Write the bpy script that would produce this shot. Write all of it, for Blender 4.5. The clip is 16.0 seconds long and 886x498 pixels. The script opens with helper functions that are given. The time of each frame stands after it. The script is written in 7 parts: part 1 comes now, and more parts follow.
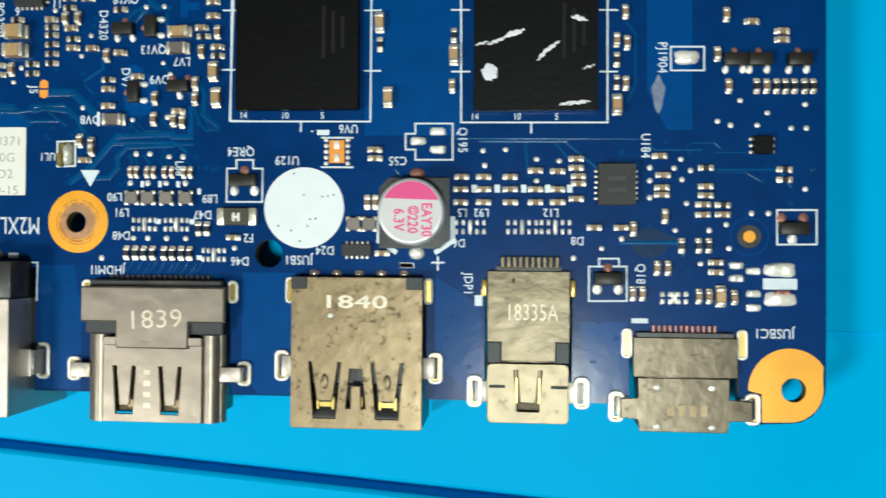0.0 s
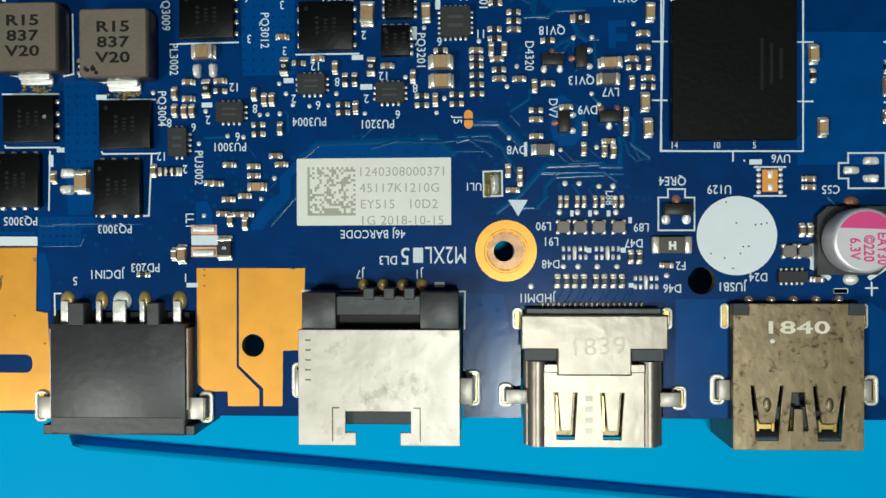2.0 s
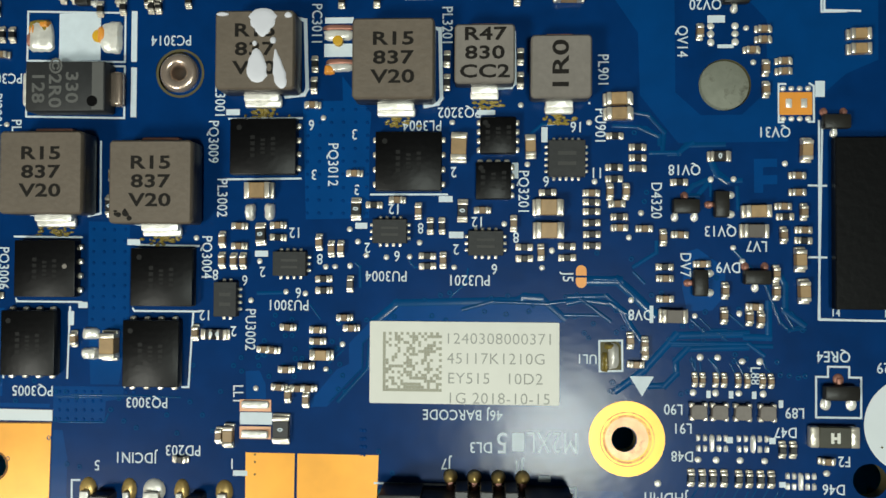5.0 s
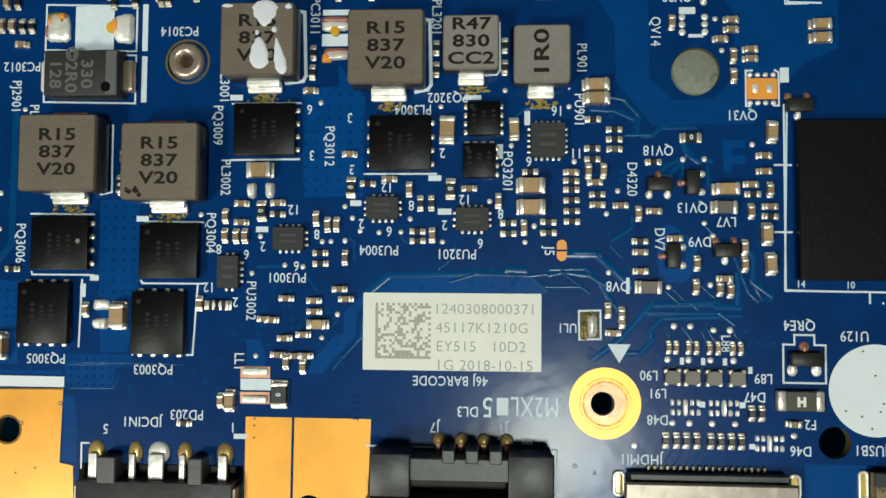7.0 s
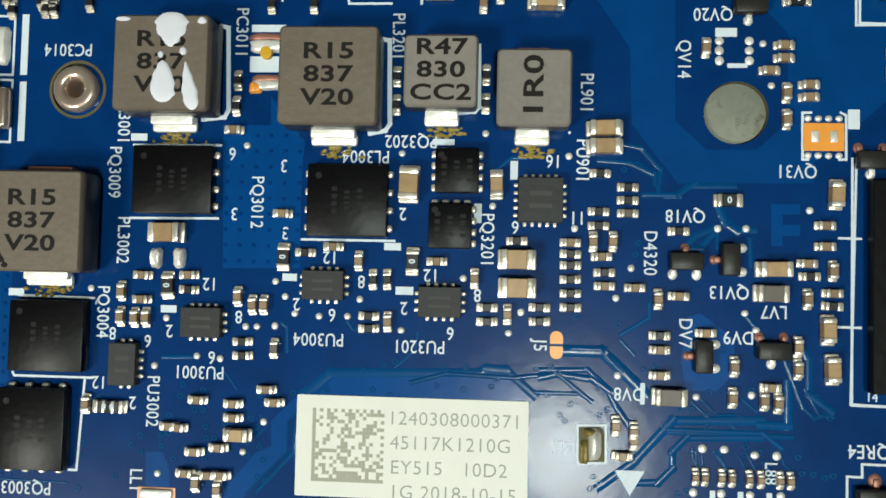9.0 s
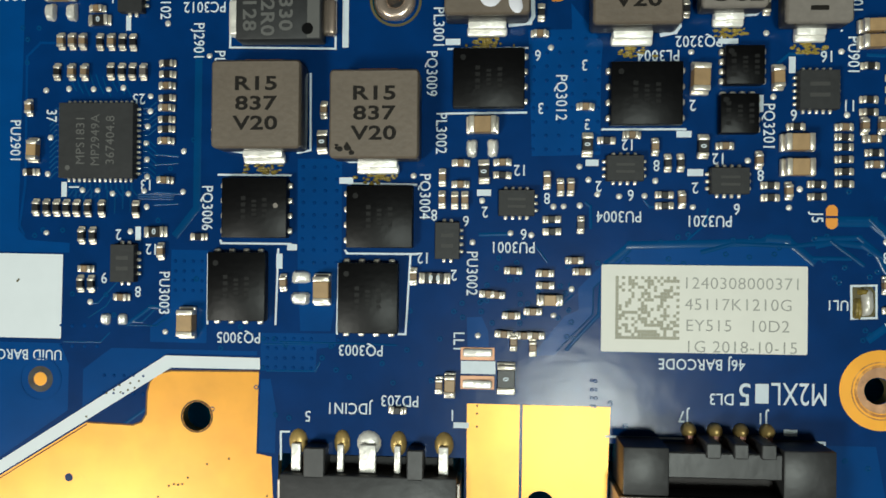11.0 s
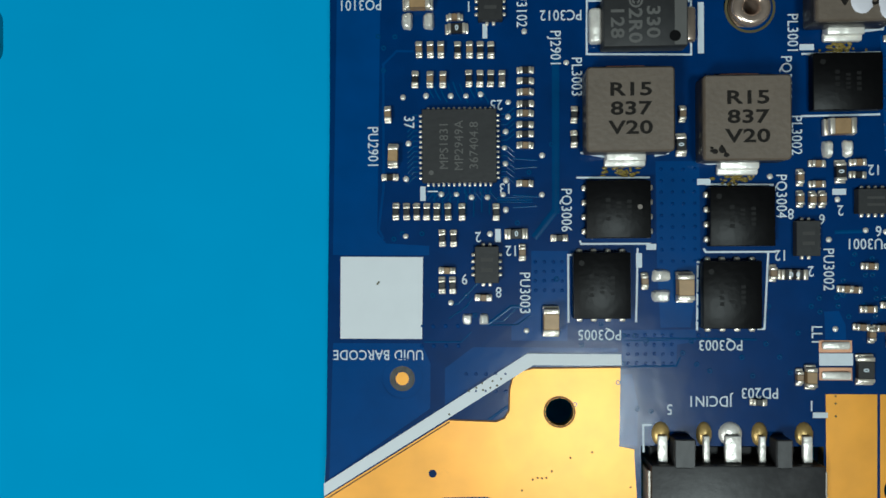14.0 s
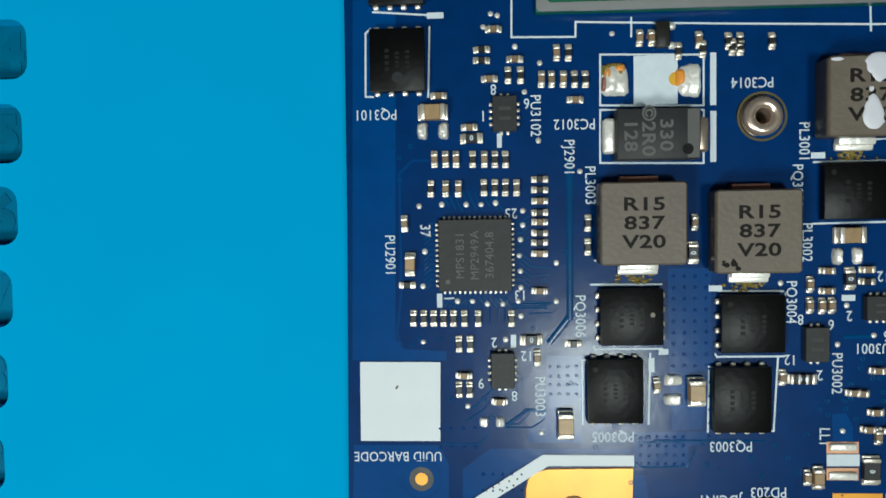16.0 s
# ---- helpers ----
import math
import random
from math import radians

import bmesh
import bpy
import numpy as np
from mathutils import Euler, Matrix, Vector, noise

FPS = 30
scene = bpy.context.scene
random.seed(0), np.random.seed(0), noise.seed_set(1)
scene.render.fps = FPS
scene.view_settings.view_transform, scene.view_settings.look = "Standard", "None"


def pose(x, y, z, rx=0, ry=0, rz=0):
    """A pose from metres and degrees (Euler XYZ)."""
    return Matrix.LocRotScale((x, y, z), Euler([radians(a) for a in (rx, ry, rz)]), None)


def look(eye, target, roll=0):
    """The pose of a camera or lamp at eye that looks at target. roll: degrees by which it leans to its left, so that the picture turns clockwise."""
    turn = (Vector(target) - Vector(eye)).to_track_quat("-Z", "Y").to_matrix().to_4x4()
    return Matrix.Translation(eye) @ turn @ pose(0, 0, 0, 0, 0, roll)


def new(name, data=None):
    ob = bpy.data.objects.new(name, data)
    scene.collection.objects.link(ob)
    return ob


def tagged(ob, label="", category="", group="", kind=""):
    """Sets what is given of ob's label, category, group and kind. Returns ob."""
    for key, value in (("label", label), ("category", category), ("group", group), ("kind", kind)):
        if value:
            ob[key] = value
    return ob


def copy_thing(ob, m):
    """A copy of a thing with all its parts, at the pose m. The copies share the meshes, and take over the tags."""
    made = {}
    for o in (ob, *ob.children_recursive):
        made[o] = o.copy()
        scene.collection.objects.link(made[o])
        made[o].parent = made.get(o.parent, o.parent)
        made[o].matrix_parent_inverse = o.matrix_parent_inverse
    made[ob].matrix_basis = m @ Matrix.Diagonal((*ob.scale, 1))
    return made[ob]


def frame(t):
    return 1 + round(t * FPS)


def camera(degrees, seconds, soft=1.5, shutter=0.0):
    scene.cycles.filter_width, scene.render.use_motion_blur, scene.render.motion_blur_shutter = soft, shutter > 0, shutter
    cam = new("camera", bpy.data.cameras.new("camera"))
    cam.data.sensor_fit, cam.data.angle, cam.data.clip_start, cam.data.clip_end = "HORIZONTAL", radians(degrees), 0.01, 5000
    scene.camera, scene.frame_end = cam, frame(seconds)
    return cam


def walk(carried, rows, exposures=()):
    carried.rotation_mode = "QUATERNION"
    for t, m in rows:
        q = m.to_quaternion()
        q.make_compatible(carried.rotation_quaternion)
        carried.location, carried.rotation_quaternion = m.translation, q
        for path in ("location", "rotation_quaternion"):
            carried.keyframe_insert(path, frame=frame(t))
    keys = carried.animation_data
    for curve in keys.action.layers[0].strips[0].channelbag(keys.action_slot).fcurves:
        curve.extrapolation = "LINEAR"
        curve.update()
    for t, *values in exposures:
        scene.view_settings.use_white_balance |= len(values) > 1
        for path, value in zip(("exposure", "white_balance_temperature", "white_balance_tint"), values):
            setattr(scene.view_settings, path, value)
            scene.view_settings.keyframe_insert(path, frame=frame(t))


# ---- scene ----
# ---- camera ----
cam = camera(61.69, 16.0, soft=1.5, shutter=0.3)
EXPOSURES = ((0.0, 0.7, 6550, 4), (1.0, 0.5, 6450, 4), (2.0, 0.2, 6400, 4), (4.0, 0.17, 6700, 4), (7.0, 0.22, 6750, 4), (7.5, 0.15, 6700, 4), (8.0, 0.36, 6700, 4), (9.0, 0.48, 6700, 4), (10.2, 0.3, 6700, 4), (12.3, -0.02, 6400, 4), (13.0, -0.07, 6200, 4), (14.5, -0.26, 6000, 4), (15.0, -0.25, 5950, 4), (16.0, 0.08, 6250, 4))
PATH = [
    # seconds, place in mm, turn in degrees
    (0, 41.51, -3.23, 69.65, 0.68, 4.58, 0.43),
    (0.5, 29.81, -2.05, 70.58, 0.70, 3.82, 0.33),
    (1, 17.31, 0.15, 69.88, 0.03, 3.44, 0.35),
    (1.5, 5.07, -0.26, 72.76, 0.53, 3.35, 0.16),
    (2, -3.04, 0.77, 73.90, -0.45, 2.50, -0.20),
    (2.5, -3.03, 2.03, 75.72, -0.79, 2.32, -0.31),
    (3, -5.06, 10.17, 69.67, -1.17, 2.28, -0.12),
    (3.5, -14.44, 14.91, 71.19, -0.57, 2.01, 0.03),
    (4, -14.13, 13.34, 61.61, 1.21, 1.53, 0.27),
    (4.2, -12.01, 14.42, 62.14, -0.29, 2.98, 0.38),
    (6.3, -11.93, 9.50, 58.30, 3.90, 2.44, 0.22),
    (6.5, -11.00, 8.36, 62.13, 3.68, 2.70, 0.36),
    (7, -10.53, 10.32, 64.70, 2.53, 3.05, 0.43),
    (7.5, -8.11, 18.46, 62.27, -1.06, 3.24, 0.82),
    (8, -7.94, 19.56, 53.73, 1.12, 3.25, 1.27),
    (8.5, -7.54, 18.73, 50.50, 1.89, 3.55, 1.38),
    (9, -8.26, 17.38, 49.67, 2.28, 3.51, 1.31),
    (9.5, -13.32, 14.84, 56.84, 2.35, 2.70, 1.35),
    (10, -20.46, 13.99, 56.78, 0.03, 3.63, 1.21),
    (10.2, -23.42, 13.23, 57.99, 0.10, 3.31, 1.07),
    (12.3, -37.28, 3.49, 58.03, 1.09, 4.11, 0.26),
    (12.5, -40.43, 2.52, 57.61, 2.03, 3.85, 0.50),
    (13, -51.29, 2.70, 59.82, 2.07, 2.71, 0.36),
    (13.5, -56.87, 8.73, 60.43, 0.12, 2.49, -0.19),
    (14, -59.96, 10.29, 61.58, 0.02, 2.22, -0.30),
    (14.5, -61.52, 9.86, 61.22, 0.27, 1.80, -0.56),
    (15, -60.67, 13.58, 62.02, -0.28, 1.98, -0.66),
    (15.5, -60.58, 16.96, 63.30, -0.73, 2.00, -0.75),
    (16, -60.88, 22.02, 62.70, -2.51, 2.49, -0.87),
]
walk(cam, [(t, pose(x * 0.001, y * 0.001, z * 0.001, rx, ry, rz)) for t, x, y, z, rx, ry, rz in PATH], EXPOSURES)

# The world is in metres; sizes in the calls below are millimetres times MM.
MM = 0.001


# ---- world and light ----
world = bpy.data.worlds.new("room_light")
scene.world = world
world.use_nodes = True
bg = world.node_tree.nodes["Background"]
bg.inputs["Color"].default_value = (0.92, 0.97, 1.0, 1)
bg.inputs["Strength"].default_value = 0.035

lamp_data = bpy.data.lights.new("desk_lamp", "AREA")
lamp_data.shape, lamp_data.size, lamp_data.energy = "DISK", 0.16, 4.4
lamp_data.color = (0.92, 1.0, 0.96)
desk_lamp = new("desk_lamp", lamp_data)
desk_lamp.matrix_world = look((0.10, -0.225, 1.0), (-0.01, 0.0, 0.0))
# a second, nearer bench lamp stands to the south-west of the board
side_data = bpy.data.lights.new("bench_lamp", "AREA")
side_data.shape, side_data.size, side_data.energy = "DISK", 0.1, 0.88
side_data.color = (1.0, 1.0, 0.95)
bench_lamp = new("bench_lamp", side_data)
bench_lamp.matrix_world = look((-0.245, -0.185, 0.33), (-0.01, 0.0, 0.0))


# ---- materials ----
def material(name, color, rough=0.5, metal=0.0, vary=0.12, grain=900.0, bump=0.0, spec=0.5, coat=0.0, stain=None, stain_at=0.62, stain_scale=160.0):
    m = bpy.data.materials.new(name)
    m.use_nodes = True
    t = m.node_tree
    b = t.nodes["Principled BSDF"]
    b.inputs["Roughness"].default_value = rough
    b.inputs["Metallic"].default_value = metal
    b.inputs["Specular IOR Level"].default_value = spec
    b.inputs["Coat Weight"].default_value = coat
    b.inputs["Coat Roughness"].default_value = 0.12
    co = t.nodes.new("ShaderNodeTexCoord")
    fine = t.nodes.new("ShaderNodeTexNoise")
    fine.inputs["Scale"].default_value = grain
    fine.inputs["Detail"].default_value = 4
    wide = t.nodes.new("ShaderNodeTexNoise")
    wide.inputs["Scale"].default_value = grain * 0.12
    wide.inputs["Detail"].default_value = 3
    info = t.nodes.new("ShaderNodeObjectInfo")
    for n in (fine, wide):
        t.links.new(co.outputs["Object"], n.inputs["Vector"])
    add = t.nodes.new("ShaderNodeMath")
    add.operation = "ADD"
    t.links.new(fine.outputs["Fac"], add.inputs[0])
    t.links.new(wide.outputs["Fac"], add.inputs[1])
    rnd = t.nodes.new("ShaderNodeMath")
    rnd.operation = "MULTIPLY_ADD"
    rnd.inputs[1].default_value = 0.5
    t.links.new(info.outputs["Random"], rnd.inputs[0])
    t.links.new(add.outputs[0], rnd.inputs[2])
    span = t.nodes.new("ShaderNodeMapRange")
    span.inputs["From Min"].default_value, span.inputs["From Max"].default_value = 0.75, 1.75
    span.inputs["To Min"].default_value, span.inputs["To Max"].default_value = 1 - vary, 1 + vary
    t.links.new(rnd.outputs[0], span.inputs["Value"])
    mul = t.nodes.new("ShaderNodeMix")
    mul.data_type, mul.blend_type = "RGBA", "MULTIPLY"
    mul.inputs["Factor"].default_value = 1.0
    mul.inputs["A"].default_value = (*color, 1)
    t.links.new(span.outputs["Result"], mul.inputs["B"])
    out = mul.outputs["Result"]
    if stain:
        spot = t.nodes.new("ShaderNodeTexNoise")
        spot.inputs["Scale"].default_value = stain_scale
        spot.inputs["Detail"].default_value = 6
        spot.inputs["Roughness"].default_value = 0.7
        t.links.new(co.outputs["Object"], spot.inputs["Vector"])
        ramp = t.nodes.new("ShaderNodeMapRange")
        ramp.inputs["From Min"].default_value, ramp.inputs["From Max"].default_value = stain_at - 0.06, stain_at + 0.06
        t.links.new(spot.outputs["Fac"], ramp.inputs["Value"])
        mix = t.nodes.new("ShaderNodeMix")
        mix.data_type = "RGBA"
        mix.inputs["B"].default_value = (*stain, 1)
        t.links.new(ramp.outputs["Result"], mix.inputs["Factor"])
        t.links.new(out, mix.inputs["A"])
        out = mix.outputs["Result"]
    t.links.new(out, b.inputs["Base Color"])
    if bump:
        bu = t.nodes.new("ShaderNodeBump")
        bu.inputs["Strength"].default_value = bump
        bu.inputs["Distance"].default_value = 0.0002
        t.links.new(add.outputs[0], bu.inputs["Height"])
        t.links.new(bu.outputs["Normal"], b.inputs["Normal"])
    return m


def lacquer(name, color, vary):
    """Solder mask: a tinted hazy resin under a clear, slightly wavy gloss."""
    m = material(name, color, 0.34, vary=vary, grain=420, bump=0.1, spec=0.05, coat=0.24)
    t = m.node_tree
    b = t.nodes["Principled BSDF"]
    b.inputs["Coat Roughness"].default_value = 0.16
    co = t.nodes.new("ShaderNodeTexCoord")
    peel = t.nodes.new("ShaderNodeTexNoise")
    peel.inputs["Scale"].default_value, peel.inputs["Detail"].default_value = 480, 4
    peel.inputs["Roughness"].default_value = 0.55
    t.links.new(co.outputs["Object"], peel.inputs["Vector"])
    bu = t.nodes.new("ShaderNodeBump")
    bu.inputs["Strength"].default_value, bu.inputs["Distance"].default_value = 0.35, 0.00006
    t.links.new(peel.outputs["Fac"], bu.inputs["Height"])
    t.links.new(bu.outputs["Normal"], b.inputs["Coat Normal"])
    return m


MASK = lacquer("solder_mask", (0.0003, 0.03, 0.135), 0.28)
POUR = lacquer("mask_over_copper", (0.0003, 0.051, 0.205), 0.18)
TRACE = lacquer("mask_over_trace", (0.0004, 0.058, 0.185), 0.2)
VIA = lacquer("plugged_via", (0.0003, 0.04, 0.175), 0.3)
FAINT = material("faint_marking", (0.0072, 0.0072, 0.0072), 0.55, spec=0.25)
EDGE = material("board_edge", (0.1, 0.085, 0.035), 0.7, vary=0.3)
SILK = material("silkscreen", (0.66, 0.74, 0.8), 0.6, vary=0.1, grain=1500)
GOLD = material("gold_plating", (0.9, 0.39, 0.03), 0.35, metal=0.24, vary=0.2, grain=300, bump=0.1, spec=0.6, stain=(0.6, 0.25, 0.03), stain_at=0.68, stain_scale=110)
WORNGOLD = material("rubbed_gold", (0.5, 0.2, 0.05), 0.4, metal=0.2, vary=0.4, grain=700, stain=(0.85, 0.4, 0.08), stain_at=0.52, stain_scale=700)
RUBBED = material("rubbed_marking", (0.6, 0.52, 0.42), 0.5, metal=0.3, vary=0.3, grain=1200)
SOLDER = material("solder", (0.88, 0.85, 0.78), 0.34, metal=0.35, vary=0.28, grain=1500, bump=0.45)
ENDCAP = material("tinned_end", (0.8, 0.73, 0.62), 0.3, metal=0.6, vary=0.3, grain=1500, bump=0.4)
NICKEL = material("warm_nickel", (0.27, 0.23, 0.19), 0.38, metal=0.72, vary=0.25, grain=500, bump=0.3, spec=0.4)
BROWNSHELL = material("browned_nickel", (0.105, 0.084, 0.054), 0.34, metal=0.72, vary=0.32, grain=600, bump=0.3, stain=(0.06, 0.046, 0.03), stain_at=0.62, stain_scale=700)
PACKAGE = material("brown_black_epoxy", (0.02, 0.0185, 0.016), 0.4, vary=0.25, grain=1800, bump=0.12, spec=0.3)
TIN = material("tinned_steel", (0.48, 0.43, 0.38), 0.44, metal=0.55, vary=0.24, grain=420, bump=0.4, spec=0.35, stain=(0.34, 0.29, 0.245), stain_at=0.6, stain_scale=260)
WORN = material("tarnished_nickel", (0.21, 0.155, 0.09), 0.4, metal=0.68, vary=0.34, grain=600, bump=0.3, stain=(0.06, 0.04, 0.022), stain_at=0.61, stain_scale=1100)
# Dark tarnish of the shells; also paints the shade on the video port contacts.
DARKWORNSHADE = material("dark_tarnish_and_shade_nickel", (0.115, 0.092, 0.064), 0.35, metal=0.7, vary=0.3, grain=600, bump=0.3, stain=(0.04, 0.03, 0.02), stain_at=0.62, stain_scale=900)
BRASS = material("brass_contact", (0.62, 0.43, 0.12), 0.3, metal=0.8, vary=0.15)
# Copper tone, also the painted reddish reflection on north-facing feet and legs.
COPPERGLINT = material("copper_and_red_glint", (0.42, 0.19, 0.14), 0.45, metal=0.5, vary=0.25, bump=0.3)
FLUX = material("flux_residue", (0.26, 0.19, 0.04), 0.25, vary=0.5, grain=2500, bump=0.8)
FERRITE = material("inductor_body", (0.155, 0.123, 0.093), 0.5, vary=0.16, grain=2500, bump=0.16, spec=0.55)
FERRITE2 = material("pale_inductor_body", (0.24, 0.215, 0.19), 0.62, vary=0.14, grain=2500, bump=0.16, spec=0.3)
INK = material("black_ink", (0.012, 0.01, 0.008), 0.6, spec=0.2)
EPOXY = material("black_epoxy", (0.0026, 0.0026, 0.003), 0.38, vary=0.3, grain=1800, bump=0.1, spec=0.2, stain=(0.007, 0.009, 0.009), stain_at=0.68, stain_scale=1500)
GREYCHIP = material("grey_epoxy", (0.03, 0.031, 0.032), 0.5, vary=0.2, grain=2000, bump=0.1, spec=0.3)
ETCH = material("laser_marking", (0.11, 0.11, 0.105), 0.6)
PLASTIC = material("black_plastic", (0.03, 0.03, 0.031), 0.42, vary=0.3, grain=1200, bump=0.15, spec=0.5, stain=(0.055, 0.055, 0.057), stain_at=0.62, stain_scale=140)
SLATE = material("grey_plastic", (0.04, 0.043, 0.048), 0.45, vary=0.15, grain=1200, bump=0.1, spec=0.3)
PALECOPPER = material("pale_copper", (0.75, 0.4, 0.24), 0.5, metal=0.25, vary=0.2, bump=0.2)
CERAMIC = material("tan_ceramic", (0.42, 0.27, 0.13), 0.42, vary=0.3, grain=1500)
CERAMIC2 = material("brown_ceramic", (0.27, 0.18, 0.1), 0.45, vary=0.35, grain=1500)
RESBODY = material("black_resistor_film", (0.014, 0.013, 0.013), 0.4, vary=0.3)
FERBEAD = material("grey_bead", (0.13, 0.11, 0.095), 0.5, vary=0.25)
AMBER = material("amber_film", (0.85, 0.33, 0.05), 0.35, vary=0.1)
YELLOW = material("yellow_marker_ink", (0.72, 0.4, 0.02), 0.5, vary=0.2, grain=1500)
GILT = material("gilt_solder", (0.62, 0.42, 0.15), 0.34, metal=0.5, vary=0.35, grain=1500, bump=0.3)
COLLAR = material("rubbed_copper_collar", (0.58, 0.31, 0.16), 0.36, metal=0.35, vary=0.4, grain=700, bump=0.3, stain=(0.3, 0.16, 0.09), stain_at=0.6, stain_scale=600)
PAPER = material("label_paper", (0.78, 0.77, 0.7), 0.5, vary=0.05, grain=600)
BEIGE = material("rubbed_bright_metal", (0.8, 0.72, 0.58), 0.6, metal=0.1, vary=0.2, grain=900)
PRINT = material("faded_print", (0.36, 0.36, 0.33), 0.6)
CODE = material("code_print", (0.38, 0.37, 0.29), 0.6)
WHITE = material("white_ink", (0.74, 0.79, 0.82), 0.5, vary=0.05, grain=500)
# Mat blue darkened: the shade inside the sunk trays is put into this colour.
TRAYFLOOR = material("shaded_tray_floor", (0.0, 0.14, 0.26), 0.6, vary=0.3, grain=200, bump=0.3, spec=0.1)
# On the inductors this dark tone paints the shade of their upright sides.
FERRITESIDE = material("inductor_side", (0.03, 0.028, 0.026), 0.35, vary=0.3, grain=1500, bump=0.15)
FAINT2 = material("faint_grey_marking", (0.062, 0.062, 0.06), 0.6, spec=0.25)
MATSIL = material("blue_silicone", (0.0, 0.36, 0.7), 0.5, vary=0.04, grain=120, bump=0.05, spec=0.05)
CAN = material("aluminium_can", (0.7, 0.7, 0.72), 0.4, metal=0.5, vary=0.05)
CANTOP = material("pale_can_top", (0.62, 0.6, 0.62), 0.55, vary=0.06, spec=0.2)
PINK = material("pink_ink", (0.72, 0.06, 0.24), 0.4, vary=0.06)
GREEN = material("green_substrate", (0.01, 0.16, 0.08), 0.35, vary=0.12)
STIFF = material("steel_frame", (0.5, 0.5, 0.5), 0.35, metal=0.8)
PASTE = material("thermal_paste", (0.72, 0.72, 0.78), 0.45, vary=0.06, grain=700, bump=0.2)
RECESS = material("brown_recess", (0.02, 0.012, 0.011), 0.6)
DARK = material("dark_recess", (0.01, 0.01, 0.012), 0.6)
STANDOFF = material("standoff_metal", (0.66, 0.52, 0.42), 0.24, metal=0.75, vary=0.2, bump=0.2)


# ---- mesh helpers ----
def box(bm, x, y, z, sx, sy, sz, bevel=0.0, seg=1):
    """A box centred at x, y with its base at z."""
    r = bmesh.ops.create_cube(bm, size=1.0)
    vs = r["verts"]
    bmesh.ops.scale(bm, vec=(sx, sy, sz), verts=vs)
    bmesh.ops.translate(bm, vec=(x, y, z + sz / 2), verts=vs)
    if bevel:
        es = list({e for v in vs for e in v.link_edges})
        bmesh.ops.bevel(bm, geom=es, offset=bevel, segments=seg, affect="EDGES", profile=0.5)
    return bm


def cyl(bm, x, y, z, r, h, n=32, r2=None, bevel=0.0):
    m = Matrix.Translation((x, y, z + h / 2))
    made = bmesh.ops.create_cone(bm, cap_ends=True, segments=n, radius1=r, radius2=r if r2 is None else r2, depth=h, matrix=m)
    if bevel:
        es = [e for e in {e for v in made["verts"] for e in v.link_edges} if abs(e.verts[0].co.z - e.verts[1].co.z) < 1e-6]
        bmesh.ops.bevel(bm, geom=es, offset=bevel, segments=3, affect="EDGES", profile=0.5)
    return bm


def dome(bm, x, y, z, rx, ry, h, n=12):
    """A flattened half ball, such as a blob of solder."""
    made = bmesh.ops.create_uvsphere(bm, u_segments=n, v_segments=8, radius=1.0)
    for v in made["verts"]:
        v.co = (x + v.co.x * rx, y + v.co.y * ry, z + max(v.co.z, -0.02) * h)
    return bm


def mesh_of(name, bm, mat, smooth=True):
    me = bpy.data.meshes.new(name)
    bmesh.ops.scale(bm, vec=(MM, MM, MM), verts=bm.verts)
    bm.to_mesh(me)
    bm.free()
    me.materials.append(mat)
    if smooth:
        for p in me.polygons:
            p.use_smooth = True
        me.set_sharp_from_angle(angle=radians(35))
    return me


def part(name, bm, mat, parent, label="", at=(0, 0, 0), turn=0.0):
    data = bm if isinstance(bm, bpy.types.Mesh) else mesh_of(name, bm, mat)
    ob = new(name, data)
    ob.parent = parent
    ob.matrix_basis = pose(at[0] * MM, at[1] * MM, at[2] * MM, 0, 0, turn)
    if label:
        tagged(ob, label)
    return ob


def thing(name, x, y, z=0.0, turn=0.0, label="", category="", group="", kind=""):
    ob = new(name)
    ob.empty_display_size = 0.002
    ob.matrix_basis = pose(x * MM, y * MM, z * MM, 0, 0, turn)
    return tagged(ob, label, category, group, kind)


def mesh_thing(name, bm, mat, x, y, z=0.0, turn=0.0, label="", category="", group="", kind=""):
    ob = new(name, bm if isinstance(bm, bpy.types.Mesh) else mesh_of(name, bm, mat))
    ob.matrix_basis = pose(x * MM, y * MM, z * MM, 0, 0, turn)
    return tagged(ob, label, category, group, kind)


def curve_mesh(name, cu, mat):
    ob = bpy.data.objects.new(name, cu)
    scene.collection.objects.link(ob)
    dg = bpy.context.evaluated_depsgraph_get()
    me = bpy.data.meshes.new_from_object(ob.evaluated_get(dg))
    bpy.data.objects.remove(ob)
    bpy.data.curves.remove(cu)
    me.name = name
    me.materials.clear()
    me.materials.append(mat)
    return me


def ring(x, y, r, n=36, ry=None):
    return [(x + r * math.cos(2 * math.pi * k / n), y + (ry or r) * math.sin(2 * math.pi * k / n)) for k in range(n)]


def rounded(x0, y0, x1, y1, r, n=5):
    pts = []
    for cx, cy, a in ((x1 - r, y1 - r, 0), (x0 + r, y1 - r, 90), (x0 + r, y0 + r, 180), (x1 - r, y0 + r, 270)):
        pts += [(cx + r * math.cos(radians(a + 90 * k / n)), cy + r * math.sin(radians(a + 90 * k / n))) for k in range(n + 1)]
    return pts


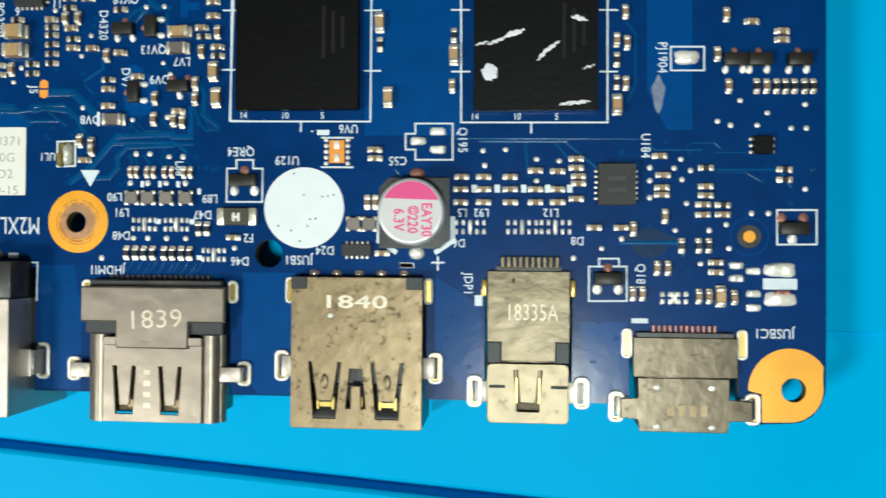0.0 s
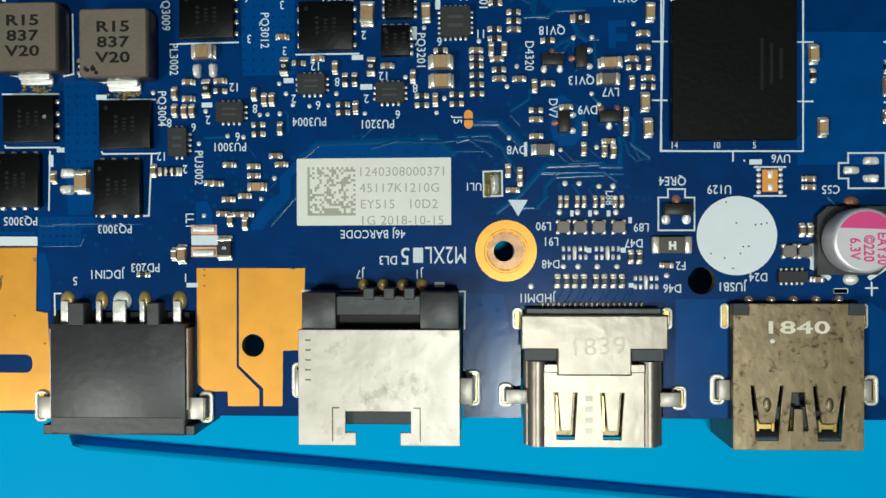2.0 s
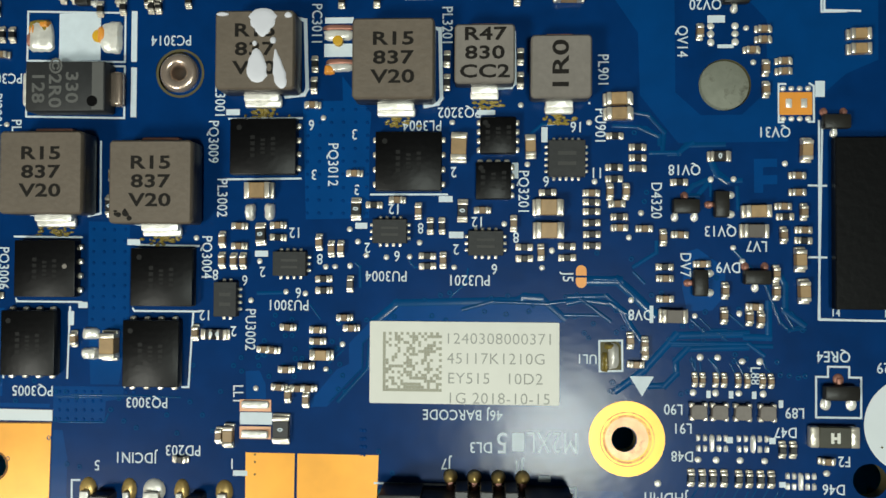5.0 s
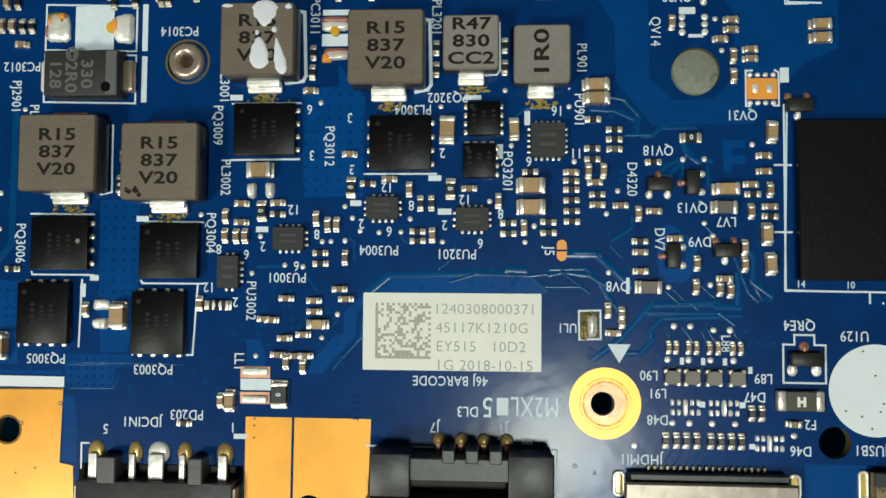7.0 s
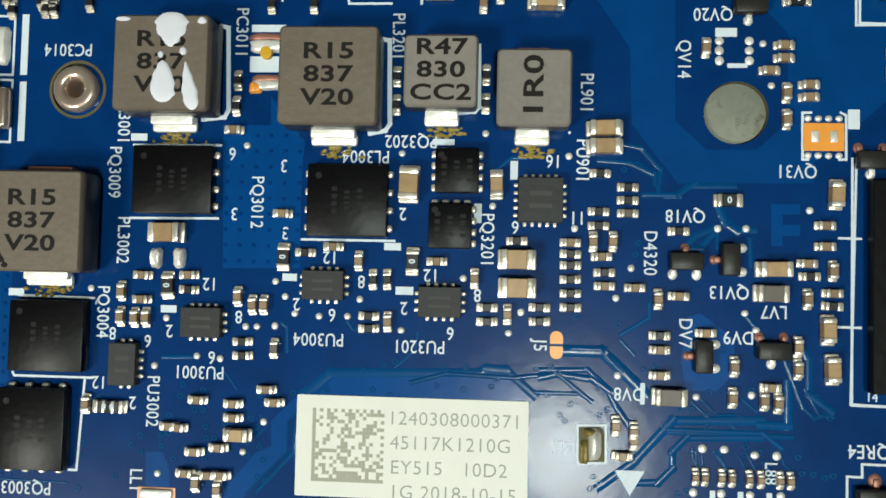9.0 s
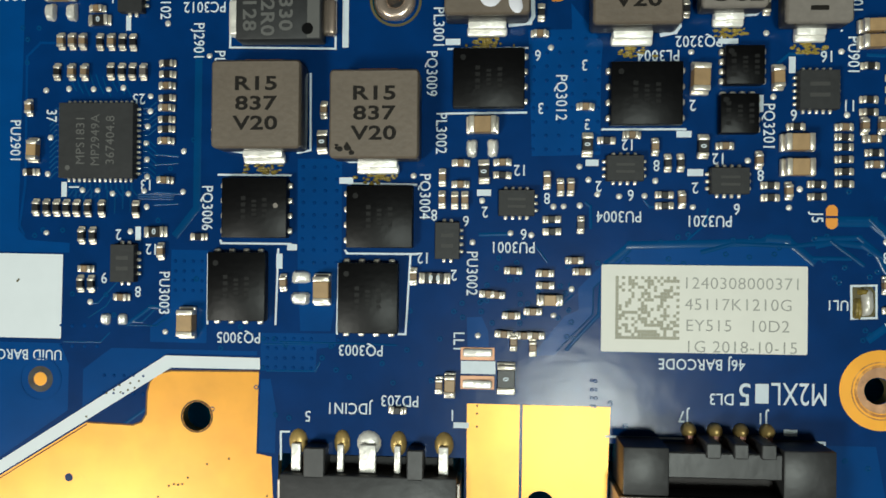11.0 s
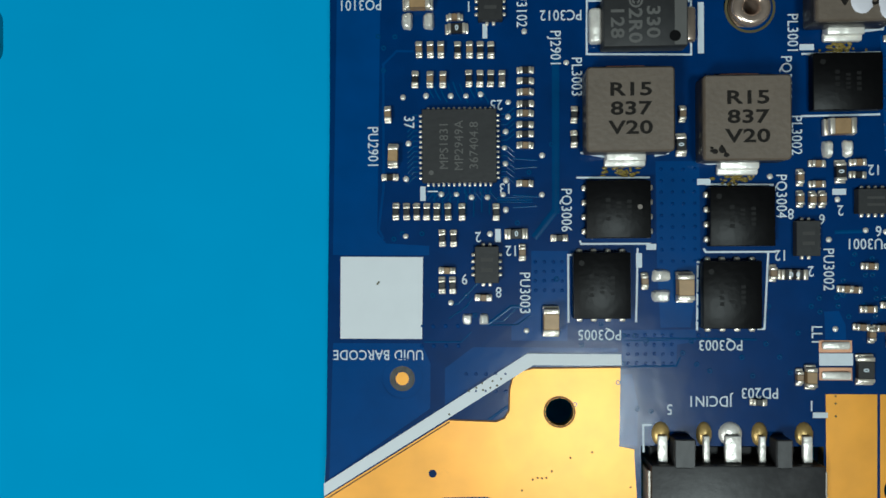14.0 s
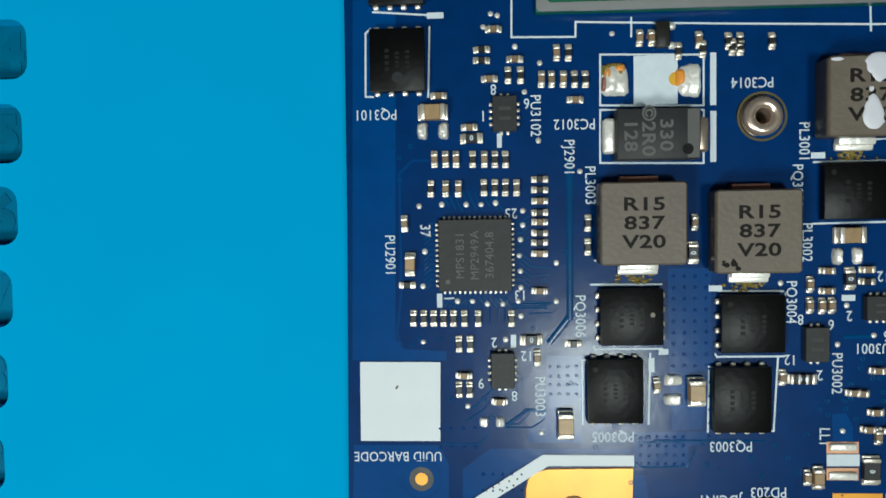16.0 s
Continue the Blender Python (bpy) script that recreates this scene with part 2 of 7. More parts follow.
def plate(name, loops, z0, z1, mat, bevel=0.0, round_off=0):
    """A flat sheet from z0 to z1 whose first loop is the outline and whose others are holes."""
    cu = bpy.data.curves.new(name, "CURVE")
    cu.dimensions, cu.fill_mode = "2D", "BOTH"
    cu.extrude, cu.offset = ((z1 - z0) / 2 - bevel) * MM, -bevel * MM
    cu.bevel_depth, cu.bevel_resolution = bevel * MM, round_off
    for loop in loops:
        s = cu.splines.new("POLY")
        s.points.add(len(loop) - 1)
        for p, (x, y) in zip(s.points, loop):
            p.co = (x * MM, y * MM, 0, 1)
        s.use_cyclic_u = True
    me = curve_mesh(name, cu, mat)
    me.transform(Matrix.Translation((0, 0, (z0 + z1) / 2 * MM)))
    return me


LETTERS = {}


def letters(text, size, mat, bold=0.0):
    """A flat mesh of writing, centred on its middle, size in mm of a capital."""
    key = (text, size, mat.name, bold)
    if key not in LETTERS:
        cu = bpy.data.curves.new("writing", "FONT")
        cu.body, cu.size = text, size * MM * 1.4
        cu.align_x, cu.align_y = "CENTER", "CENTER"
        cu.resolution_u, cu.extrude, cu.offset = 3, 0.012 * MM, bold * MM
        cu.space_character = 1.05
        LETTERS[key] = curve_mesh("writing", cu, mat)
    return LETTERS[key]


def write(text, size, mat, parent, x, y, z, turn=0.0, bold=0.05, wide=1.0):
    ob = part("writing", letters(text, size, mat, bold), mat, parent, at=(x, y, z), turn=turn)
    ob.scale = (wide, 1, 1)
    return ob


# ---- kinds of parts that stand on the board ----
def text_lines(rows, size, pitch, mat, parent, z, turn=0.0, bold=0.05, wide=1.0):
    n = len(rows)
    for k, row in enumerate(rows):
        off = ((n - 1) / 2 - k) * pitch
        a = radians(turn)
        write(row, size, mat, parent, -off * math.sin(a), off * math.cos(a), z, turn, bold, wide)


def inductor(x, y, sx, sy, h, rows, turn=0.0, mat=FERRITE, size=1.06, blob=False, char=False):
    pale = mat is FERRITE2
    t = thing("power_inductor", x, y, label=("pale grey" if pale else "brown-grey") + " moulded power inductor with black marking" + (" smeared with white paste" if blob else ""), category="inductor", group="power inductors")
    # The body is coloured as if in shade; only the top face is lighter.
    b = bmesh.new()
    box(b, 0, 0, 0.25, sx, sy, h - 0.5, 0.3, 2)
    part("body", b, FERRITESIDE, t, "moulded sides in a shaded dark tone")
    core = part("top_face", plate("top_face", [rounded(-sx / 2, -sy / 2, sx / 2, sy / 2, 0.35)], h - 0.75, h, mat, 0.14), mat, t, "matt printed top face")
    # The north foot has its reddish reflection put into the colour.
    for s, m in ((-1, SOLDER), (1, COPPERGLINT)):
        b = bmesh.new()
        w = sx * 0.46
        box(b, 0, s * (sy / 2 + 0.02), 0.03, w, 1.0, h * 0.34, 0.12, 2)
        if s < 0:
            box(b, 0, s * (sy / 2 + 0.55), 0.02, w * 1.06, 0.8, 0.5, 0.2, 2)
        part("terminal", b, m, t, "shiny soldered foot" if s < 0 else "soldered foot tinted by a reddish reflection")
    text_lines(rows, size * 0.98, size * 1.42, INK, core, h + 0.012, turn, 0.035, 1.42)
    if blob:
        # dx, dy, half width, half length, taper (above 0: narrow above), lean
        for bx, by, rx, ry, taper, lean in ((0.65, 2.15, 1.0, 1.15, -0.45, 0.0), (0.2, -1.25, 0.78, 1.4, 0.4, 0.05), (1.95, -1.55, 0.46, 1.6, 0.6, 0.28), (1.5, 0.72, 0.25, 0.28, 0.0, 0.0), (0.02, 0.5, 0.2, 0.22, 0.0, 0.0), (-2.6, 2.85, 0.5, 0.16, 0.0, 0.0), (2.7, 2.75, 0.3, 0.24, 0.3, 0.0)):
            b = bmesh.new()
            dome(b, 0, 0, 0, 1, 1, 0.13, 28)
            for v in b.verts:
                u = v.co.y
                edge = 1 + 0.05 * math.sin(9 * math.atan2(v.co.y, v.co.x) + 5 * bx) + 0.04 * math.sin(17 * math.atan2(v.co.y, v.co.x))
                v.co = (bx + v.co.x * rx * (1 - taper * u) * edge - lean * u, by + u * ry, h + min(v.co.z, 0.1))
            part("paste_smear", b, PASTE, core, "white dried paste smear")
    if char:
        b = bmesh.new()
        for k in range(9):
            dome(b, -sx * 0.36 + random.uniform(-0.5, 0.9), -sy * 0.4 + random.uniform(-0.3, 0.4), h - 0.01, random.uniform(0.1, 0.3), random.uniform(0.1, 0.25), 0.03, 8)
        part("scorch_mark", b, INK, t)
    b = bmesh.new()
    for k in range(34):
        dome(b, random.gauss(0, 1) * sx * 0.12, -sy / 2 - 0.95 - random.uniform(0, 0.75), 0.0, random.uniform(0.08, 0.3), random.uniform(0.06, 0.16), random.uniform(0.05, 0.16), 8)
    tagged(part("flux", b, FLUX, t), "yellowish flux residue", kind="stuff")
    return t


def lead_row(t, n, length, off, side, wide=0.42, out=0.35, name="lead", h=0.3):
    """n soldered leads along one side: side 0 east, 1 north, 2 west, 3 south."""
    a = side * math.pi / 2
    for k in range(n):
        u = (k - (n - 1) / 2) * length / max(n - 1, 1)
        x, y = math.cos(a) * off - math.sin(a) * u, math.sin(a) * off + math.cos(a) * u
        b = bmesh.new()
        sx, sy = (out * 2, wide) if side % 2 == 0 else (wide, out * 2)
        box(b, x, y, 0.0, sx, sy, h, min(wide, h) * 0.35, 2)
        part(name, b, ENDCAP, t)


def mosfet(x, y, sx, sy, leads, h=1.0, marks=(), dent=(-0.36, 0.34, 0.22), ink=None):
    """leads: sides that carry four leads each."""
    t = thing("power_mosfet", x, y, label="flat black power transistor package with shiny soldered leads", category="transistor", group="power transistors")
    b = bmesh.new()
    box(b, 0, 0, 0.06, sx, sy, h - 0.06, 0.09, 2)
    part("body", b, EPOXY, t)
    for s in leads:
        span = (sy if s % 2 == 0 else sx) * 0.76
        lead_row(t, 4, span, (sx if s % 2 == 0 else sy) / 2 + 0.08, s, 0.5, 0.22, h=0.42)
    b = bmesh.new()
    cyl(b, sx * dent[0], sy * dent[1], h - 0.008, dent[2], 0.012, 20)
    part("pin_mark", b, ink or FAINT, t)
    for k, w in enumerate(marks or (2.0, 1.4, 1.7)):
        b = bmesh.new()
        for j in range(4):
            box(b, (k - 1) * 0.85, (j - 1.5) * w / 4, h - 0.006, 0.36, w / 4 * 0.6, 0.012)
        part("marking_bar", b, FAINT, t)
    return t


def flat_chip(x, y, sx, sy, counts, h=0.8, mat=GREYCHIP, label="", pitch=0.5, rows=(), turn=0.0, size=0.5, dot=None, bars=True):
    """A leadless chip. counts: leads on the east, north, west and south sides."""
    t = thing("integrated_circuit", x, y, label=label or "small dark grey leadless chip with shiny solder joints", category="chip", group="driver chips")
    b = bmesh.new()
    box(b, 0, 0, 0.04, sx, sy, h - 0.04, 0.04, 1)
    part("body", b, mat, t)
    for s, n in enumerate(counts):
        if n:
            lead_row(t, n, pitch * (n - 1), (sx if s % 2 == 0 else sy) / 2 + 0.12, s, pitch * 0.5, 0.17, h=0.24)
    if rows:
        text_lines(rows, size, size * 1.7, ETCH, t, h + 0.006, turn, 0.0)
    elif bars:
        for k in (-1, 1):
            b = bmesh.new()
            box(b, 0, k * sy * 0.14, h - 0.006, sx * 0.5, sy * 0.1, 0.012)
            part("marking_bar", b, FAINT2, t)
    if dot:
        b = bmesh.new()
        cyl(b, dot[0], dot[1], h - 0.006, 0.2, 0.012, 16)
        part("pin_mark", b, ETCH, t)
    return t


PROTO = {}
CHIPS = {
    # kind: body length, width, height, end cap, colour, name, label
    "c": (1.0, 0.56, 0.5, 0.27, CERAMIC2, "chip_capacitor", "tiny brown ceramic chip capacitor with silver ends"),
    "r": (1.0, 0.55, 0.36, 0.26, RESBODY, "chip_resistor", "tiny black chip resistor with silver ends"),
    "s": (0.78, 0.44, 0.38, 0.22, CERAMIC2, "fine_capacitor", "very tiny brown chip capacitor with silver ends"),
    "d": (1.5, 0.85, 0.45, 0.3, RESBODY, "marked_resistor", "small black chip resistor with a printed digit"),
    "m": (1.6, 0.85, 0.7, 0.35, CERAMIC, "medium_capacitor", "tan ceramic chip capacitor with silver ends"),
    "b": (2.1, 1.3, 1.1, 0.42, CERAMIC, "large_capacitor", "large tan ceramic chip capacitor with silver ends"),
    "w": (2.0, 1.0, 0.9, 0.4, CERAMIC, "wide_capacitor", "tan ceramic chip capacitor with broad silver ends"),
    "f": (1.9, 1.1, 0.8, 0.32, FERBEAD, "ferrite_bead", "grey chip bead with silver ends"),
    "e": (2.1, 1.4, 0.5, 0.36, RESBODY, "broad_resistor", "broad black chip resistor with a printed digit and silver ends"),
    "o": (1.0, 0.55, 0.45, 0.26, FERBEAD, "chip_bead", "tiny grey chip bead with silver ends"),
}


def chip(kind, x, y, turn=0.0):
    L, W, H, e, mat, name, label = CHIPS[kind]
    m = pose(x * MM, y * MM, 0.02 * MM, 0, 0, turn + random.uniform(-2, 2))
    if kind in PROTO:
        return copy_thing(PROTO[kind], m)
    b = bmesh.new()
    box(b, 0, 0, 0.02, L - 2 * e, W * 0.95, H * 0.97, 0.04)
    ob = new(name, mesh_of(name, b, mat))
    ob.matrix_basis = m
    tagged(ob, label, "capacitor" if "capacitor" in name else "resistor" if "resistor" in name else "bead", name.replace("_", " ") + "s of the board")
    for s in (-1, 1):
        b = bmesh.new()
        box(b, s * (L / 2 - e / 2), 0, 0.01, e, W, H, 0.07, 2)
        box(b, s * (L / 2 + 0.06), 0, 0.0, 0.32, W * 1.04, H * 0.45, 0.1, 2)
        part("end_cap", b, ENDCAP, ob, "silver end cap")
    if kind in "de":
        part("writing", letters("0", 0.42, SILK, 0.02), SILK, ob, at=(0, 0, H + 0.02))
    PROTO[kind] = ob
    return ob


def small_transistor(x, y, turn=0.0, sx=2.1, sy=1.15, pair=SOLDER, single=COPPERGLINT):
    """A three-legged package: one leg to +y, two to -y before turning."""
    t = thing("small_transistor", x, y, turn=turn, label="small black three-legged transistor with bright solder joints", category="transistor", group="small transistors")
    b = bmesh.new()
    box(b, 0, 0, 0.12, sx, sy, 0.75, 0.14, 2)
    part("body", b, PACKAGE, t)
    big = 1.0 if sx > 2.3 else 0.72
    # Legs that end up facing north are tinted with a painted reddish reflection.
    for px, py, m in ((0, 1, single), (-sx * 0.37, -1, pair), (sx * 0.37, -1, pair)):
        b = bmesh.new()
        dome(b, px, py * (sy / 2 + 0.4 * big), 0.0, 0.44 * big, 0.5 * big, 0.17, 16)
        box(b, px, py * (sy / 2 + 0.2 * big), 0.02, 0.4, 0.75 * big, 0.26, 0.09, 2)
        part("leg", b, m, t)
    return t


# ---- the mat and the table round it ----
MAT_Z = -6.3
TRAYS = ((-102.34, 43.28), (-102.98, 35.66), (-103.74, 27.74), (-104.50, 19.96), (-105.32, 12.04), (-106.10, 4.09), (-106.77, -3.95), (-107.56, -12.07))


silicone = thing("silicone_mat", 0, 0, MAT_Z, label="bright blue silicone work mat with moulded grooves and trays", category="mat", kind="structure")
trays = [rounded(x - 14.0, y, x, y + 5.6, 1.5) for x, y in TRAYS]
long_groove = [(-48.1, -20.5), (-47.7, -21.5), (-46.2, -22.0), (76.0, -31.4), (76.0, -29.5), (-46.5, -20.1), (-47.8, -20.0)]
sheet = plate("sheet", [rounded(-170, -110, 150, 120, 6), long_groove] + trays, -2.6, 0.0, MATSIL)
part("sheet", sheet, MATSIL, silicone)
b = bmesh.new()
box(b, -10, 5, -4.0, 320, 230, 1.2)
part("underside", b, MATSIL, silicone)
# Tray floors and their digits carry painted shade, darker than the sheet.
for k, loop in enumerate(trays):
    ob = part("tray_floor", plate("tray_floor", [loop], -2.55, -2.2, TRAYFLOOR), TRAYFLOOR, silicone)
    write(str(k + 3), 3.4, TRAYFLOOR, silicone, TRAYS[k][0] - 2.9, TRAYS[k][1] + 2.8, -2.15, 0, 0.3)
b = bmesh.new()
rows = []
for x, y in ((-48.0, -20.85), (76.0, -30.45)):
    rows.append([b.verts.new((x + 0.077 * u, y + u, z)) for u, z in ((-1.0, -0.01), (-0.75, -0.1), (-0.55, -0.35), (-0.42, -2.5), (0.42, -2.5), (0.55, -0.4), (0.8, -0.12), (1.0, -0.01))])
for j in range(7):
    b.faces.new((rows[0][j], rows[1][j], rows[1][j + 1], rows[0][j + 1]))
part("groove_floor", b, MATSIL, silicone)
part("step", plate("step", [rounded(71.5, -10.2, 149.0, 119.0, 2.0)], 0.0, 0.7, MATSIL, 0.1), MATSIL, silicone, "raised panel of the mat")
TABLE = material("table_top", (0.32, 0.3, 0.28), 0.5, vary=0.15, grain=60)
b = bmesh.new()
box(b, 0, 0, -30.0, 1600, 1000, 25.9 - 6.4 + 6.4, 2.0)
mesh_thing("table_top", b, TABLE, 0, 0, MAT_Z, label="plain grey work table top under the mat", category="table", kind="structure")


# ---- the board ----
board = thing("circuit_board", 0, 0, label="blue laptop circuit board with gold pads and white silkscreen", category="circuit board")
T = 1.0


def silk(name, loops, z=0.02):
    return part(name, plate(name, loops, z, z + 0.015, SILK), SILK, board)


def line(*pts, w=0.16, mat=SILK, name="silk_line", z=0.02, h=0.015):
    """A printed line through the points."""
    b = bmesh.new()
    for (x0, y0), (x1, y1) in zip(pts, pts[1:]):
        d = Vector((x1 - x0, y1 - y0))
        made = bmesh.ops.create_cube(b, size=1.0)["verts"]
        bmesh.ops.scale(b, vec=(d.length + w * 0.98, w, h), verts=made)
        if mat is TRACE:
            for v in made:
                if v.co.z > 0:
                    v.co.y *= max(0.3, 1 - 0.1 / w)
        bmesh.ops.rotate(b, cent=(0, 0, 0), matrix=Matrix.Rotation(math.atan2(d.y, d.x), 3, "Z"), verts=made)
        bmesh.ops.translate(b, vec=((x0 + x1) / 2, (y0 + y1) / 2, z + h / 2 + random.uniform(0, 0.002)), verts=made)
    return part(name, b, mat, board)


def pad(x, y, r=0.28):
    """A tinned test pad."""
    if "pad" not in PROTO:
        b = bmesh.new()
        dome(b, 0, 0, 0.0, 0.27, 0.27, 0.12, 12)
        PROTO["pad"] = mesh_of("test_pad", b, SOLDER)
    ob = part("test_pad", PROTO["pad"], SOLDER, board, at=(x, y, 0.012))
    ob.scale = (r / 0.27, r / 0.27 * random.uniform(0.9, 1.1), 1)
    return ob


def land(x, y, sx, sy, h=0.25, mat=SOLDER, name="solder_land"):
    """A bare solder land with a little dome of solder."""
    b = bmesh.new()
    dome(b, 0, 0, 0.0, 1.0, 1.0, h, 20)
    wob = random.uniform(0, 6)
    for v in b.verts:
        a = math.atan2(v.co.y, v.co.x)
        k = max(abs(math.cos(a)), abs(math.sin(a))) ** -0.8 * (1 + 0.05 * math.sin(3 * a + wob) + 0.03 * math.sin(7 * a + wob * 2))
        flat = min(1.0, 1.25 * v.co.z / h)
        v.co = (x + v.co.x * k * sx / 2, y + v.co.y * k * sy / 2, flat * h * (0.85 + 0.15 * math.sin(4 * v.co.x * k + wob)))
    return part(name, b, mat, board)


def ref(text, x, y, turn=180, size=0.88):
    return write(text, size, SILK, board, x, y, 0.022, turn, 0.008, 0.85)


def pour(*pts, z=0.006):
    """Copper under the mask, which makes it lighter."""
    return part("copper_area", plate("copper_area", [list(pts)], z - 0.02, z, POUR), POUR, board)


def gold(*loops):
    return part("gold_pad", plate("gold_pad", list(loops), -0.02, 0.03, GOLD), GOLD, board, "bare gold-plated ground pad")


def copper_land(x, y, sx, sy, off):
    """A flat copper land with a bar of solder lying along one edge."""
    base = part("copper_land", plate("copper_land", [rect(x - sx / 2, y - sy / 2, x + sx / 2, y + sy / 2)], 0.0, 0.06, PALECOPPER, 0.02), PALECOPPER, board, "pale copper land")
    b = bmesh.new()
    box(b, 0, 0, 0, sx * 0.86, sy * 0.62, 0.34, 0.16, 3)
    for v in b.verts:
        v.co.z *= 0.8 + 0.3 * math.sin(v.co.x * 2.1 + y)
    part("solder_bar", b, SOLDER, base, at=(x, y + off, 0.05))


def via_ring(b, x, y, r=0.2, z=0.004):
    """A plugged via: a raised ring round a small pit."""
    rows = []
    for k in range(10):
        u, v = math.cos(2 * math.pi * k / 10), math.sin(2 * math.pi * k / 10)
        rows.append([b.verts.new((x + u * q * r, y + v * q * r, z + h)) for q, h in ((1.15, 0.0), (0.95, 0.03), (0.62, 0.03), (0.4, 0.0))])
    for k in range(10):
        for j in range(3):
            b.faces.new((rows[k - 1][j], rows[k][j], rows[k][j + 1], rows[k - 1][j + 1]))


def vias(x0, y0, x1, y1, nx, ny, r=0.16):
    """A field of small plugged vias."""
    b = bmesh.new()
    for i in range(nx):
        for j in range(ny):
            x = x0 + (x1 - x0) * i / max(nx - 1, 1) + random.uniform(-0.03, 0.03)
            y = y0 + (y1 - y0) * j / max(ny - 1, 1) + random.uniform(-0.03, 0.03)
            cyl(b, x, y, 0.0, r, 0.05, 10, r * 0.55)
    return tagged(part("via_field", b, VIA, board), kind="stuff")


# ---- connectors along the edge ----
def tab(t, x, y, z, side, w=1.6, out=1.7):
    """A bent mounting tab with its ring of solder. side: -1 west, 1 east."""
    b = bmesh.new()
    box(b, x + side * out / 2, y, z - 0.3, out, w, 0.3, 0.08, 2)
    box(b, x + side * (out - 0.1), y, -1.6, 0.35, w * 0.9, z + 1.4, 0.1, 2)
    hold = part("mounting_tab", b, TIN, t)
    cx, hx, hy = x + side * (out + 0.05), 0.72, w / 2 + 0.5
    rim = part("solder_ring", plate("solder_ring", [rounded(cx - hx, y - hy, cx + hx, y + hy, 0.55), rounded(cx - 0.36, y - hy + 0.36, cx + 0.36, y + hy - 0.36, 0.25)], 0.0, 0.3, SOLDER, 0.13, 2), SOLDER, hold, "bright ring of solder round the mounting tab")
    part("inner_edge", plate("inner_edge", [rounded(cx - 0.4, y - hy + 0.32, cx + 0.4, y + hy - 0.32, 0.28), rounded(cx - 0.26, y - hy + 0.46, cx + 0.26, y + hy - 0.46, 0.2)], 0.0, 0.12, BRASS), BRASS, hold)


def solder_eye(t, x, y, hx, hy):
    """A long ring of solder round a pin that goes through the board."""
    eye = part("solder_joint", plate("solder_joint", [rounded(x - hx, y - hy, x + hx, y + hy, hx * 0.9), rounded(x - hx * 0.45, y - hy + hx * 0.55, x + hx * 0.45, y + hy - hx * 0.55, hx * 0.4)], 0.0, 0.32, SOLDER, 0.12, 2), SOLDER, t)
    part("pin_end", plate("pin_end", [rounded(x - hx * 0.5, y - hy + hx * 0.5, x + hx * 0.5, y + hy - hx * 0.5, hx * 0.4)], 0.0, 0.14, BRASS, 0.03), BRASS, eye)


def slab(t, name, loops, z0, z1, mat, label="", bevel=0.0):
    return part(name, plate(name, loops, z0, z1, mat, bevel), mat, t, label)


def rect(x0, y0, x1, y1):
    return [(x0, y0), (x1, y0), (x1, y1), (x0, y1)]


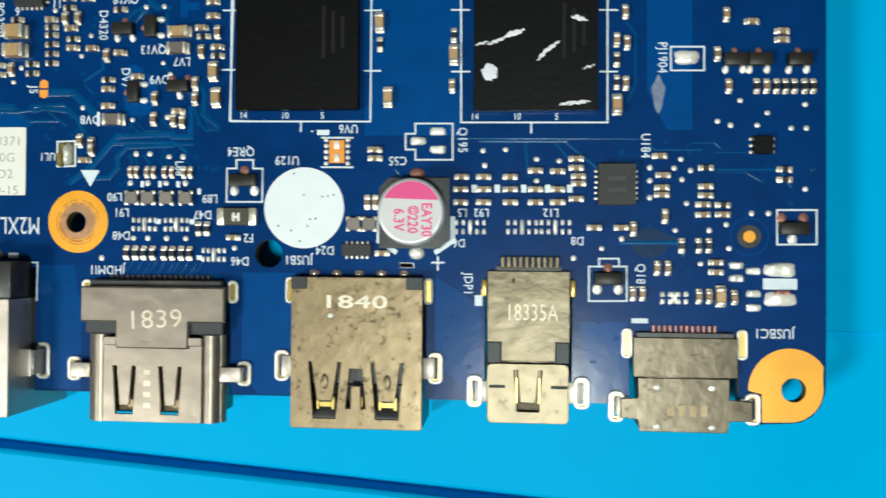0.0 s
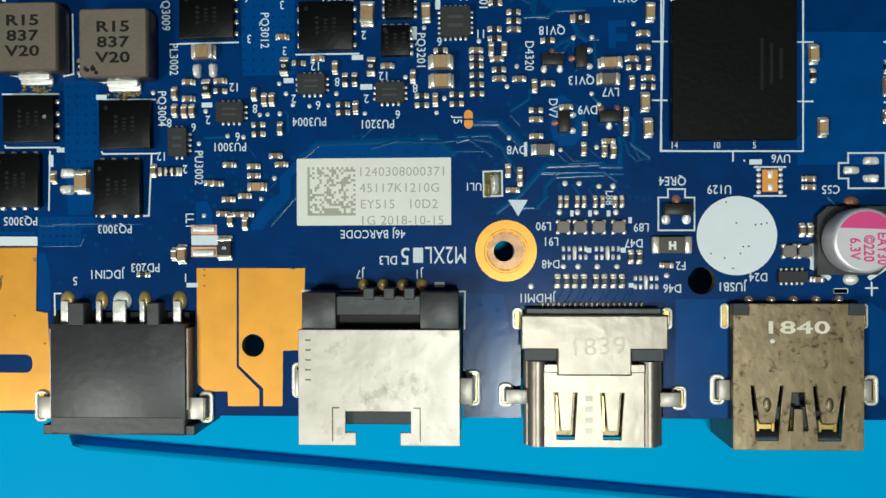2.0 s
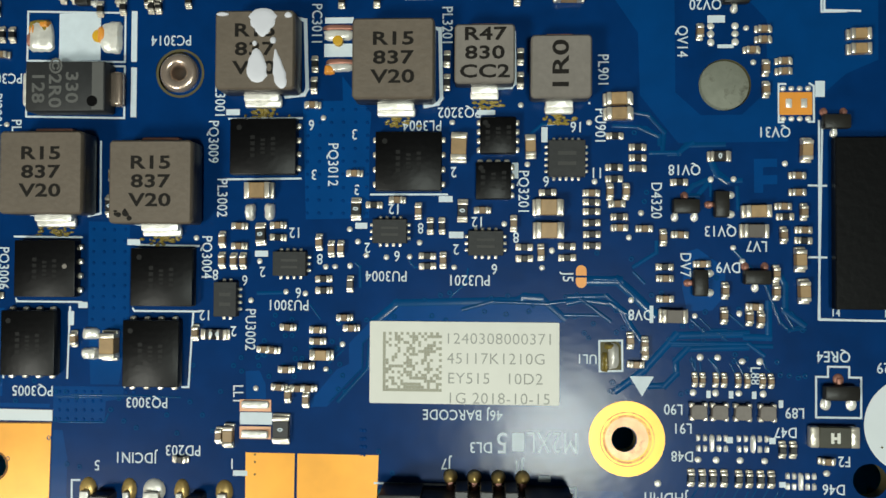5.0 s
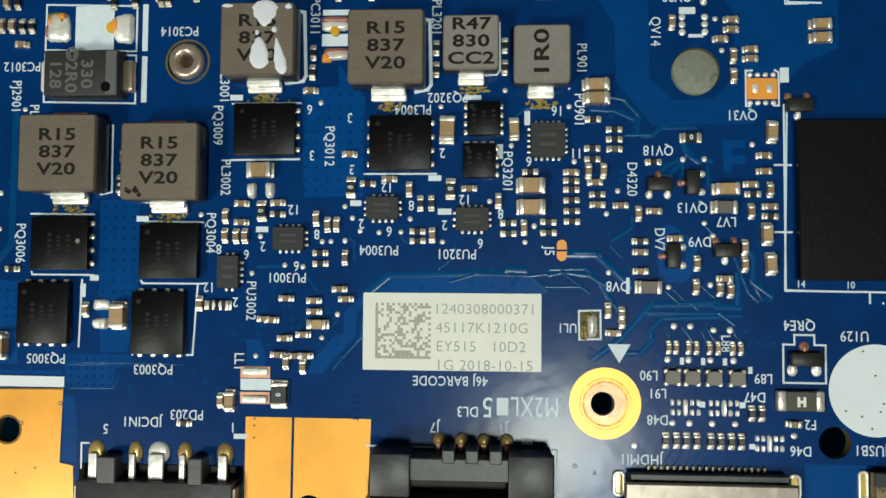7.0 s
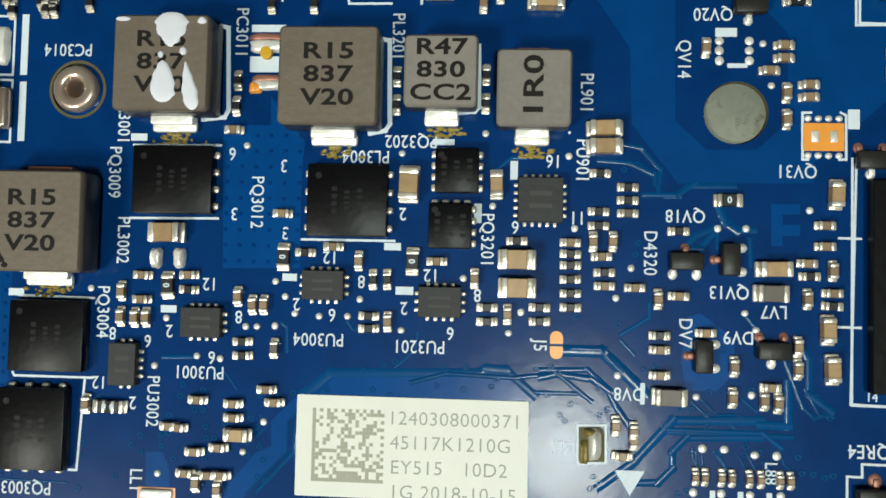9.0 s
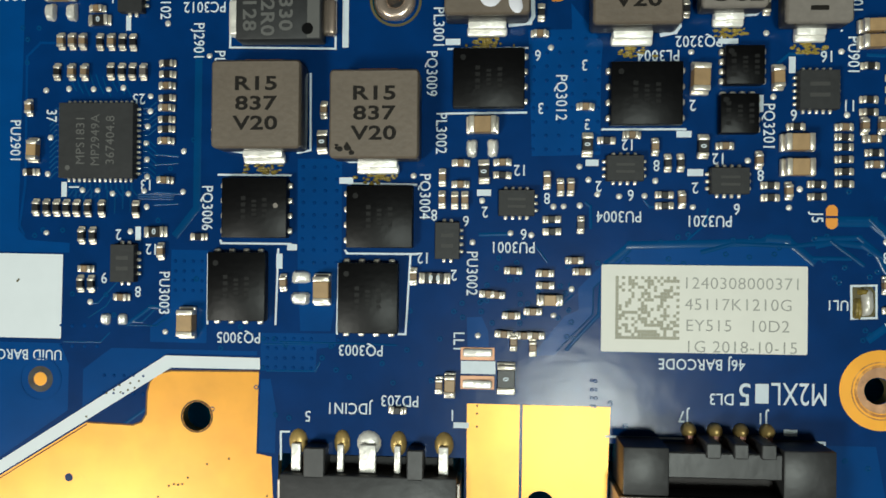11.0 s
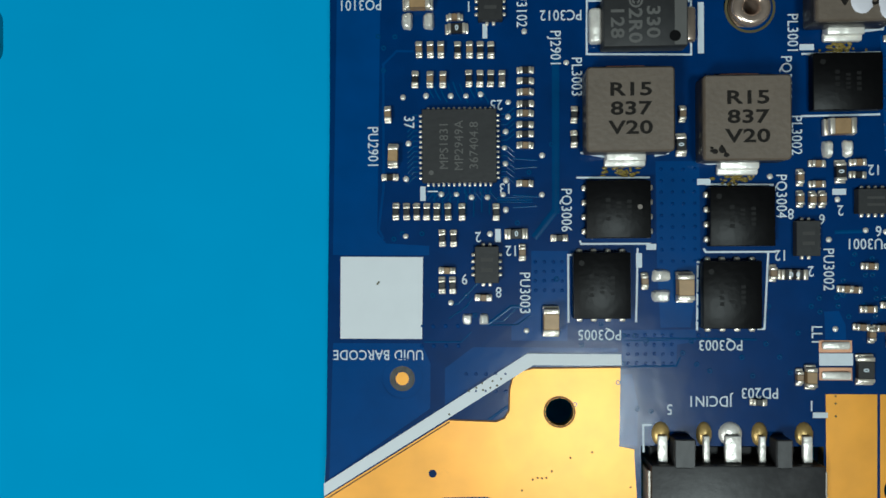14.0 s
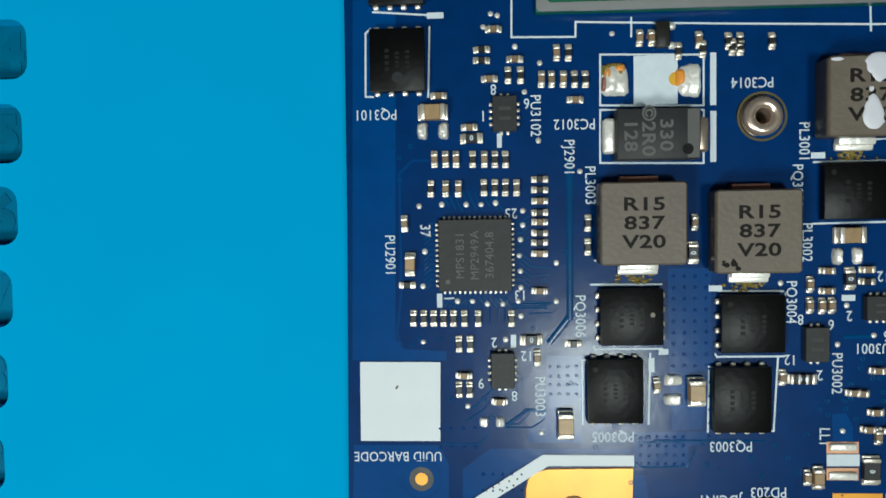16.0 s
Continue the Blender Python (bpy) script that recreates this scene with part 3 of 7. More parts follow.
def network_jack(x0, x1, yf, ys, yb, z):
    """Front yf, back edge of the shell ys, back of the housing yb."""
    t = thing("network_jack", 0, 0, label="low-profile network jack with bright tin shell and black housing", category="connector", group="edge connectors")
    w = x1 - x0
    wx0, wx1 = x0 + 4.6, x0 + 10.75
    outline = [(x0, ys), (x0, yf), (wx0 + 0.95, yf), (wx0 + 0.95, yf + 1.25), (wx0 - 0.05, yf + 1.25), (wx0 - 0.05, yf + 3.25), (wx1 + 0.05, yf + 3.25), (wx1 + 0.05, yf + 1.25), (wx1 - 0.95, yf + 1.25), (wx1 - 0.95, yf), (x1, yf), (x1, ys)]
    slab(t, "top_plate", [outline], z - 0.3, z, TIN, "brushed tin top plate with a window", 0.05)
    for x in (x0 + 0.14, x1 - 0.14):
        b = bmesh.new()
        box(b, x, (yf + ys) / 2, MAT_Z + 0.4, 0.28, ys - yf - 0.1, z - 0.25 - MAT_Z - 0.4)
        part("side_plate", b, TIN, t)
    b = bmesh.new()
    box(b, (x0 + x1) / 2, (yf + 1.8 + ys) / 2, MAT_Z + 0.5, w - 0.7, ys - yf - 1.8, z - 0.9 - MAT_Z - 0.5, 0.1)
    part("inner_block", b, SLATE, t, "dark grey plastic inside")
    c0, c1 = x0 + 3.6, x0 + 11.7
    b = bmesh.new()
    box(b, (x0 + 0.3 + c0) / 2, (ys + yb) / 2, -1.5, c0 - x0 - 0.3, yb - ys, z + 1.2, 0.12, 2)
    box(b, (c1 + x1 - 0.1) / 2, (ys + yb) / 2, -1.5, x1 - 0.1 - c1, yb - ys, z + 1.2, 0.12, 2)
    part("housing_block", b, PLASTIC, t)
    b = bmesh.new()
    box(b, (c0 + c1) / 2, (ys + 1.3 + yb - 0.35) / 2, -1.5, c1 - c0 + 0.1, yb - ys - 1.65, z + 0.9, 0.1)
    part("housing_middle", b, PLASTIC, t)
    b = bmesh.new()
    box(b, (c0 + c1) / 2, ys + 0.65, -1.5, c1 - c0 + 0.1, 1.3, z - 0.8, 0.05)
    part("recess_floor", b, RECESS, t, "dark brown recess floor")
    for k in range(4):
        x = c0 + 2.2 + k * 1.95
        b = bmesh.new()
        box(b, x, yb + 0.1, -0.3, 0.6, 1.2, 0.9, 0.12)
        pin = part("contact", b, COPPERGLINT, t)
        b = bmesh.new()
        dome(b, x, yb + 0.6, 0.0, 0.6, 0.6, 0.75, 16)
        part("solder_joint", b, GILT, pin)
        if k < 3:
            b = bmesh.new()
            box(b, x + 0.97, yb - 0.15, 0.3, 1.05, 1.1, z - 0.6, 0.08)
            part("tooth", b, PLASTIC, t)
    for k in range(4):
        line_b = bmesh.new()
        box(line_b, (wx0 - 1.3, wx1 + 0.95, wx0 - 1.0, wx1 + 0.65)[k], yf + (2.0, 2.0, 3.6, 3.6)[k], z - 0.002, (0.12, 0.12, 0.7, 0.7)[k], (3.2, 3.2, 0.12, 0.12)[k], 0.02)
        part("pressed_line", line_b, DARKWORNSHADE, t)
    b = bmesh.new()
    for k in range(5):
        box(b, x0 + 0.95, ys - 1.0 - k * 0.95, z - 0.004, 0.55, 0.16, 0.02)
    part("marking_bar", b, WORN, t)
    tab(t, x1, yf + 4.9, 2.0, 1, 2.6, 1.2)
    tab(t, x0, yf + 5.6, 2.0, -1, 2.6, 0.7)
    return t


def video_port(x0, x1, yf, yb, z):
    t = thing("video_port", 0, 0, label="wide video socket with warm grey nickel shell and spring slots", category="connector", group="edge connectors")
    m = (x0 + x1) / 2
    slab(t, "rear_flange", [[(x0 - 0.35, yb), (x0 - 0.35, yb - 3.4), (m - 3.6, yb - 3.4), (m - 3.6, yb - 5.9), (m + 3.6, yb - 5.9), (m + 3.6, yb - 3.4), (x1 + 0.35, yb - 3.4), (x1 + 0.35, yb)]], z - 0.2, z + 0.25, NICKEL, "stepped rear flange", 0.17)
    b = bmesh.new()
    box(b, m, yb + 0.15, -2.0, x1 - x0 - 0.4, 0.9, z + 1.6, 0.1)
    part("insulator", b, PLASTIC, t)
    for s in (-1, 1):
        b = bmesh.new()
        box(b, m + s * ((x1 - x0) / 2 - 1.75), yb - 3.9, -1.5, 3.6, 1.3, z + 1.3, 0.1)
        part("side_insert", b, SLATE, t)
    yt = yb - 4.6
    sl = []
    for s in (-1, 1):
        c = m - 0.5 + s * 2.25
        sl.append([(c - 1.15, yf + 5.3), (c - 0.75, yf + 5.3), (c - 0.45, yf + 1.6), (c + 0.45, yf + 1.6), (c + 0.75, yf + 5.3), (c + 1.15, yf + 5.3), (c + 0.85, yf + 0.75), (c - 0.85, yf + 0.75)])
    slab(t, "shell_top", [rect(x0 + 1.9, yf, x1 - 1.9, yt - 1.0)] + sl, z - 0.3, z, NICKEL, "shell top with two spring tongues", 0.04)
    slab(t, "shell_top", [rect(x0 + 1.9, yt - 0.99, x1 - 1.9, yt - 0.2)], z - 0.15, z + 0.12, NICKEL, "", 0.05)
    b = bmesh.new()
    for s in (-1, 1):
        for r, off in ((1.0, 1.3), (0.55, 0.5)):
            made = bmesh.ops.create_cone(b, cap_ends=True, segments=20, radius1=r, radius2=r, depth=yt - yf, matrix=Matrix.Translation((m + s * ((x1 - x0) / 2 - off), (yf + yt) / 2, z - r - (0.05 if r > 0.9 else 0.7))) @ Matrix.Rotation(math.pi / 2, 4, "X"))
    part("rolled_edge", b, NICKEL, t, "rolled shell edge")
    b = bmesh.new()
    box(b, m, (yf + yt) / 2 + 0.3, -3.0, x1 - x0 - 0.8, yt - yf - 0.8, z + 2.0, 0.2)
    part("inner_block", b, WORN, t)
    for s in (-1, 1):
        b = bmesh.new()
        box(b, m - 0.5 + s * 2.25 - 0.75, yf + 3.2, z - 0.75, 0.2, 3.4, 0.1)
        part("spring", b, BRASS, t)
    part("writing", letters("1839", 1.6, RUBBED, 0.0), RUBBED, t, at=(m + 0.3, yb - 3.15, z + 0.262), turn=3).scale = (1.2, 1.1, 1)
    for k in range(4):
        b = bmesh.new()
        box(b, m - 0.5, yf + 1.6 + k * 1.05, z - 0.004, 0.7, 0.5, 0.02, 0.005)
        part("marking_bar", b, RUBBED, t)
    tab(t, x0 + 0.3, yb - 8.1, z - 0.4, -1, 1.4, 2.0)
    tab(t, x1 - 0.3, yb - 8.3, z - 0.4, 1, 1.4, 2.0)
    for s in (-1, 1):
        solder_eye(t, m + s * ((x1 - x0) / 2 + 0.55), yb - 0.5, 0.55, 1.1)
    # Contacts coloured dark for the shade under the rear flange.
    for k in range(19):
        b = bmesh.new()
        box(b, x0 + 1.9 + k * (x1 - x0 - 3.8) / 18, yb + 0.75, 0.0, 0.3, 0.7, 0.2, 0.05)
        part("contact", b, DARKWORNSHADE, t)
    return t


def usb_port(x0, x1, yf, yb, z):
    t = thing("usb_port", 0, 0, label="tarnished brown metal usb socket with spring tongues", category="connector", group="edge connectors")
    m = (x0 + x1) / 2
    sl = []
    for s in (-1, 1):
        c = m + s * 2.95
        sl.append([(c - 1.55, yf + 6.2), (c - 1.25, yf + 6.2), (c - 0.72, yf + 2.6), (c + 0.72, yf + 2.6), (c + 1.25, yf + 6.2), (c + 1.55, yf + 6.2), (c + 1.05, yf + 0.95), (c - 1.05, yf + 0.95)])
    sl.append([(m - 0.95, yf + 1.9), (m - 0.5, yf + 1.9), (m - 0.42, yf + 4.0), (m + 0.42, yf + 4.0), (m + 0.5, yf + 1.9), (m + 0.95, yf + 1.9), (m + 0.6, yf + 5.6), (m - 0.6, yf + 5.6)])
    slab(t, "shell_top", [rounded(x0, yf, x1, yb, 0.25)] + sl, z - 0.3, z, WORN, "stained shell top", 0.05)
    b = bmesh.new()
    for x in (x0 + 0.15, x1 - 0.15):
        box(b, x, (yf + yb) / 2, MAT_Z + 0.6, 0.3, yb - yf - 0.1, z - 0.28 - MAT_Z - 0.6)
    part("shell_side", b, DARKWORNSHADE, t)
    b = bmesh.new()
    box(b, m, (yf + yb) / 2 + 2.0, -3.5, x1 - x0 - 0.8, yb - yf - 4.0, 3.4, 0.1)
    box(b, m, yf + 2.0, -3.5, x1 - x0 - 2.0, 3.4, 2.0, 0.1)
    part("inner_block", b, PLASTIC, t)
    for s in (-1, 1):
        c = m + s * 2.95
        b = bmesh.new()
        box(b, c, yf + 2.15, z - 0.75, 1.6, 0.5, 0.14, 0.05)
        for q in (-0.72, 0.72):
            box(b, c + q, yf + 2.3, z - 0.62, 0.3, 1.2, 0.2, 0.05)
        part("contact_spring", b, BRASS, t, "brass contact spring")
        b = bmesh.new()
        dome(b, c, yf + 4.4, z - 0.02, 0.4, 0.75, 0.14)
        part("dimple", b, WORN, t)
        b = bmesh.new()
        box(b, m + s * ((x1 - x0) / 2 - 0.75), yb - 0.55, z - 0.4, 1.55, 1.15, 0.52, 0.06)
        part("corner_insert", b, SLATE, t)
    for q in (-0.45, 0.45):
        b = bmesh.new()
        box(b, m + q, yf + 2.3, z - 0.62, 0.26, 1.2, 0.16, 0.05)
        part("contact_spring", b, BRASS, t)
    part("writing", letters("1840", 1.25, BEIGE, 0.035), BEIGE, t, at=(m - 0.2, yb - 2.35, z + 0.02)).scale = (1.75, 0.95, 1)
    b = bmesh.new()
    box(b, m - 0.1, yb - 3.75, z - 0.004, 3.0, 0.28, 0.02)
    part("marking_bar", b, WORN, t)
    b = bmesh.new()
    dome(b, m - 2.45, yb - 3.6, z - 0.01, 0.26, 0.22, 0.06)
    part("scratch_dot", b, PAPER, t)
    for k in range(5):
        b = bmesh.new()
        dome(b, x0 + 1.9 + k * 2.15, yb + 0.3, 0.0, 0.5, 0.45, 0.45)
        part("solder_joint", b, STANDOFF, t)
    for s in (-1, 1):
        x = m + s * (x1 - x0) / 2
        tab(t, x, yb - 8.5, 0.5, s, 2.0, 1.1)
        solder_eye(t, x + s * 0.45, yb - 1.3, 0.42, 1.25)
    return t


def display_port(x0, x1, yf, yb, z):
    t = thing("display_port", 0, 0, label="small tarnished metal display socket with a spring window", category="connector", group="edge connectors")
    m = (x0 + x1) / 2
    ys = yb - 8.6
    slab(t, "rear_shell", [[(x0, yb), (x0, yb - 6.6), (x0 + 1.3, yb - 6.6), (x0 + 1.3, ys + 0.25), (x1 - 1.3, ys + 0.25), (x1 - 1.3, yb - 6.6), (x1, yb - 6.6), (x1, yb)]], z - 0.1, z + 0.2, BROWNSHELL, "worn rear shell", 0.06)
    for s in (-1, 1):
        b = bmesh.new()
        box(b, m + s * ((x1 - x0) / 2 - 0.65), yb - 7.6, -1.0, 1.25, 1.9, z + 1.0, 0.06)
        part("side_insert", b, SLATE, t)
    win = [(m - 1.3, yf + 4.9), (m - 0.98, yf + 4.9), (m - 0.7, yf + 1.9), (m + 0.7, yf + 1.9), (m + 0.98, yf + 4.9), (m + 1.3, yf + 4.9), (m + 1.0, yf + 1.1), (m - 1.0, yf + 1.1)]
    slots = [rect(m + s * ((x1 - x0) / 2 - 0.95) - 0.9, yf + q, m + s * ((x1 - x0) / 2 - 0.95) + 0.9, yf + q + 0.4) for s in (-1, 1) for q in (3.4, 7.6)]
    slab(t, "front_shell", [rounded(x0, yf, x1 - 0.05, ys, 0.5), win], z - 0.3, z, BROWNSHELL, "worn front shell with a window", 0.06)
    for sl in slots:
        b = bmesh.new()
        box(b, (sl[0][0] + sl[1][0]) / 2, sl[0][1], z - 0.003, 1.5, 0.3, 0.02)
        part("slot", b, DARK, t)
    b = bmesh.new()
    box(b, m, (yf + yb) / 2, -3.0, x1 - x0 - 0.2, yb - yf - 0.6, z + 2.5, 0.4, 2)
    part("inner_block", b, DARKWORNSHADE, t)
    for s in (-1, 1):
        b = bmesh.new()
        box(b, m + s * 1.05, yf + 3.0, z - 0.42, 0.2, 2.4, 0.2, 0.05)
        part("spring", b, BRASS, t)
    for k in range(10):
        b = bmesh.new()
        box(b, x0 + 1.4 + k * (x1 - x0 - 2.6) / 9, yb + 0.8, 0.0, 0.42, 1.1, 0.45, 0.08)
        part("contact", b, BROWNSHELL, t)
    b = bmesh.new()
    box(b, m, yb + 0.25, -0.5, x1 - x0 - 1.6, 0.4, z + 0.5)
    part("insulator", b, PLASTIC, t)
    part("writing", letters("18335A", 1.05, RUBBED, 0.0), RUBBED, t, at=(m + 0.3, yb - 3.9, z + 0.212)).scale = (1.0, 1.5, 1)
    b = bmesh.new()
    dome(b, m - 1.4, yb - 0.9, z + 0.19, 0.16, 0.26, 0.03)
    part("dark_spot", b, DARK, t)
    for s in (-1, 1):
        x = m + s * (x1 - x0) / 2
        tab(t, x - s * 0.1, yf + 2.9, 0.2, s, 2.0, 1.2)
        b = bmesh.new()
        box(b, x + s * 0.3, yb - 1.6, 0.0, 0.5, 1.6, 0.3, 0.12, 2)
        part("solder_joint", b, BRASS, t)
    return t


def reversible_port(x0, x1, yf, yb, z):
    t = thing("reversible_usb_port", 0, 0, label="small dark tarnished reversible usb socket with a strap over it", category="connector", group="edge connectors")
    m = (x0 + x1) / 2
    slab(t, "rear_shell", [rect(x0, yb - 3.6, x1, yb)], z, z + 0.3, DARKWORNSHADE, "", 0.06)
    b = bmesh.new()
    box(b, m, (yf + yb) / 2, z - 3.0, x1 - x0 - 0.9, yb - yf - 0.3, 3.1, 0.9, 4)
    part("front_shell", b, DARKWORNSHADE, t)
    slab(t, "strap", [[(x0 + 0.6, yf + 0.25), (x1 - 0.9, yf + 0.25), (x1 - 0.7, yf + 1.3), (x1 + 1.3, yf + 1.35), (x1 + 1.3, yf + 3.1), (x1 - 0.7, yf + 3.3), (x1 - 0.7, yf + 5.15), (x0 + 0.45, yf + 5.15), (x0 + 0.45, yf + 3.3), (x0 - 1.1, yf + 3.2), (x0 - 1.1, yf + 1.5), (x0 + 0.45, yf + 1.3)]], z + 0.02, z + 0.2, DARKWORNSHADE, "flat brown front plate with two ears", 0.06)
    for q in ((-2.5, 4.3), (2.4, 4.3), (-2.5, 0.75), (2.4, 0.75)):
        b = bmesh.new()
        dome(b, m + q[0], yf + q[1], z + 0.19, 0.34, 0.26, 0.07)
        part("weld_dot", b, SOLDER, t)
    b = bmesh.new()
    for k in range(4):
        box(b, m - 1.3 + k * 1.0, yf + 2.2, z + 0.197, 0.6, 0.95, 0.012)
    part("marking_bar", b, WORN, t)
    b = bmesh.new()
    box(b, m, yb + 0.2, -0.5, x1 - x0 - 0.6, 0.5, z + 0.6, 0.05)
    part("insulator", b, PLASTIC, t)
    for k in range(12):
        b = bmesh.new()
        box(b, x0 + 1.9 + k * (x1 - x0 - 3.8) / 11, yb + 0.75, 0.0, 0.25, 0.7, 0.2, 0.05)
        part("contact", b, COPPERGLINT, t)
    for s in (-1, 1):
        x = m + s * (x1 - x0) / 2
        tab(t, x + s * 0.3, yf + 2.4, 0.3, s, 1.9, 1.1)
        solder_eye(t, x + s * 0.5, yb - 0.6, 0.5, 1.4)
    return t


def power_jack(x0, x1, yf, yb, z):
    t = thing("power_jack", 0, 0, label="black plastic power jack with five soldered pins", category="connector", group="edge connectors")
    m, w = (x0 + x1) / 2, x1 - x0
    b = bmesh.new()
    box(b, m, (yf + yb) / 2, MAT_Z + 0.3, w, yb - yf, z - MAT_Z - 0.3, 0.15, 2)
    box(b, m, yf + 0.5, MAT_Z + 0.3, w + 1.8, 1.0, z - MAT_Z - 0.5, 0.1)
    part("body", b, PLASTIC, t)
    b = bmesh.new()
    box(b, m, yf + 1.0, z - 0.06, w - 0.2, 1.6, 0.1, 0.04)
    part("front_step", b, PLASTIC, t)
    for k, q in enumerate((0.20, 0.365, 0.5, 0.65, 0.815)):
        if k in (0, 3):
            b = bmesh.new()
            box(b, x0 + w * (0.195 if k == 0 else 0.765), yb + 0.9, -1.0, 1.7 if k == 0 else 1.3, 2.4, z + 1.0, 0.1)
            part("post", b, PLASTIC, t)
    b = bmesh.new()
    box(b, m, yb + 0.45, -1.5, w * 0.94, 1.0, 0.8)
    part("rear_ledge", b, DARK, t)
    for q, wd in ((0.08, 0.75), (0.335, 0.5), (0.49, 1.3), (0.66, 0.5), (0.92, 0.75)):
        x = x0 + w * q
        b = bmesh.new()
        box(b, x, yb + 1.0, 0.35, wd, 2.4, 0.45, 0.1, 2)
        pin = part("pin", b, SOLDER, t, "tinned pin")
        b = bmesh.new()
        dome(b, x, yb + 2.2, 0.0, wd * 0.4 + 0.45, 1.0, 0.4, 14)
        part("solder_joint", b, GILT if wd < 1 else SOLDER, pin)
    for x in (x0 + 0.1, x1 - 0.1):
        b = bmesh.new()
        box(b, x + (0.2 if x > m else -0.2), (yf + yb) / 2 + 1.0, -2.0, 0.25, (yb - yf) - 3.0, z + 1.7, 0.05)
        part("side_plate", b, TIN, t)
    for s in (-1, 1):
        tab(t, m + s * w / 2, yf + 2.6, 0.9, s, 2.2, 1.6)
    return t


def aluminium_capacitor(x, y):
    t = thing("aluminium_capacitor", x, y, label="round aluminium can capacitor with a pink marked top", category="capacitor")
    b = bmesh.new()
    slab(t, "base", [[(-3.3, -3.3), (2.4, -3.3), (3.3, -2.4), (3.3, 3.3), (-2.4, 3.3), (-3.3, 2.4)][::1]], 0.05, 0.8, PLASTIC, "black plastic base")
    b.free()
    b = bmesh.new()
    cyl(b, 0, 0, 0.8, 3.05, 2.6, 48, bevel=0.3)
    part("can", b, CAN, t, "bare aluminium can")
    slab(t, "can_top", [ring(0, 0, 2.74, 48)], 3.38, 3.41, CANTOP, "pale matt top")
    cap = [(2.72 * math.cos(radians(a)), 2.72 * math.sin(radians(a))) for a in range(22, 160, 6)]
    slab(t, "colour_mark", [cap], 3.411, 3.422, PINK, "pink half-moon mark")
    for k, row in enumerate(("EAY30", "\u00a9220", "6.3V")):
        write(row, 0.95, PINK, t, 0.15 - (k - 1) * 1.25, -0.75, 3.425, -90, 0.03, 0.8)
    # North leg: reddish reflection painted in; south leg: plain solder.
    for s in (-1, 1):
        b = bmesh.new()
        dome(b, 0.2, s * 3.75, 0.0, 0.75, 0.6, 0.5)
        box(b, 0.2, s * 3.4, 0.02, 0.8, 0.6, 0.25, 0.06)
        part("leg", b, COPPERGLINT if s > 0 else SOLDER, t)
    return t


def tantalum(x, y):
    t = thing("tantalum_capacitor", x, y, label="grey moulded block capacitor with pale printed figures", category="capacitor")
    b = bmesh.new()
    box(b, 0.2, 0, 0.1, 6.7, 4.1, 1.8, 0.15, 2)
    part("body", b, GREYCHIP, t)
    for s, m in ((-1, SOLDER), (1, STANDOFF)):
        b = bmesh.new()
        box(b, 0.2 + s * 3.75, 0, 0.0, 1.1, 2.9, 0.9, 0.3, 3)
        part("terminal", b, m, t)
    b = bmesh.new()
    box(b, 2.95, 0, 1.895, 0.95, 3.9, 0.012)
    part("polarity_band", b, ETCH, t)
    b = bmesh.new()
    cyl(b, 2.5, -1.25, 1.9, 0.45, 0.015, 20)
    part("pin_mark", b, EPOXY, t)
    for k, row in enumerate(("330", "\u00a92R0", "128")):
        write(row, 1.05, ETCH, t, 0.75 - k * 1.42, 0.25 if k == 1 else -0.1, 1.905, -90, 0.03, 1.15)
    return t


def memory_chip(x0, y0, x1, y1, smears=False):
    t = thing("memory_chip", (x0 + x1) / 2, (y0 + y1) / 2, label="large flat black memory chip" + (" with white paste smears" if smears else " in a white printed frame"), category="chip", group="memory chips")
    b = bmesh.new()
    box(b, 0, 0, 0.3, x1 - x0, y1 - y0, 0.8, 0.05)
    part("body", b, EPOXY, t)
    b = bmesh.new()
    box(b, 0, 0, 0.02, x1 - x0 - 0.5, y1 - y0 - 0.5, 0.28)
    part("solder_ball_layer", b, DARK, t)
    for k in range(3):
        b = bmesh.new()
        box(b, 2.6 + k * 0.9, 0.5, 1.096, 0.3, 5.0 - k, 0.01)
        part("marking_bar", b, FAINT, t)
    if smears:
        for x, y, r, s, a in ((-4.2, -3.3, 0.75, 1.3, -35), (-3.6, -0.4, 1.0, 0.25, 20), (-2.0, 0.3, 0.9, 0.45, 15), (1.2, -1.2, 1.1, 0.3, 35), (0.6, -1.8, 0.7, 0.25, 40), (3.5, -6.2, 1.4, 0.3, 5), (3.9, 1.6, 0.7, 0.4, -20), (-5.0, -0.6, 0.6, 0.2, 10), (4.8, -2.9, 0.5, 0.2, 10)):
            b = bmesh.new()
            dome(b, 0, 0, 0, r, s * 0.58, 0.03, 24)
            for v in b.verts:
                v.co.x += 0.14 * math.sin(v.co.y * 9 + r) + 0.12 * math.sin(v.co.y * 23)
                v.co.y += 0.08 * math.sin(v.co.x * 11 + r * 5)
            part("paste_smear", b, PASTE, t, "white dried paste smear", (x, y, 1.1), a)
    return t


GREYPLUG = material("dull_plug", (0.24, 0.25, 0.2), 0.6, metal=0.2, vary=0.25, grain=900, bump=0.3, stain=(0.12, 0.12, 0.09), stain_at=0.62, stain_scale=900)
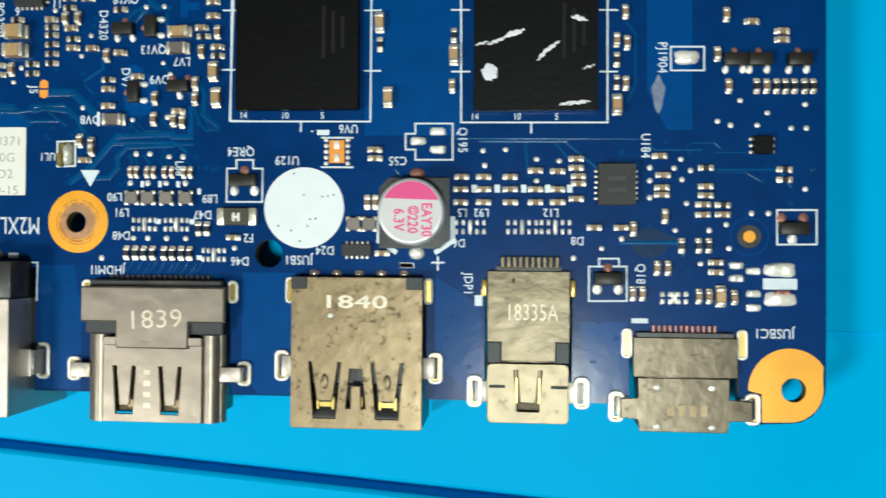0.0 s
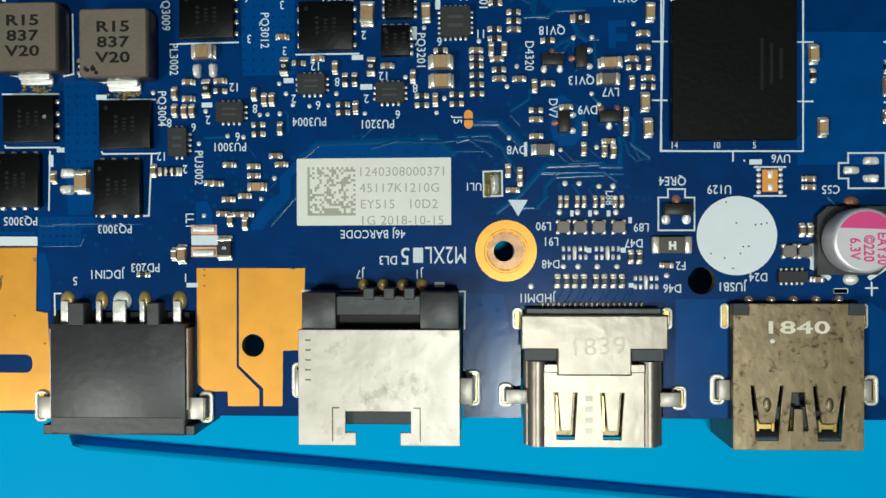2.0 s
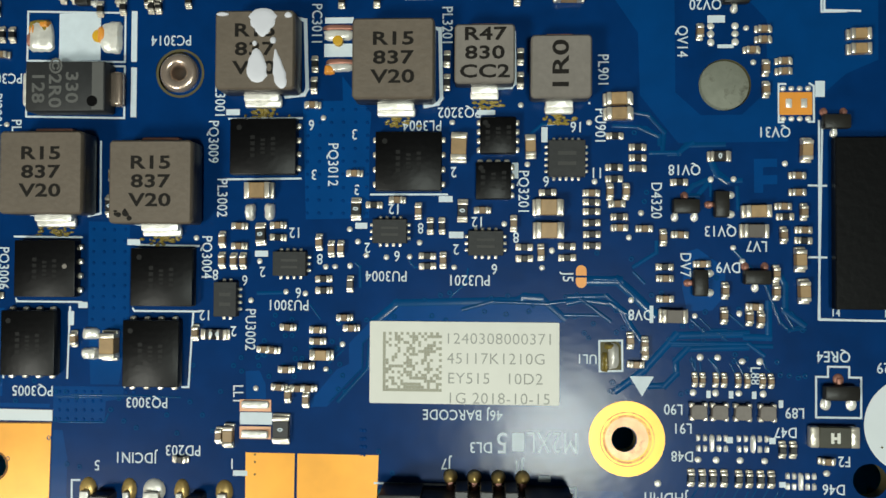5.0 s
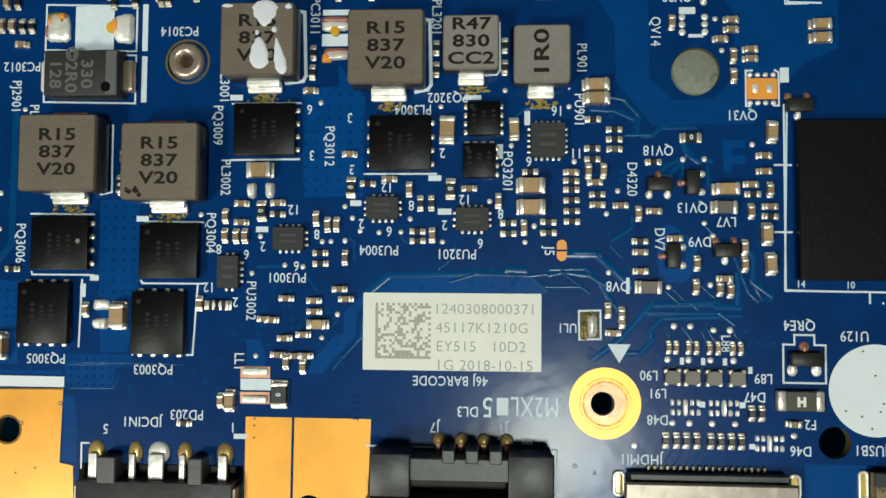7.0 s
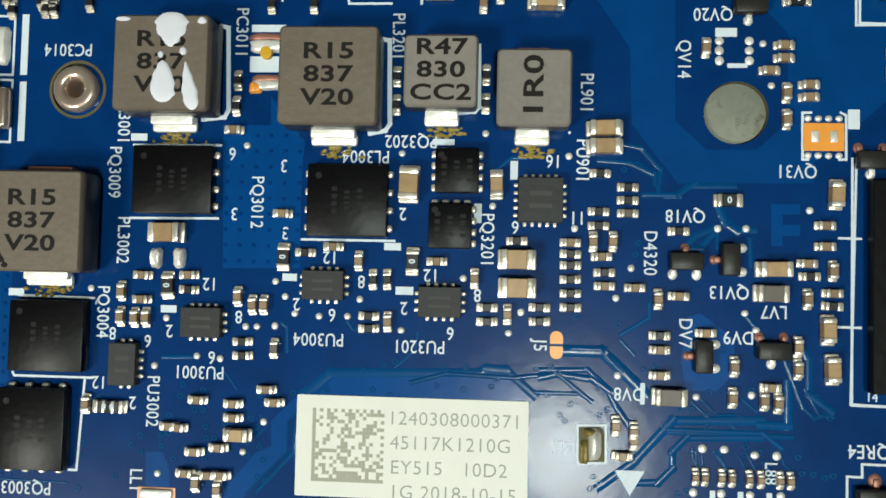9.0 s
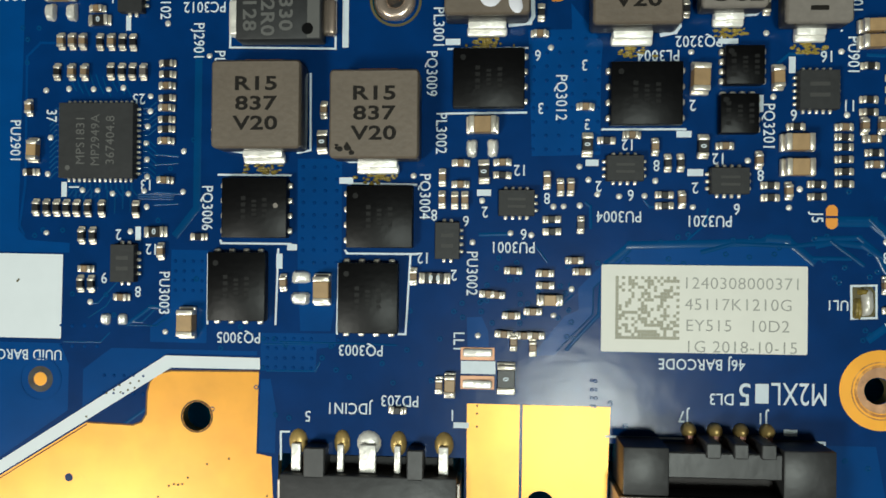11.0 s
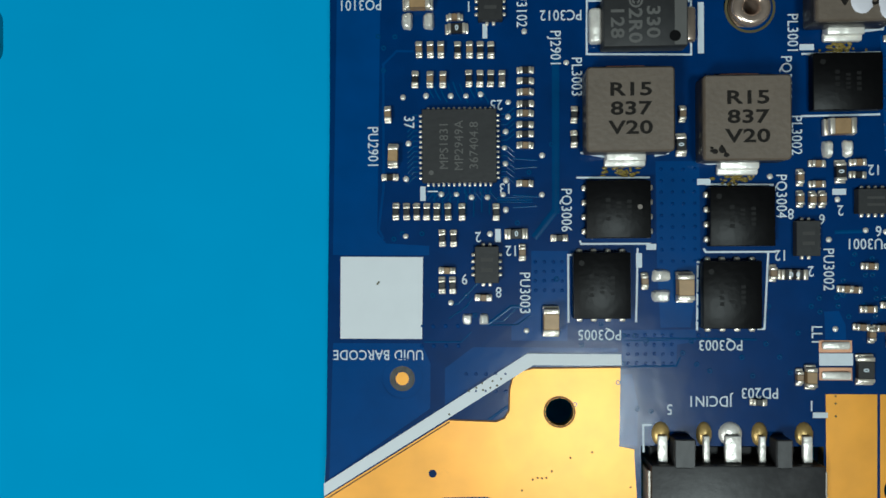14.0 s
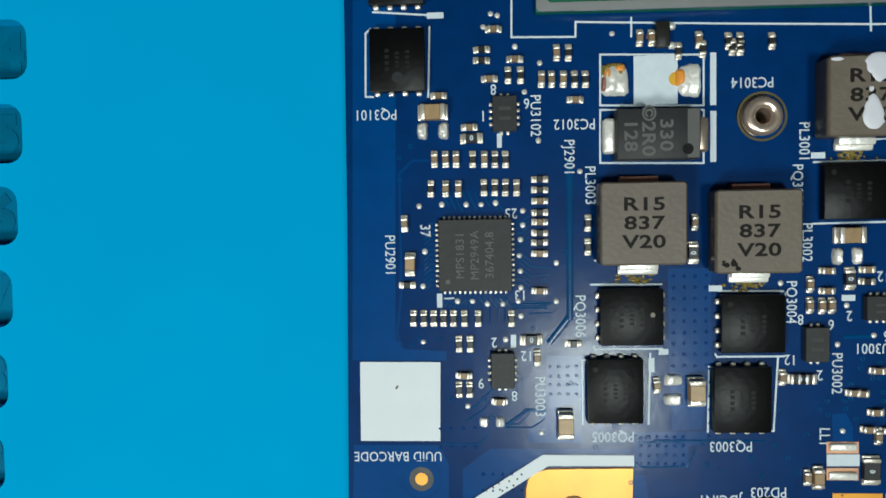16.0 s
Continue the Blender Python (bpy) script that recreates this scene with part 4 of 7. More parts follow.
# ---- board outline, pads and holes ----
OUTLINE = [(-71.5, 70), (-71.75, 22), (-72.2, -7), (-72.6, -14.2), (-72.0, -16.4), (-70.3, -17.3), (-68.4, -16.6), (-66.6, -14.6), (-63.59, -10.9), (-63.05, -10.58), (-62.32, -10.43), (-58.83, -10.35), (-58.06, -10.55), (-57.46, -11.11), (-57, -11.75),
    (-56.0, -14.4), (-54.6, -16.4), (-46.15, -16.6), (-46.15, -5.93), (-31.39, -5.93), (-31.39, -16.6),
    (-20.29, -16.6), (-20.29, -4.5), (-4.3, -4.5), (-4.3, -16.6), (1.43, -16.6), (1.43, -6.81), (15.41, -6.81), (15.41, -16.6), (21.5, -16.6), (21.5, -5.75), (34.4, -5.75), (34.4, -16.6),
    (39.89, -16.6), (39.89, -5.05), (48, -5.05), (48, -16.6), (53.22, -16.6), (53.22, -10.99), (63.02, -10.99), (63.02, -16.6),
    (64.69, -18.48), (64.79, -18.22), (67.67, -18.05), (68.56, -17.92), (69.54, -17.34), (70.23, -16.46), (70.67, -15.17), (70.71, -10.33), (70.6, 70)]
HOLES = [ring(-52.79, -3.17, 1.15), ring(-25.48, -9.47, 1.15), ring(-69.98, -13.93, 1.05), ring(-0.25, -0.05, 1), ring(19.15, -3, 1.35), ring(67.87, -15.03, 1.1), ring(-37.5, 30.07, 1.75), ring(7.82, 28.68, 2.1)]
part("substrate", plate("substrate", [OUTLINE] + HOLES, -T, -0.02, EDGE), EDGE, board)
part("solder_mask", plate("solder_mask", [OUTLINE] + HOLES, -0.019, 0.0, MASK), MASK, board, "glossy blue solder mask")
gold([(-72.38, -10.39), (-61.81, -3.81), (-58.03, -3.93), (-57.36, -3.65), (-57.01, -3.07), (-56.95, -1.3), (-56.73, -0.41), (-56.07, 0.22), (-54.94, 0.5), (-47.78, 0.58), (-47.93, -6), (-46.69, -6.24), (-46.69, -6.85), (-46.31, -13.78), (-46.6, -15.2), (-47.6, -16.1), (-54.6, -16.3), (-56.0, -14.3), (-56.91, -11.66), (-57.37, -11.02), (-58.06, -10.42), (-58.83, -10.22), (-62.33, -10.3), (-63.05, -10.45), (-63.6, -10.72), (-66.6, -14.5), (-68.4, -16.5), (-70.3, -17.2), (-71.9, -16.3), (-72.5, -14.2), (-72.25, -7)], ring(-52.79, -3.17, 1.15), ring(-69.98, -13.93, 1.05), rounded(-53.63, -12.32, -48.33, -10.45, 0.75))
gold([(-31.23, -1.66), (-27.12, -1.67), (-27.18, -11.67), (-24.88, -13.95), (-24.89, -15.6), (-28.07, -15.62), (-28.12, -14.13), (-30.27, -14.14), (-31.19, -13.4)])
gold([(-26.89, -1.67), (-20.15, -1.69), (-20.42, -9.93), (-22.44, -10), (-22.52, -15.59), (-24.48, -15.6), (-24.47, -13.83), (-26.94, -11.5)], ring(-25.48, -9.47, 1.15))
gold(ring(0, 0, 3.05, 48), ring(0, 0, 1.75, 40))
gold([(65.09, -18.01), (65.08, -15.45), (63.93, -15.17), (63.88, -14.94), (63.94, -14.36), (64.09, -13.79), (64.33, -13.25), (64.64, -12.76), (65.02, -12.32), (65.46, -11.95), (65.95, -11.65), (66.47, -11.43), (67.03, -11.3), (67.59, -11.26), (68.15, -11.31), (68.69, -11.44), (69.21, -11.67), (69.68, -11.97), (70.1, -12.35), (70.46, -12.79), (70.43, -14.41), (70.47, -14.84), (70.45, -15.27), (70.37, -15.69), (70.24, -16.1), (70.05, -16.48), (69.81, -16.84), (69.52, -17.15), (69.19, -17.42), (68.83, -17.64), (68.44, -17.8), (68.03, -17.91), (67.62, -17.95)], ring(67.87, -15.03, 1.1))
for x, y in ((-65.79, -0.45), (63.94, -1.13)):
    part("fiducial", plate("fiducial", [ring(x, y, 0.55)], 0.0, 0.03, GOLD), GOLD, board)
    part("bare_ring", plate("bare_ring", [ring(x, y, 1.05), ring(x, y, 0.58)], 0.0, 0.012, FERRITESIDE), FERRITESIDE, board)
    line(*ring(x, y, 1.7, 28), ring(x, y, 1.7, 28)[0], w=0.12, mat=POUR, name="mask_ring")
part("hole_collar", plate("hole_collar", [ring(0, 0, 1.75, 40), ring(-0.2, -0.04, 1.02, 36)], -0.3, 0.018, COLLAR, 0.012), COLLAR, board, "worn screw collar")
for r0, r1, z in ((1.78, 1.98, 0.034), (2.12, 2.22, 0.033)):
    part("worn_ring", plate("worn_ring", [ring(0.03, -0.04, r1, 44), ring(0.03, -0.04, r0, 44)], 0.0, z, WORNGOLD), WORNGOLD, board, "ring rubbed dark by a screw head")
part("white_square", plate("white_square", [[(-70.96, 2.89), (-64.12, 2.85), (-64.01, 9.66), (-70.9, 9.73)]], 0.02, 0.035, WHITE), WHITE, board, "blank white printed square")
part("white_disc", plate("white_disc", [ring(22.55, 1.41, 3.88, 56)], 0.02, 0.035, WHITE), WHITE, board, "blank white printed disc")
part("white_stripe", plate("white_stripe", [[(-72.38, -10.26), (-72.41, -9.23), (-55.41, 1.65), (-47.71, 1.59), (-47.7, 0.67), (-54.94, 0.68)]], 0.032, 0.045, WHITE), WHITE, board, "broad white printed stripe")
network_jack(-20.04, -4.55, -18.52, -7.45, -3.9, 3.6)
video_port(1.68, 15.16, -19.1, -6.21, 1.5)
usb_port(21.75, 34.15, -19.3, -5.15, 1.25)
display_port(40.14, 47.75, -18.59, -4.45, 0.3)
reversible_port(53.47, 62.77, -19.22, -10.39, 0.4)
power_jack(-45.65, -31.89, -18.29, -7.13, 1.5)
aluminium_capacitor(33.25, 0.89)
inductor(-47.41, 21.26, 6.9, 6.7, 2.8, ("R15", "837", "V20"))
inductor(-38.35, 20.5, 6.8, 6.7, 2.8, ("R15", "837", "V20"), char=True)
inductor(-29.92, 31.02, 6.4, 6.3, 3, ("R15", "837", "V20"), blob=True)
inductor(-18.85, 30.26, 6.5, 6.4, 3, ("R15", "837", "V20"))
inductor(-11.62, 30.79, 4.8, 4.7, 2.3, ("R47", "830", "CC2"), mat=FERRITE2, size=1.05)
inductor(-5.57, 29.73, 4.8, 5, 2.3, ("1R0",), turn=90, mat=FERRITE2, size=1.3)
mosfet(-29.77, 23.61, 5.5, 4.6, (0,))
mosfet(-17.77, 22.38, 5.4, 4.8, (0, 2))
mosfet(-38.14, 12.82, 5.2, 4.8, (2,))
mosfet(-48.04, 13.47, 5.2, 4.7, (0, 2), dent=(0.33, 0.04, 0.2), ink=FERRITE2)
mosfet(-49.4, 7.28, 4.6, 5.4, (1, 3))
mosfet(-38.98, 6.51, 4.7, 5.5, (1, 3))
mosfet(-67.17, 35.06, 4.6, 5.2, (1, 3), dent=(0.0, -0.28, 0.46), ink=DARK)
mosfet(-67.18, 42.21, 4.6, 5.2, (1, 3))
mosfet(-10.49, 24.49, 2.9, 2.95, (0, 2))
mosfet(-10.86, 20.81, 2.85, 3, (0, 1))
flat_chip(-4.94, 22.64, 2.95, 2.95, (5, 5, 5, 5), pitch=0.5)
flat_chip(-27.54, 13.99, 2.75, 2, (3, 4, 0, 4), pitch=0.55)
flat_chip(-19.3, 16.69, 2.8, 1.95, (3, 4, 3, 4), pitch=0.55)
flat_chip(-11.46, 15.75, 2.85, 2, (3, 4, 3, 4), pitch=0.55)
flat_chip(-32.86, 11.03, 1.9, 2.85, (4, 2, 0, 2), pitch=0.55)
flat_chip(-58.73, 9.01, 1.95, 3, (4, 2, 4, 2), pitch=0.55)
flat_chip(-58.34, 30.51, 2, 2.9, (4, 2, 4, 2), pitch=0.55)
flat_chip(-60.94, 18.78, 6.1, 6, (13, 13, 13, 13), 0.9, GREYCHIP, "large square dark grey controller chip with leads all round", 0.43, ("MPS1831", "MP2949A", "367404.8"), 90, 0.72, (-2.3, -2.2))
flat_chip(51.92, 3.59, 3.4, 3.8, (6, 0, 6, 0), 0.9, pitch=0.5)
tantalum(-46.2, 28.46)
memory_chip(16.05, 10.64, 27.9, 24.23)
memory_chip(38.75, 10.43, 50.11, 24.02, True)

# ---- copper areas and traces under the mask ----
part("copper_area", plate("copper_area", [[(-2.4, 37.8), (0.86, 33), (1.03, 27.87), (4.11, 23.95), (12.82, 24.08), (12.81, 25.38), (17.39, 29.52), (19.95, 30.65), (19.96, 37.75)], [(3.79, 36.64), (3.88, 28.08), (5.92, 26.22), (9.2, 26.26), (11.18, 28.15), (11.15, 33.98), (8.76, 36.63)]], -0.01, 0.006, POUR), POUR, board)
pour((-20.83, 9.53), (-18.56, 10.96), (-8.88, 11.26), (-8.39, 11.49), (-7, 11.31), (-5, 9.66), (-5.36, 9.28), (-19.67, 9.34))
pour((-26.71, 27.51), (-23.35, 27.54), (-23.42, 29.58), (-20.96, 26.48), (-21.1, 24.54), (-21.09, 17.79), (-26.37, 17.67))
pour((-44.84, 17.45), (-41.29, 17.42), (-41.23, 8.77), (-42.08, 3.79), (-44.5, 3.78), (-44.76, 8.77))
pour((-47.68, 3.58), (-41.64, 3.62), (-41.63, 2.61), (-43.16, 2.38), (-43.24, 0.63), (-47.65, 0.58))
pour((-71.57, 2.52), (-64.17, 2.48), (-63.44, 0.79), (-63.48, -2.93), (-71.96, -8.8))
pour((-62.23, 0.41), (-59.89, 2.17), (-47.97, 2.1), (-47.97, 1.78), (-55.25, 1.82), (-59.08, -0.44), (-62.26, -2.61))
pour((-70.92, 40.34), (-67.3, 40.24), (-67.82, 11.69), (-67.06, 10.81), (-63.49, 10.59), (-63.5, 9.81), (-71.55, 9.87))
pour((-55.03, 10.13), (-52.02, 10.1), (-52.1, 2.68), (-56.72, 2.71), (-56.71, 4.01), (-55.08, 5.25))
pour((-3.97, -4.25), (-0.32, -4.26), (0.5, -8.75), (0.48, -16.35), (-3.45, -16.38))
pour((16.59, -4.82), (21.79, -4.82), (21.79, -16.49), (18.23, -16.51), (16.58, -14.29))
pour((35.2, -5.06), (39.48, -7.67), (39.95, -15.59), (37.94, -15.63), (35.26, -13.04))
pour((48.65, -9.12), (53.03, -9.06), (53.16, -15.82), (49.72, -15.9))
pour((28.23, 21.27), (37.41, 21.09), (37.5, 8.26), (28.35, 8.31))
pour((54.69, 20.74), (58.78, 20.65), (58.82, 8.66), (56.53, 8.68), (54.73, 12.35))
pour((-47.64, -0.08), (-46.85, -0.07), (-46.38, -2.48), (-46.43, -5.97), (-47.76, -5.82))
line((9.49, 8.57), (3.91, 8.38), (1.39, 5.54), (-0.77, 3.92), w=0.6, mat=TRACE, name="trace", z=0.002, h=0.03)
line((9.5, 7.48), (4.82, 7.31), (3.93, 6.37), (3.94, 5.27), (3.04, 4.33), (1.05, 4.25), w=0.5, mat=TRACE, name="trace", z=0.002, h=0.03)
line((1.07, 25.22), (2.63, 24.49), (2.64, 23.92), w=0.4, mat=TRACE, name="trace", z=0.002, h=0.03)
line((1.91, 23.16), (4.11, 23.2), (5.21, 23.96), w=0.35, mat=TRACE, name="trace", z=0.002, h=0.03)
line((-4.58, 11.42), (-1.62, 11.51), (0.24, 9.91), w=0.4, mat=TRACE, name="trace", z=0.002, h=0.03)
line((-4.93, 9.93), (-2.34, 9.93), w=0.3, mat=TRACE, name="trace", z=0.002, h=0.03)
line((8.55, 15.31), (11.08, 12.44), (12.16, 9.57), (12.87, 8.87), (13.93, 9.08), w=0.3, mat=TRACE, name="trace", z=0.002, h=0.03)
line((-23.52, 2.71), (-21.09, 5.44), (-20.96, 7.52), w=0.3, mat=TRACE, name="trace", z=0.002, h=0.03)
line((-58.57, 4.12), (-56.7, 5.5), (-55.31, 5.49), w=0.3, mat=TRACE, name="trace", z=0.002, h=0.03)
line((39.37, 7.72), (47.26, 7.68), (50.38, 5.04), w=0.3, mat=TRACE, name="trace", z=0.002, h=0.03)
line((61.11, 5.02), (66.62, 5.01), (67.62, 3.46), w=0.3, mat=TRACE, name="trace", z=0.002, h=0.03)
line((3.46, 7.62), (11.44, 7.58), w=0.35, mat=TRACE, name="trace", z=0.002, h=0.03)
line((52.48, -1.76), (57.59, -1.73), (58.1, -2.77), w=0.4, mat=TRACE, name="trace", z=0.002, h=0.03)
line((11.26, 10.99), (11.27, 8.27), (9.49, 8.31), w=0.55, mat=TRACE, name="trace", z=0.002, h=0.03)
line((-4.65, 10.94), (-3.65, 11.19), (-1.24, 10.89), (-0.32, 10.26), (0.25, 9.17), (1.07, 8.02), w=0.5, mat=TRACE, name="trace", z=0.002, h=0.03)
line((-2.93, 12.74), (-0.72, 12.73), (0.4, 11.76), (2.07, 10.15), w=0.8, mat=TRACE, name="trace", z=0.002, h=0.03)
line((2.36, 15.89), (2.37, 15.07), (0.55, 13.91), w=0.3, mat=TRACE, name="trace", z=0.002, h=0.03)
line((0.56, 13.43), (1.38, 12.6), w=0.25, mat=TRACE, name="trace", z=0.002, h=0.03)
line((5.16, 9.63), (6.26, 8.6), (9.31, 8.71), w=0.22, mat=TRACE, name="trace", z=0.002, h=0.03)
line((5.81, 9.79), (6.72, 8.87), (7.87, 8.91), w=0.18, mat=TRACE, name="trace", z=0.002, h=0.03)
line((8.08, 10.16), (9.23, 9.18), w=0.2, mat=TRACE, name="trace", z=0.002, h=0.03)
line((7.23, 8.6), (7.88, 8.08), w=0.2, mat=TRACE, name="trace", z=0.002, h=0.03)
line((11.78, 14), (12.57, 12.49), (12.58, 10.38), (14, 9.34), w=0.5, mat=TRACE, name="trace", z=0.002, h=0.03)
line((12.33, 10.66), (13.22, 9.06), (14.11, 8.98), w=0.22, mat=TRACE, name="trace", z=0.002, h=0.03)
line((5.45, 6.42), (5.49, 5.41), (5.82, 4.76), w=0.16, mat=TRACE, name="trace", z=0.002, h=0.03)
line((5.84, 6.22), (5.89, 5.57), (6.18, 5.07), w=0.14, mat=TRACE, name="trace", z=0.002, h=0.03)
line((6.53, 6.46), (7.03, 6.05), (7.62, 4.98), w=0.16, mat=TRACE, name="trace", z=0.002, h=0.03)
line((8.25, 6.09), (8.54, 5.52), (8.98, 5.03), w=0.16, mat=TRACE, name="trace", z=0.002, h=0.03)
line((10.75, 6.62), (11.04, 5.83), (11.54, 5.35), w=0.16, mat=TRACE, name="trace", z=0.002, h=0.03)
# Thin paler line painted for the glare along the copper area's edge.
line((-18.74, 10.35), (-20.23, 8.71), (-21.54, 7.46), (-21.56, 5.42), (-24.25, 2.61), w=0.12, mat=TRACE, name="trace", z=0.002, h=0.03)
line((-24.6, 5.99), (-23.39, 7.17), (-23.41, 7.81), w=0.14, mat=TRACE, name="trace", z=0.002, h=0.03)
line((-24.32, 5.81), (-23.15, 6.88), w=0.14, mat=TRACE, name="trace", z=0.002, h=0.03)
line((-30.29, 11.53), (-28.01, 11.59), w=0.3, mat=TRACE, name="trace", z=0.002, h=0.03)
line((-22.14, 14.05), (-21.82, 13.76), (-21.77, 12.16), w=0.22, mat=TRACE, name="trace", z=0.002, h=0.03)
line((-25.93, 10.58), (-25.11, 9.47), w=0.16, mat=TRACE, name="trace", z=0.002, h=0.03)
line((6.86, 22.23), (7.23, 21.38), (7.89, 20.91), w=0.55, mat=TRACE, name="trace", z=0.002, h=0.03)
line((6.4, 20.62), (5.61, 19.68), (5.06, 19.67), w=0.4, mat=TRACE, name="trace", z=0.002, h=0.03)
line((8.8, 20.3), (8.88, 18.63), w=0.3, mat=TRACE, name="trace", z=0.002, h=0.03)
line((6.69, 20.81), (6.7, 19.7), w=0.22, mat=TRACE, name="trace", z=0.002, h=0.03)
line((-7.83, 24.72), (-6.9, 25.5), (-5.96, 25.51), w=0.25, mat=TRACE, name="trace", z=0.002, h=0.03)
line((0.38, 26.53), (1.68, 26.28), (2.99, 24.87), (2.83, 23.18), w=0.35, mat=TRACE, name="trace", z=0.002, h=0.03)
line((-17.69, 14.25), (-17.3, 13.76), (-16.72, 13.78), w=0.16, mat=TRACE, name="trace", z=0.002, h=0.03)
line((-12.9, 13.62), (-13.06, 12.48), (-14.36, 11.31), w=0.16, mat=TRACE, name="trace", z=0.002, h=0.03)
line((-55.22, 4.74), (-56.25, 4.01), (-58.57, 4.02), w=0.14, mat=TRACE, name="trace", z=0.002, h=0.03)
line((-61.82, 4.6), (-60.41, 5.53), (-59.94, 6.22), w=0.14, mat=TRACE, name="trace", z=0.002, h=0.03)
line((-13.25, 10.34), (-10.98, 11), (-6.46, 10.84), (-3.64, 11.21), (-1.4, 9.5), w=0.35, mat=TRACE, name="trace", z=0.002, h=0.03)
line((-2.52, 12.88), (-0.83, 12.86), (0.56, 11.45), w=0.3, mat=TRACE, name="trace", z=0.002, h=0.03)
line((3.62, 7.78), (9.72, 7.74), (10.83, 6.89), w=0.35, mat=TRACE, name="trace", z=0.002, h=0.03)
line((-46.03, 2.89), (-40.1, 2.85), (-36.84, 2.79), w=0.16, mat=TRACE, name="trace", z=0.002, h=0.03)
line((-47.12, 0.59), (-43.24, 0.63), (-42.94, 1.29), w=0.16, mat=TRACE, name="trace", z=0.002, h=0.03)
line((31.36, 5.08), (32.44, 4), (32.46, 2.66), w=0.25, mat=TRACE, name="trace", z=0.002, h=0.03)
line((54.49, 7.64), (55.52, 6.85), (59.59, 6.84), w=0.25, mat=TRACE, name="trace", z=0.002, h=0.03)
line((50.39, 3.46), (51.95, 2.42), (54, 2.42), w=0.25, mat=TRACE, name="trace", z=0.002, h=0.03)
pour((4.41, 12.25), (4.74, 15.13), (5.65, 15.42), (7.84, 13.82), (7.85, 11.62), (6.78, 10.41), (4.79, 10.35))
pour((10.12, 22.66), (11.96, 22.69), (11.96, 22.02), (10.85, 22), (10.85, 21.34), (11.97, 21.36), (11.97, 20.62), (10.86, 20.6), (10.86, 19.93), (10.14, 19.92))
pour((-31.31, 5.06), (-30.13, 5.11), (-29.61, 3.99), (-29.54, 2.02), (-31.19, 1.95))
pour((-20.75, 9.45), (-20.23, 8.71), (-21.62, 7.38), (-21.63, 5.42), (-24.47, 2.22), (-26.26, 2.15), (-23.72, 5.27), (-22.65, 5.76), (-22.7, 7.42))
b = bmesh.new()
via_ring(b, 2.78, 11.83)
via_ring(b, 1.98, 11.62)
via_ring(b, 7.12, 13.06)
via_ring(b, 6.24, 10.28)
via_ring(b, 6.07, 8.82)
via_ring(b, 5.17, 9.15)
via_ring(b, 7.7, 8.25)
via_ring(b, 8.94, 10.55)
via_ring(b, -0.3, 8.97)
via_ring(b, -2.69, 9.26)
via_ring(b, -3.42, 8.49)
via_ring(b, -0.84, 8.58)
via_ring(b, -7.92, 10.2)
via_ring(b, -15.13, 11.48)
via_ring(b, -9.63, 11.46)
via_ring(b, -9.79, 9.96)
via_ring(b, -15.85, 9.76)
via_ring(b, -14.37, 11.69)
via_ring(b, -14.69, 9.42)
via_ring(b, -16.45, 11.06)
via_ring(b, -23.54, 9.14)
via_ring(b, -22.37, 9.17)
via_ring(b, -21.22, 9.4)
via_ring(b, -27.45, 9.39)
via_ring(b, -29.01, 8.96)
via_ring(b, -27.03, 8.64)
via_ring(b, -27.41, 8.06)
via_ring(b, -29.75, 7.6)
via_ring(b, -30.1, 6.44)
via_ring(b, -30.29, 6.24)
via_ring(b, -31.63, 5.05)
via_ring(b, -28.1, 5.56)
via_ring(b, -27.17, 6.93)
via_ring(b, -27.14, 6.17)
via_ring(b, -26.91, 5.23)
via_ring(b, -25.81, 7.16)
via_ring(b, -24.07, 7.6)
via_ring(b, -23.42, 5.73)
via_ring(b, -23.2, 4.8)
via_ring(b, -23.55, 3.65)
via_ring(b, -22.96, 3.49)
via_ring(b, -24.23, 6.65)
via_ring(b, -23.66, 7.05)
via_ring(b, -28.84, 9.73)
via_ring(b, -27.99, 8.04)
via_ring(b, -1.15, 4.53)
via_ring(b, -0.78, 4.18)
via_ring(b, -1.32, 3.79)
via_ring(b, 0.5, 4.59)
via_ring(b, 12.18, 5.3)
via_ring(b, 12.88, 5.26)
via_ring(b, 13.59, 5.1)
via_ring(b, 14.12, 5.23)
via_ring(b, 4.32, 3.65)
via_ring(b, 4.86, 3.85)
via_ring(b, 5.5, 12.28)
via_ring(b, 8.23, 8.71)
via_ring(b, 7.87, 9.42)
via_ring(b, 13.93, 8.9)
via_ring(b, 5.19, 6.41)
via_ring(b, 6.99, 6.48)
via_ring(b, 8.54, 6.36)
via_ring(b, 9.5, 6.57)
via_ring(b, -4.95, 11.41)
via_ring(b, -4.03, 11.63)
via_ring(b, 0.36, 14.54)
via_ring(b, -2.42, 15.02)
via_ring(b, 1.4, 19.22)
via_ring(b, 1.58, 19.97)
via_ring(b, 0.59, 24.84)
via_ring(b, -3.3, 23.46)
via_ring(b, -30.18, 5.53)
via_ring(b, -29.33, 4.66)
via_ring(b, -29.75, 6.4)
via_ring(b, -35.77, 5.5)
via_ring(b, -35.98, 4.62)
via_ring(b, -35.97, 2.45)
via_ring(b, -34.89, 1.37)
via_ring(b, -33.39, 3.34)
via_ring(b, -34.03, 0.08)
via_ring(b, -37.05, -0.17)
via_ring(b, -37.92, 1.34)
via_ring(b, -47.56, 0.8)
via_ring(b, -51.53, -2.55)
via_ring(b, -46.42, -2.91)
via_ring(b, -45.32, -3.12)
via_ring(b, -50.92, 2.31)
via_ring(b, -47.99, -0.74)
via_ring(b, -40.52, 0.22)
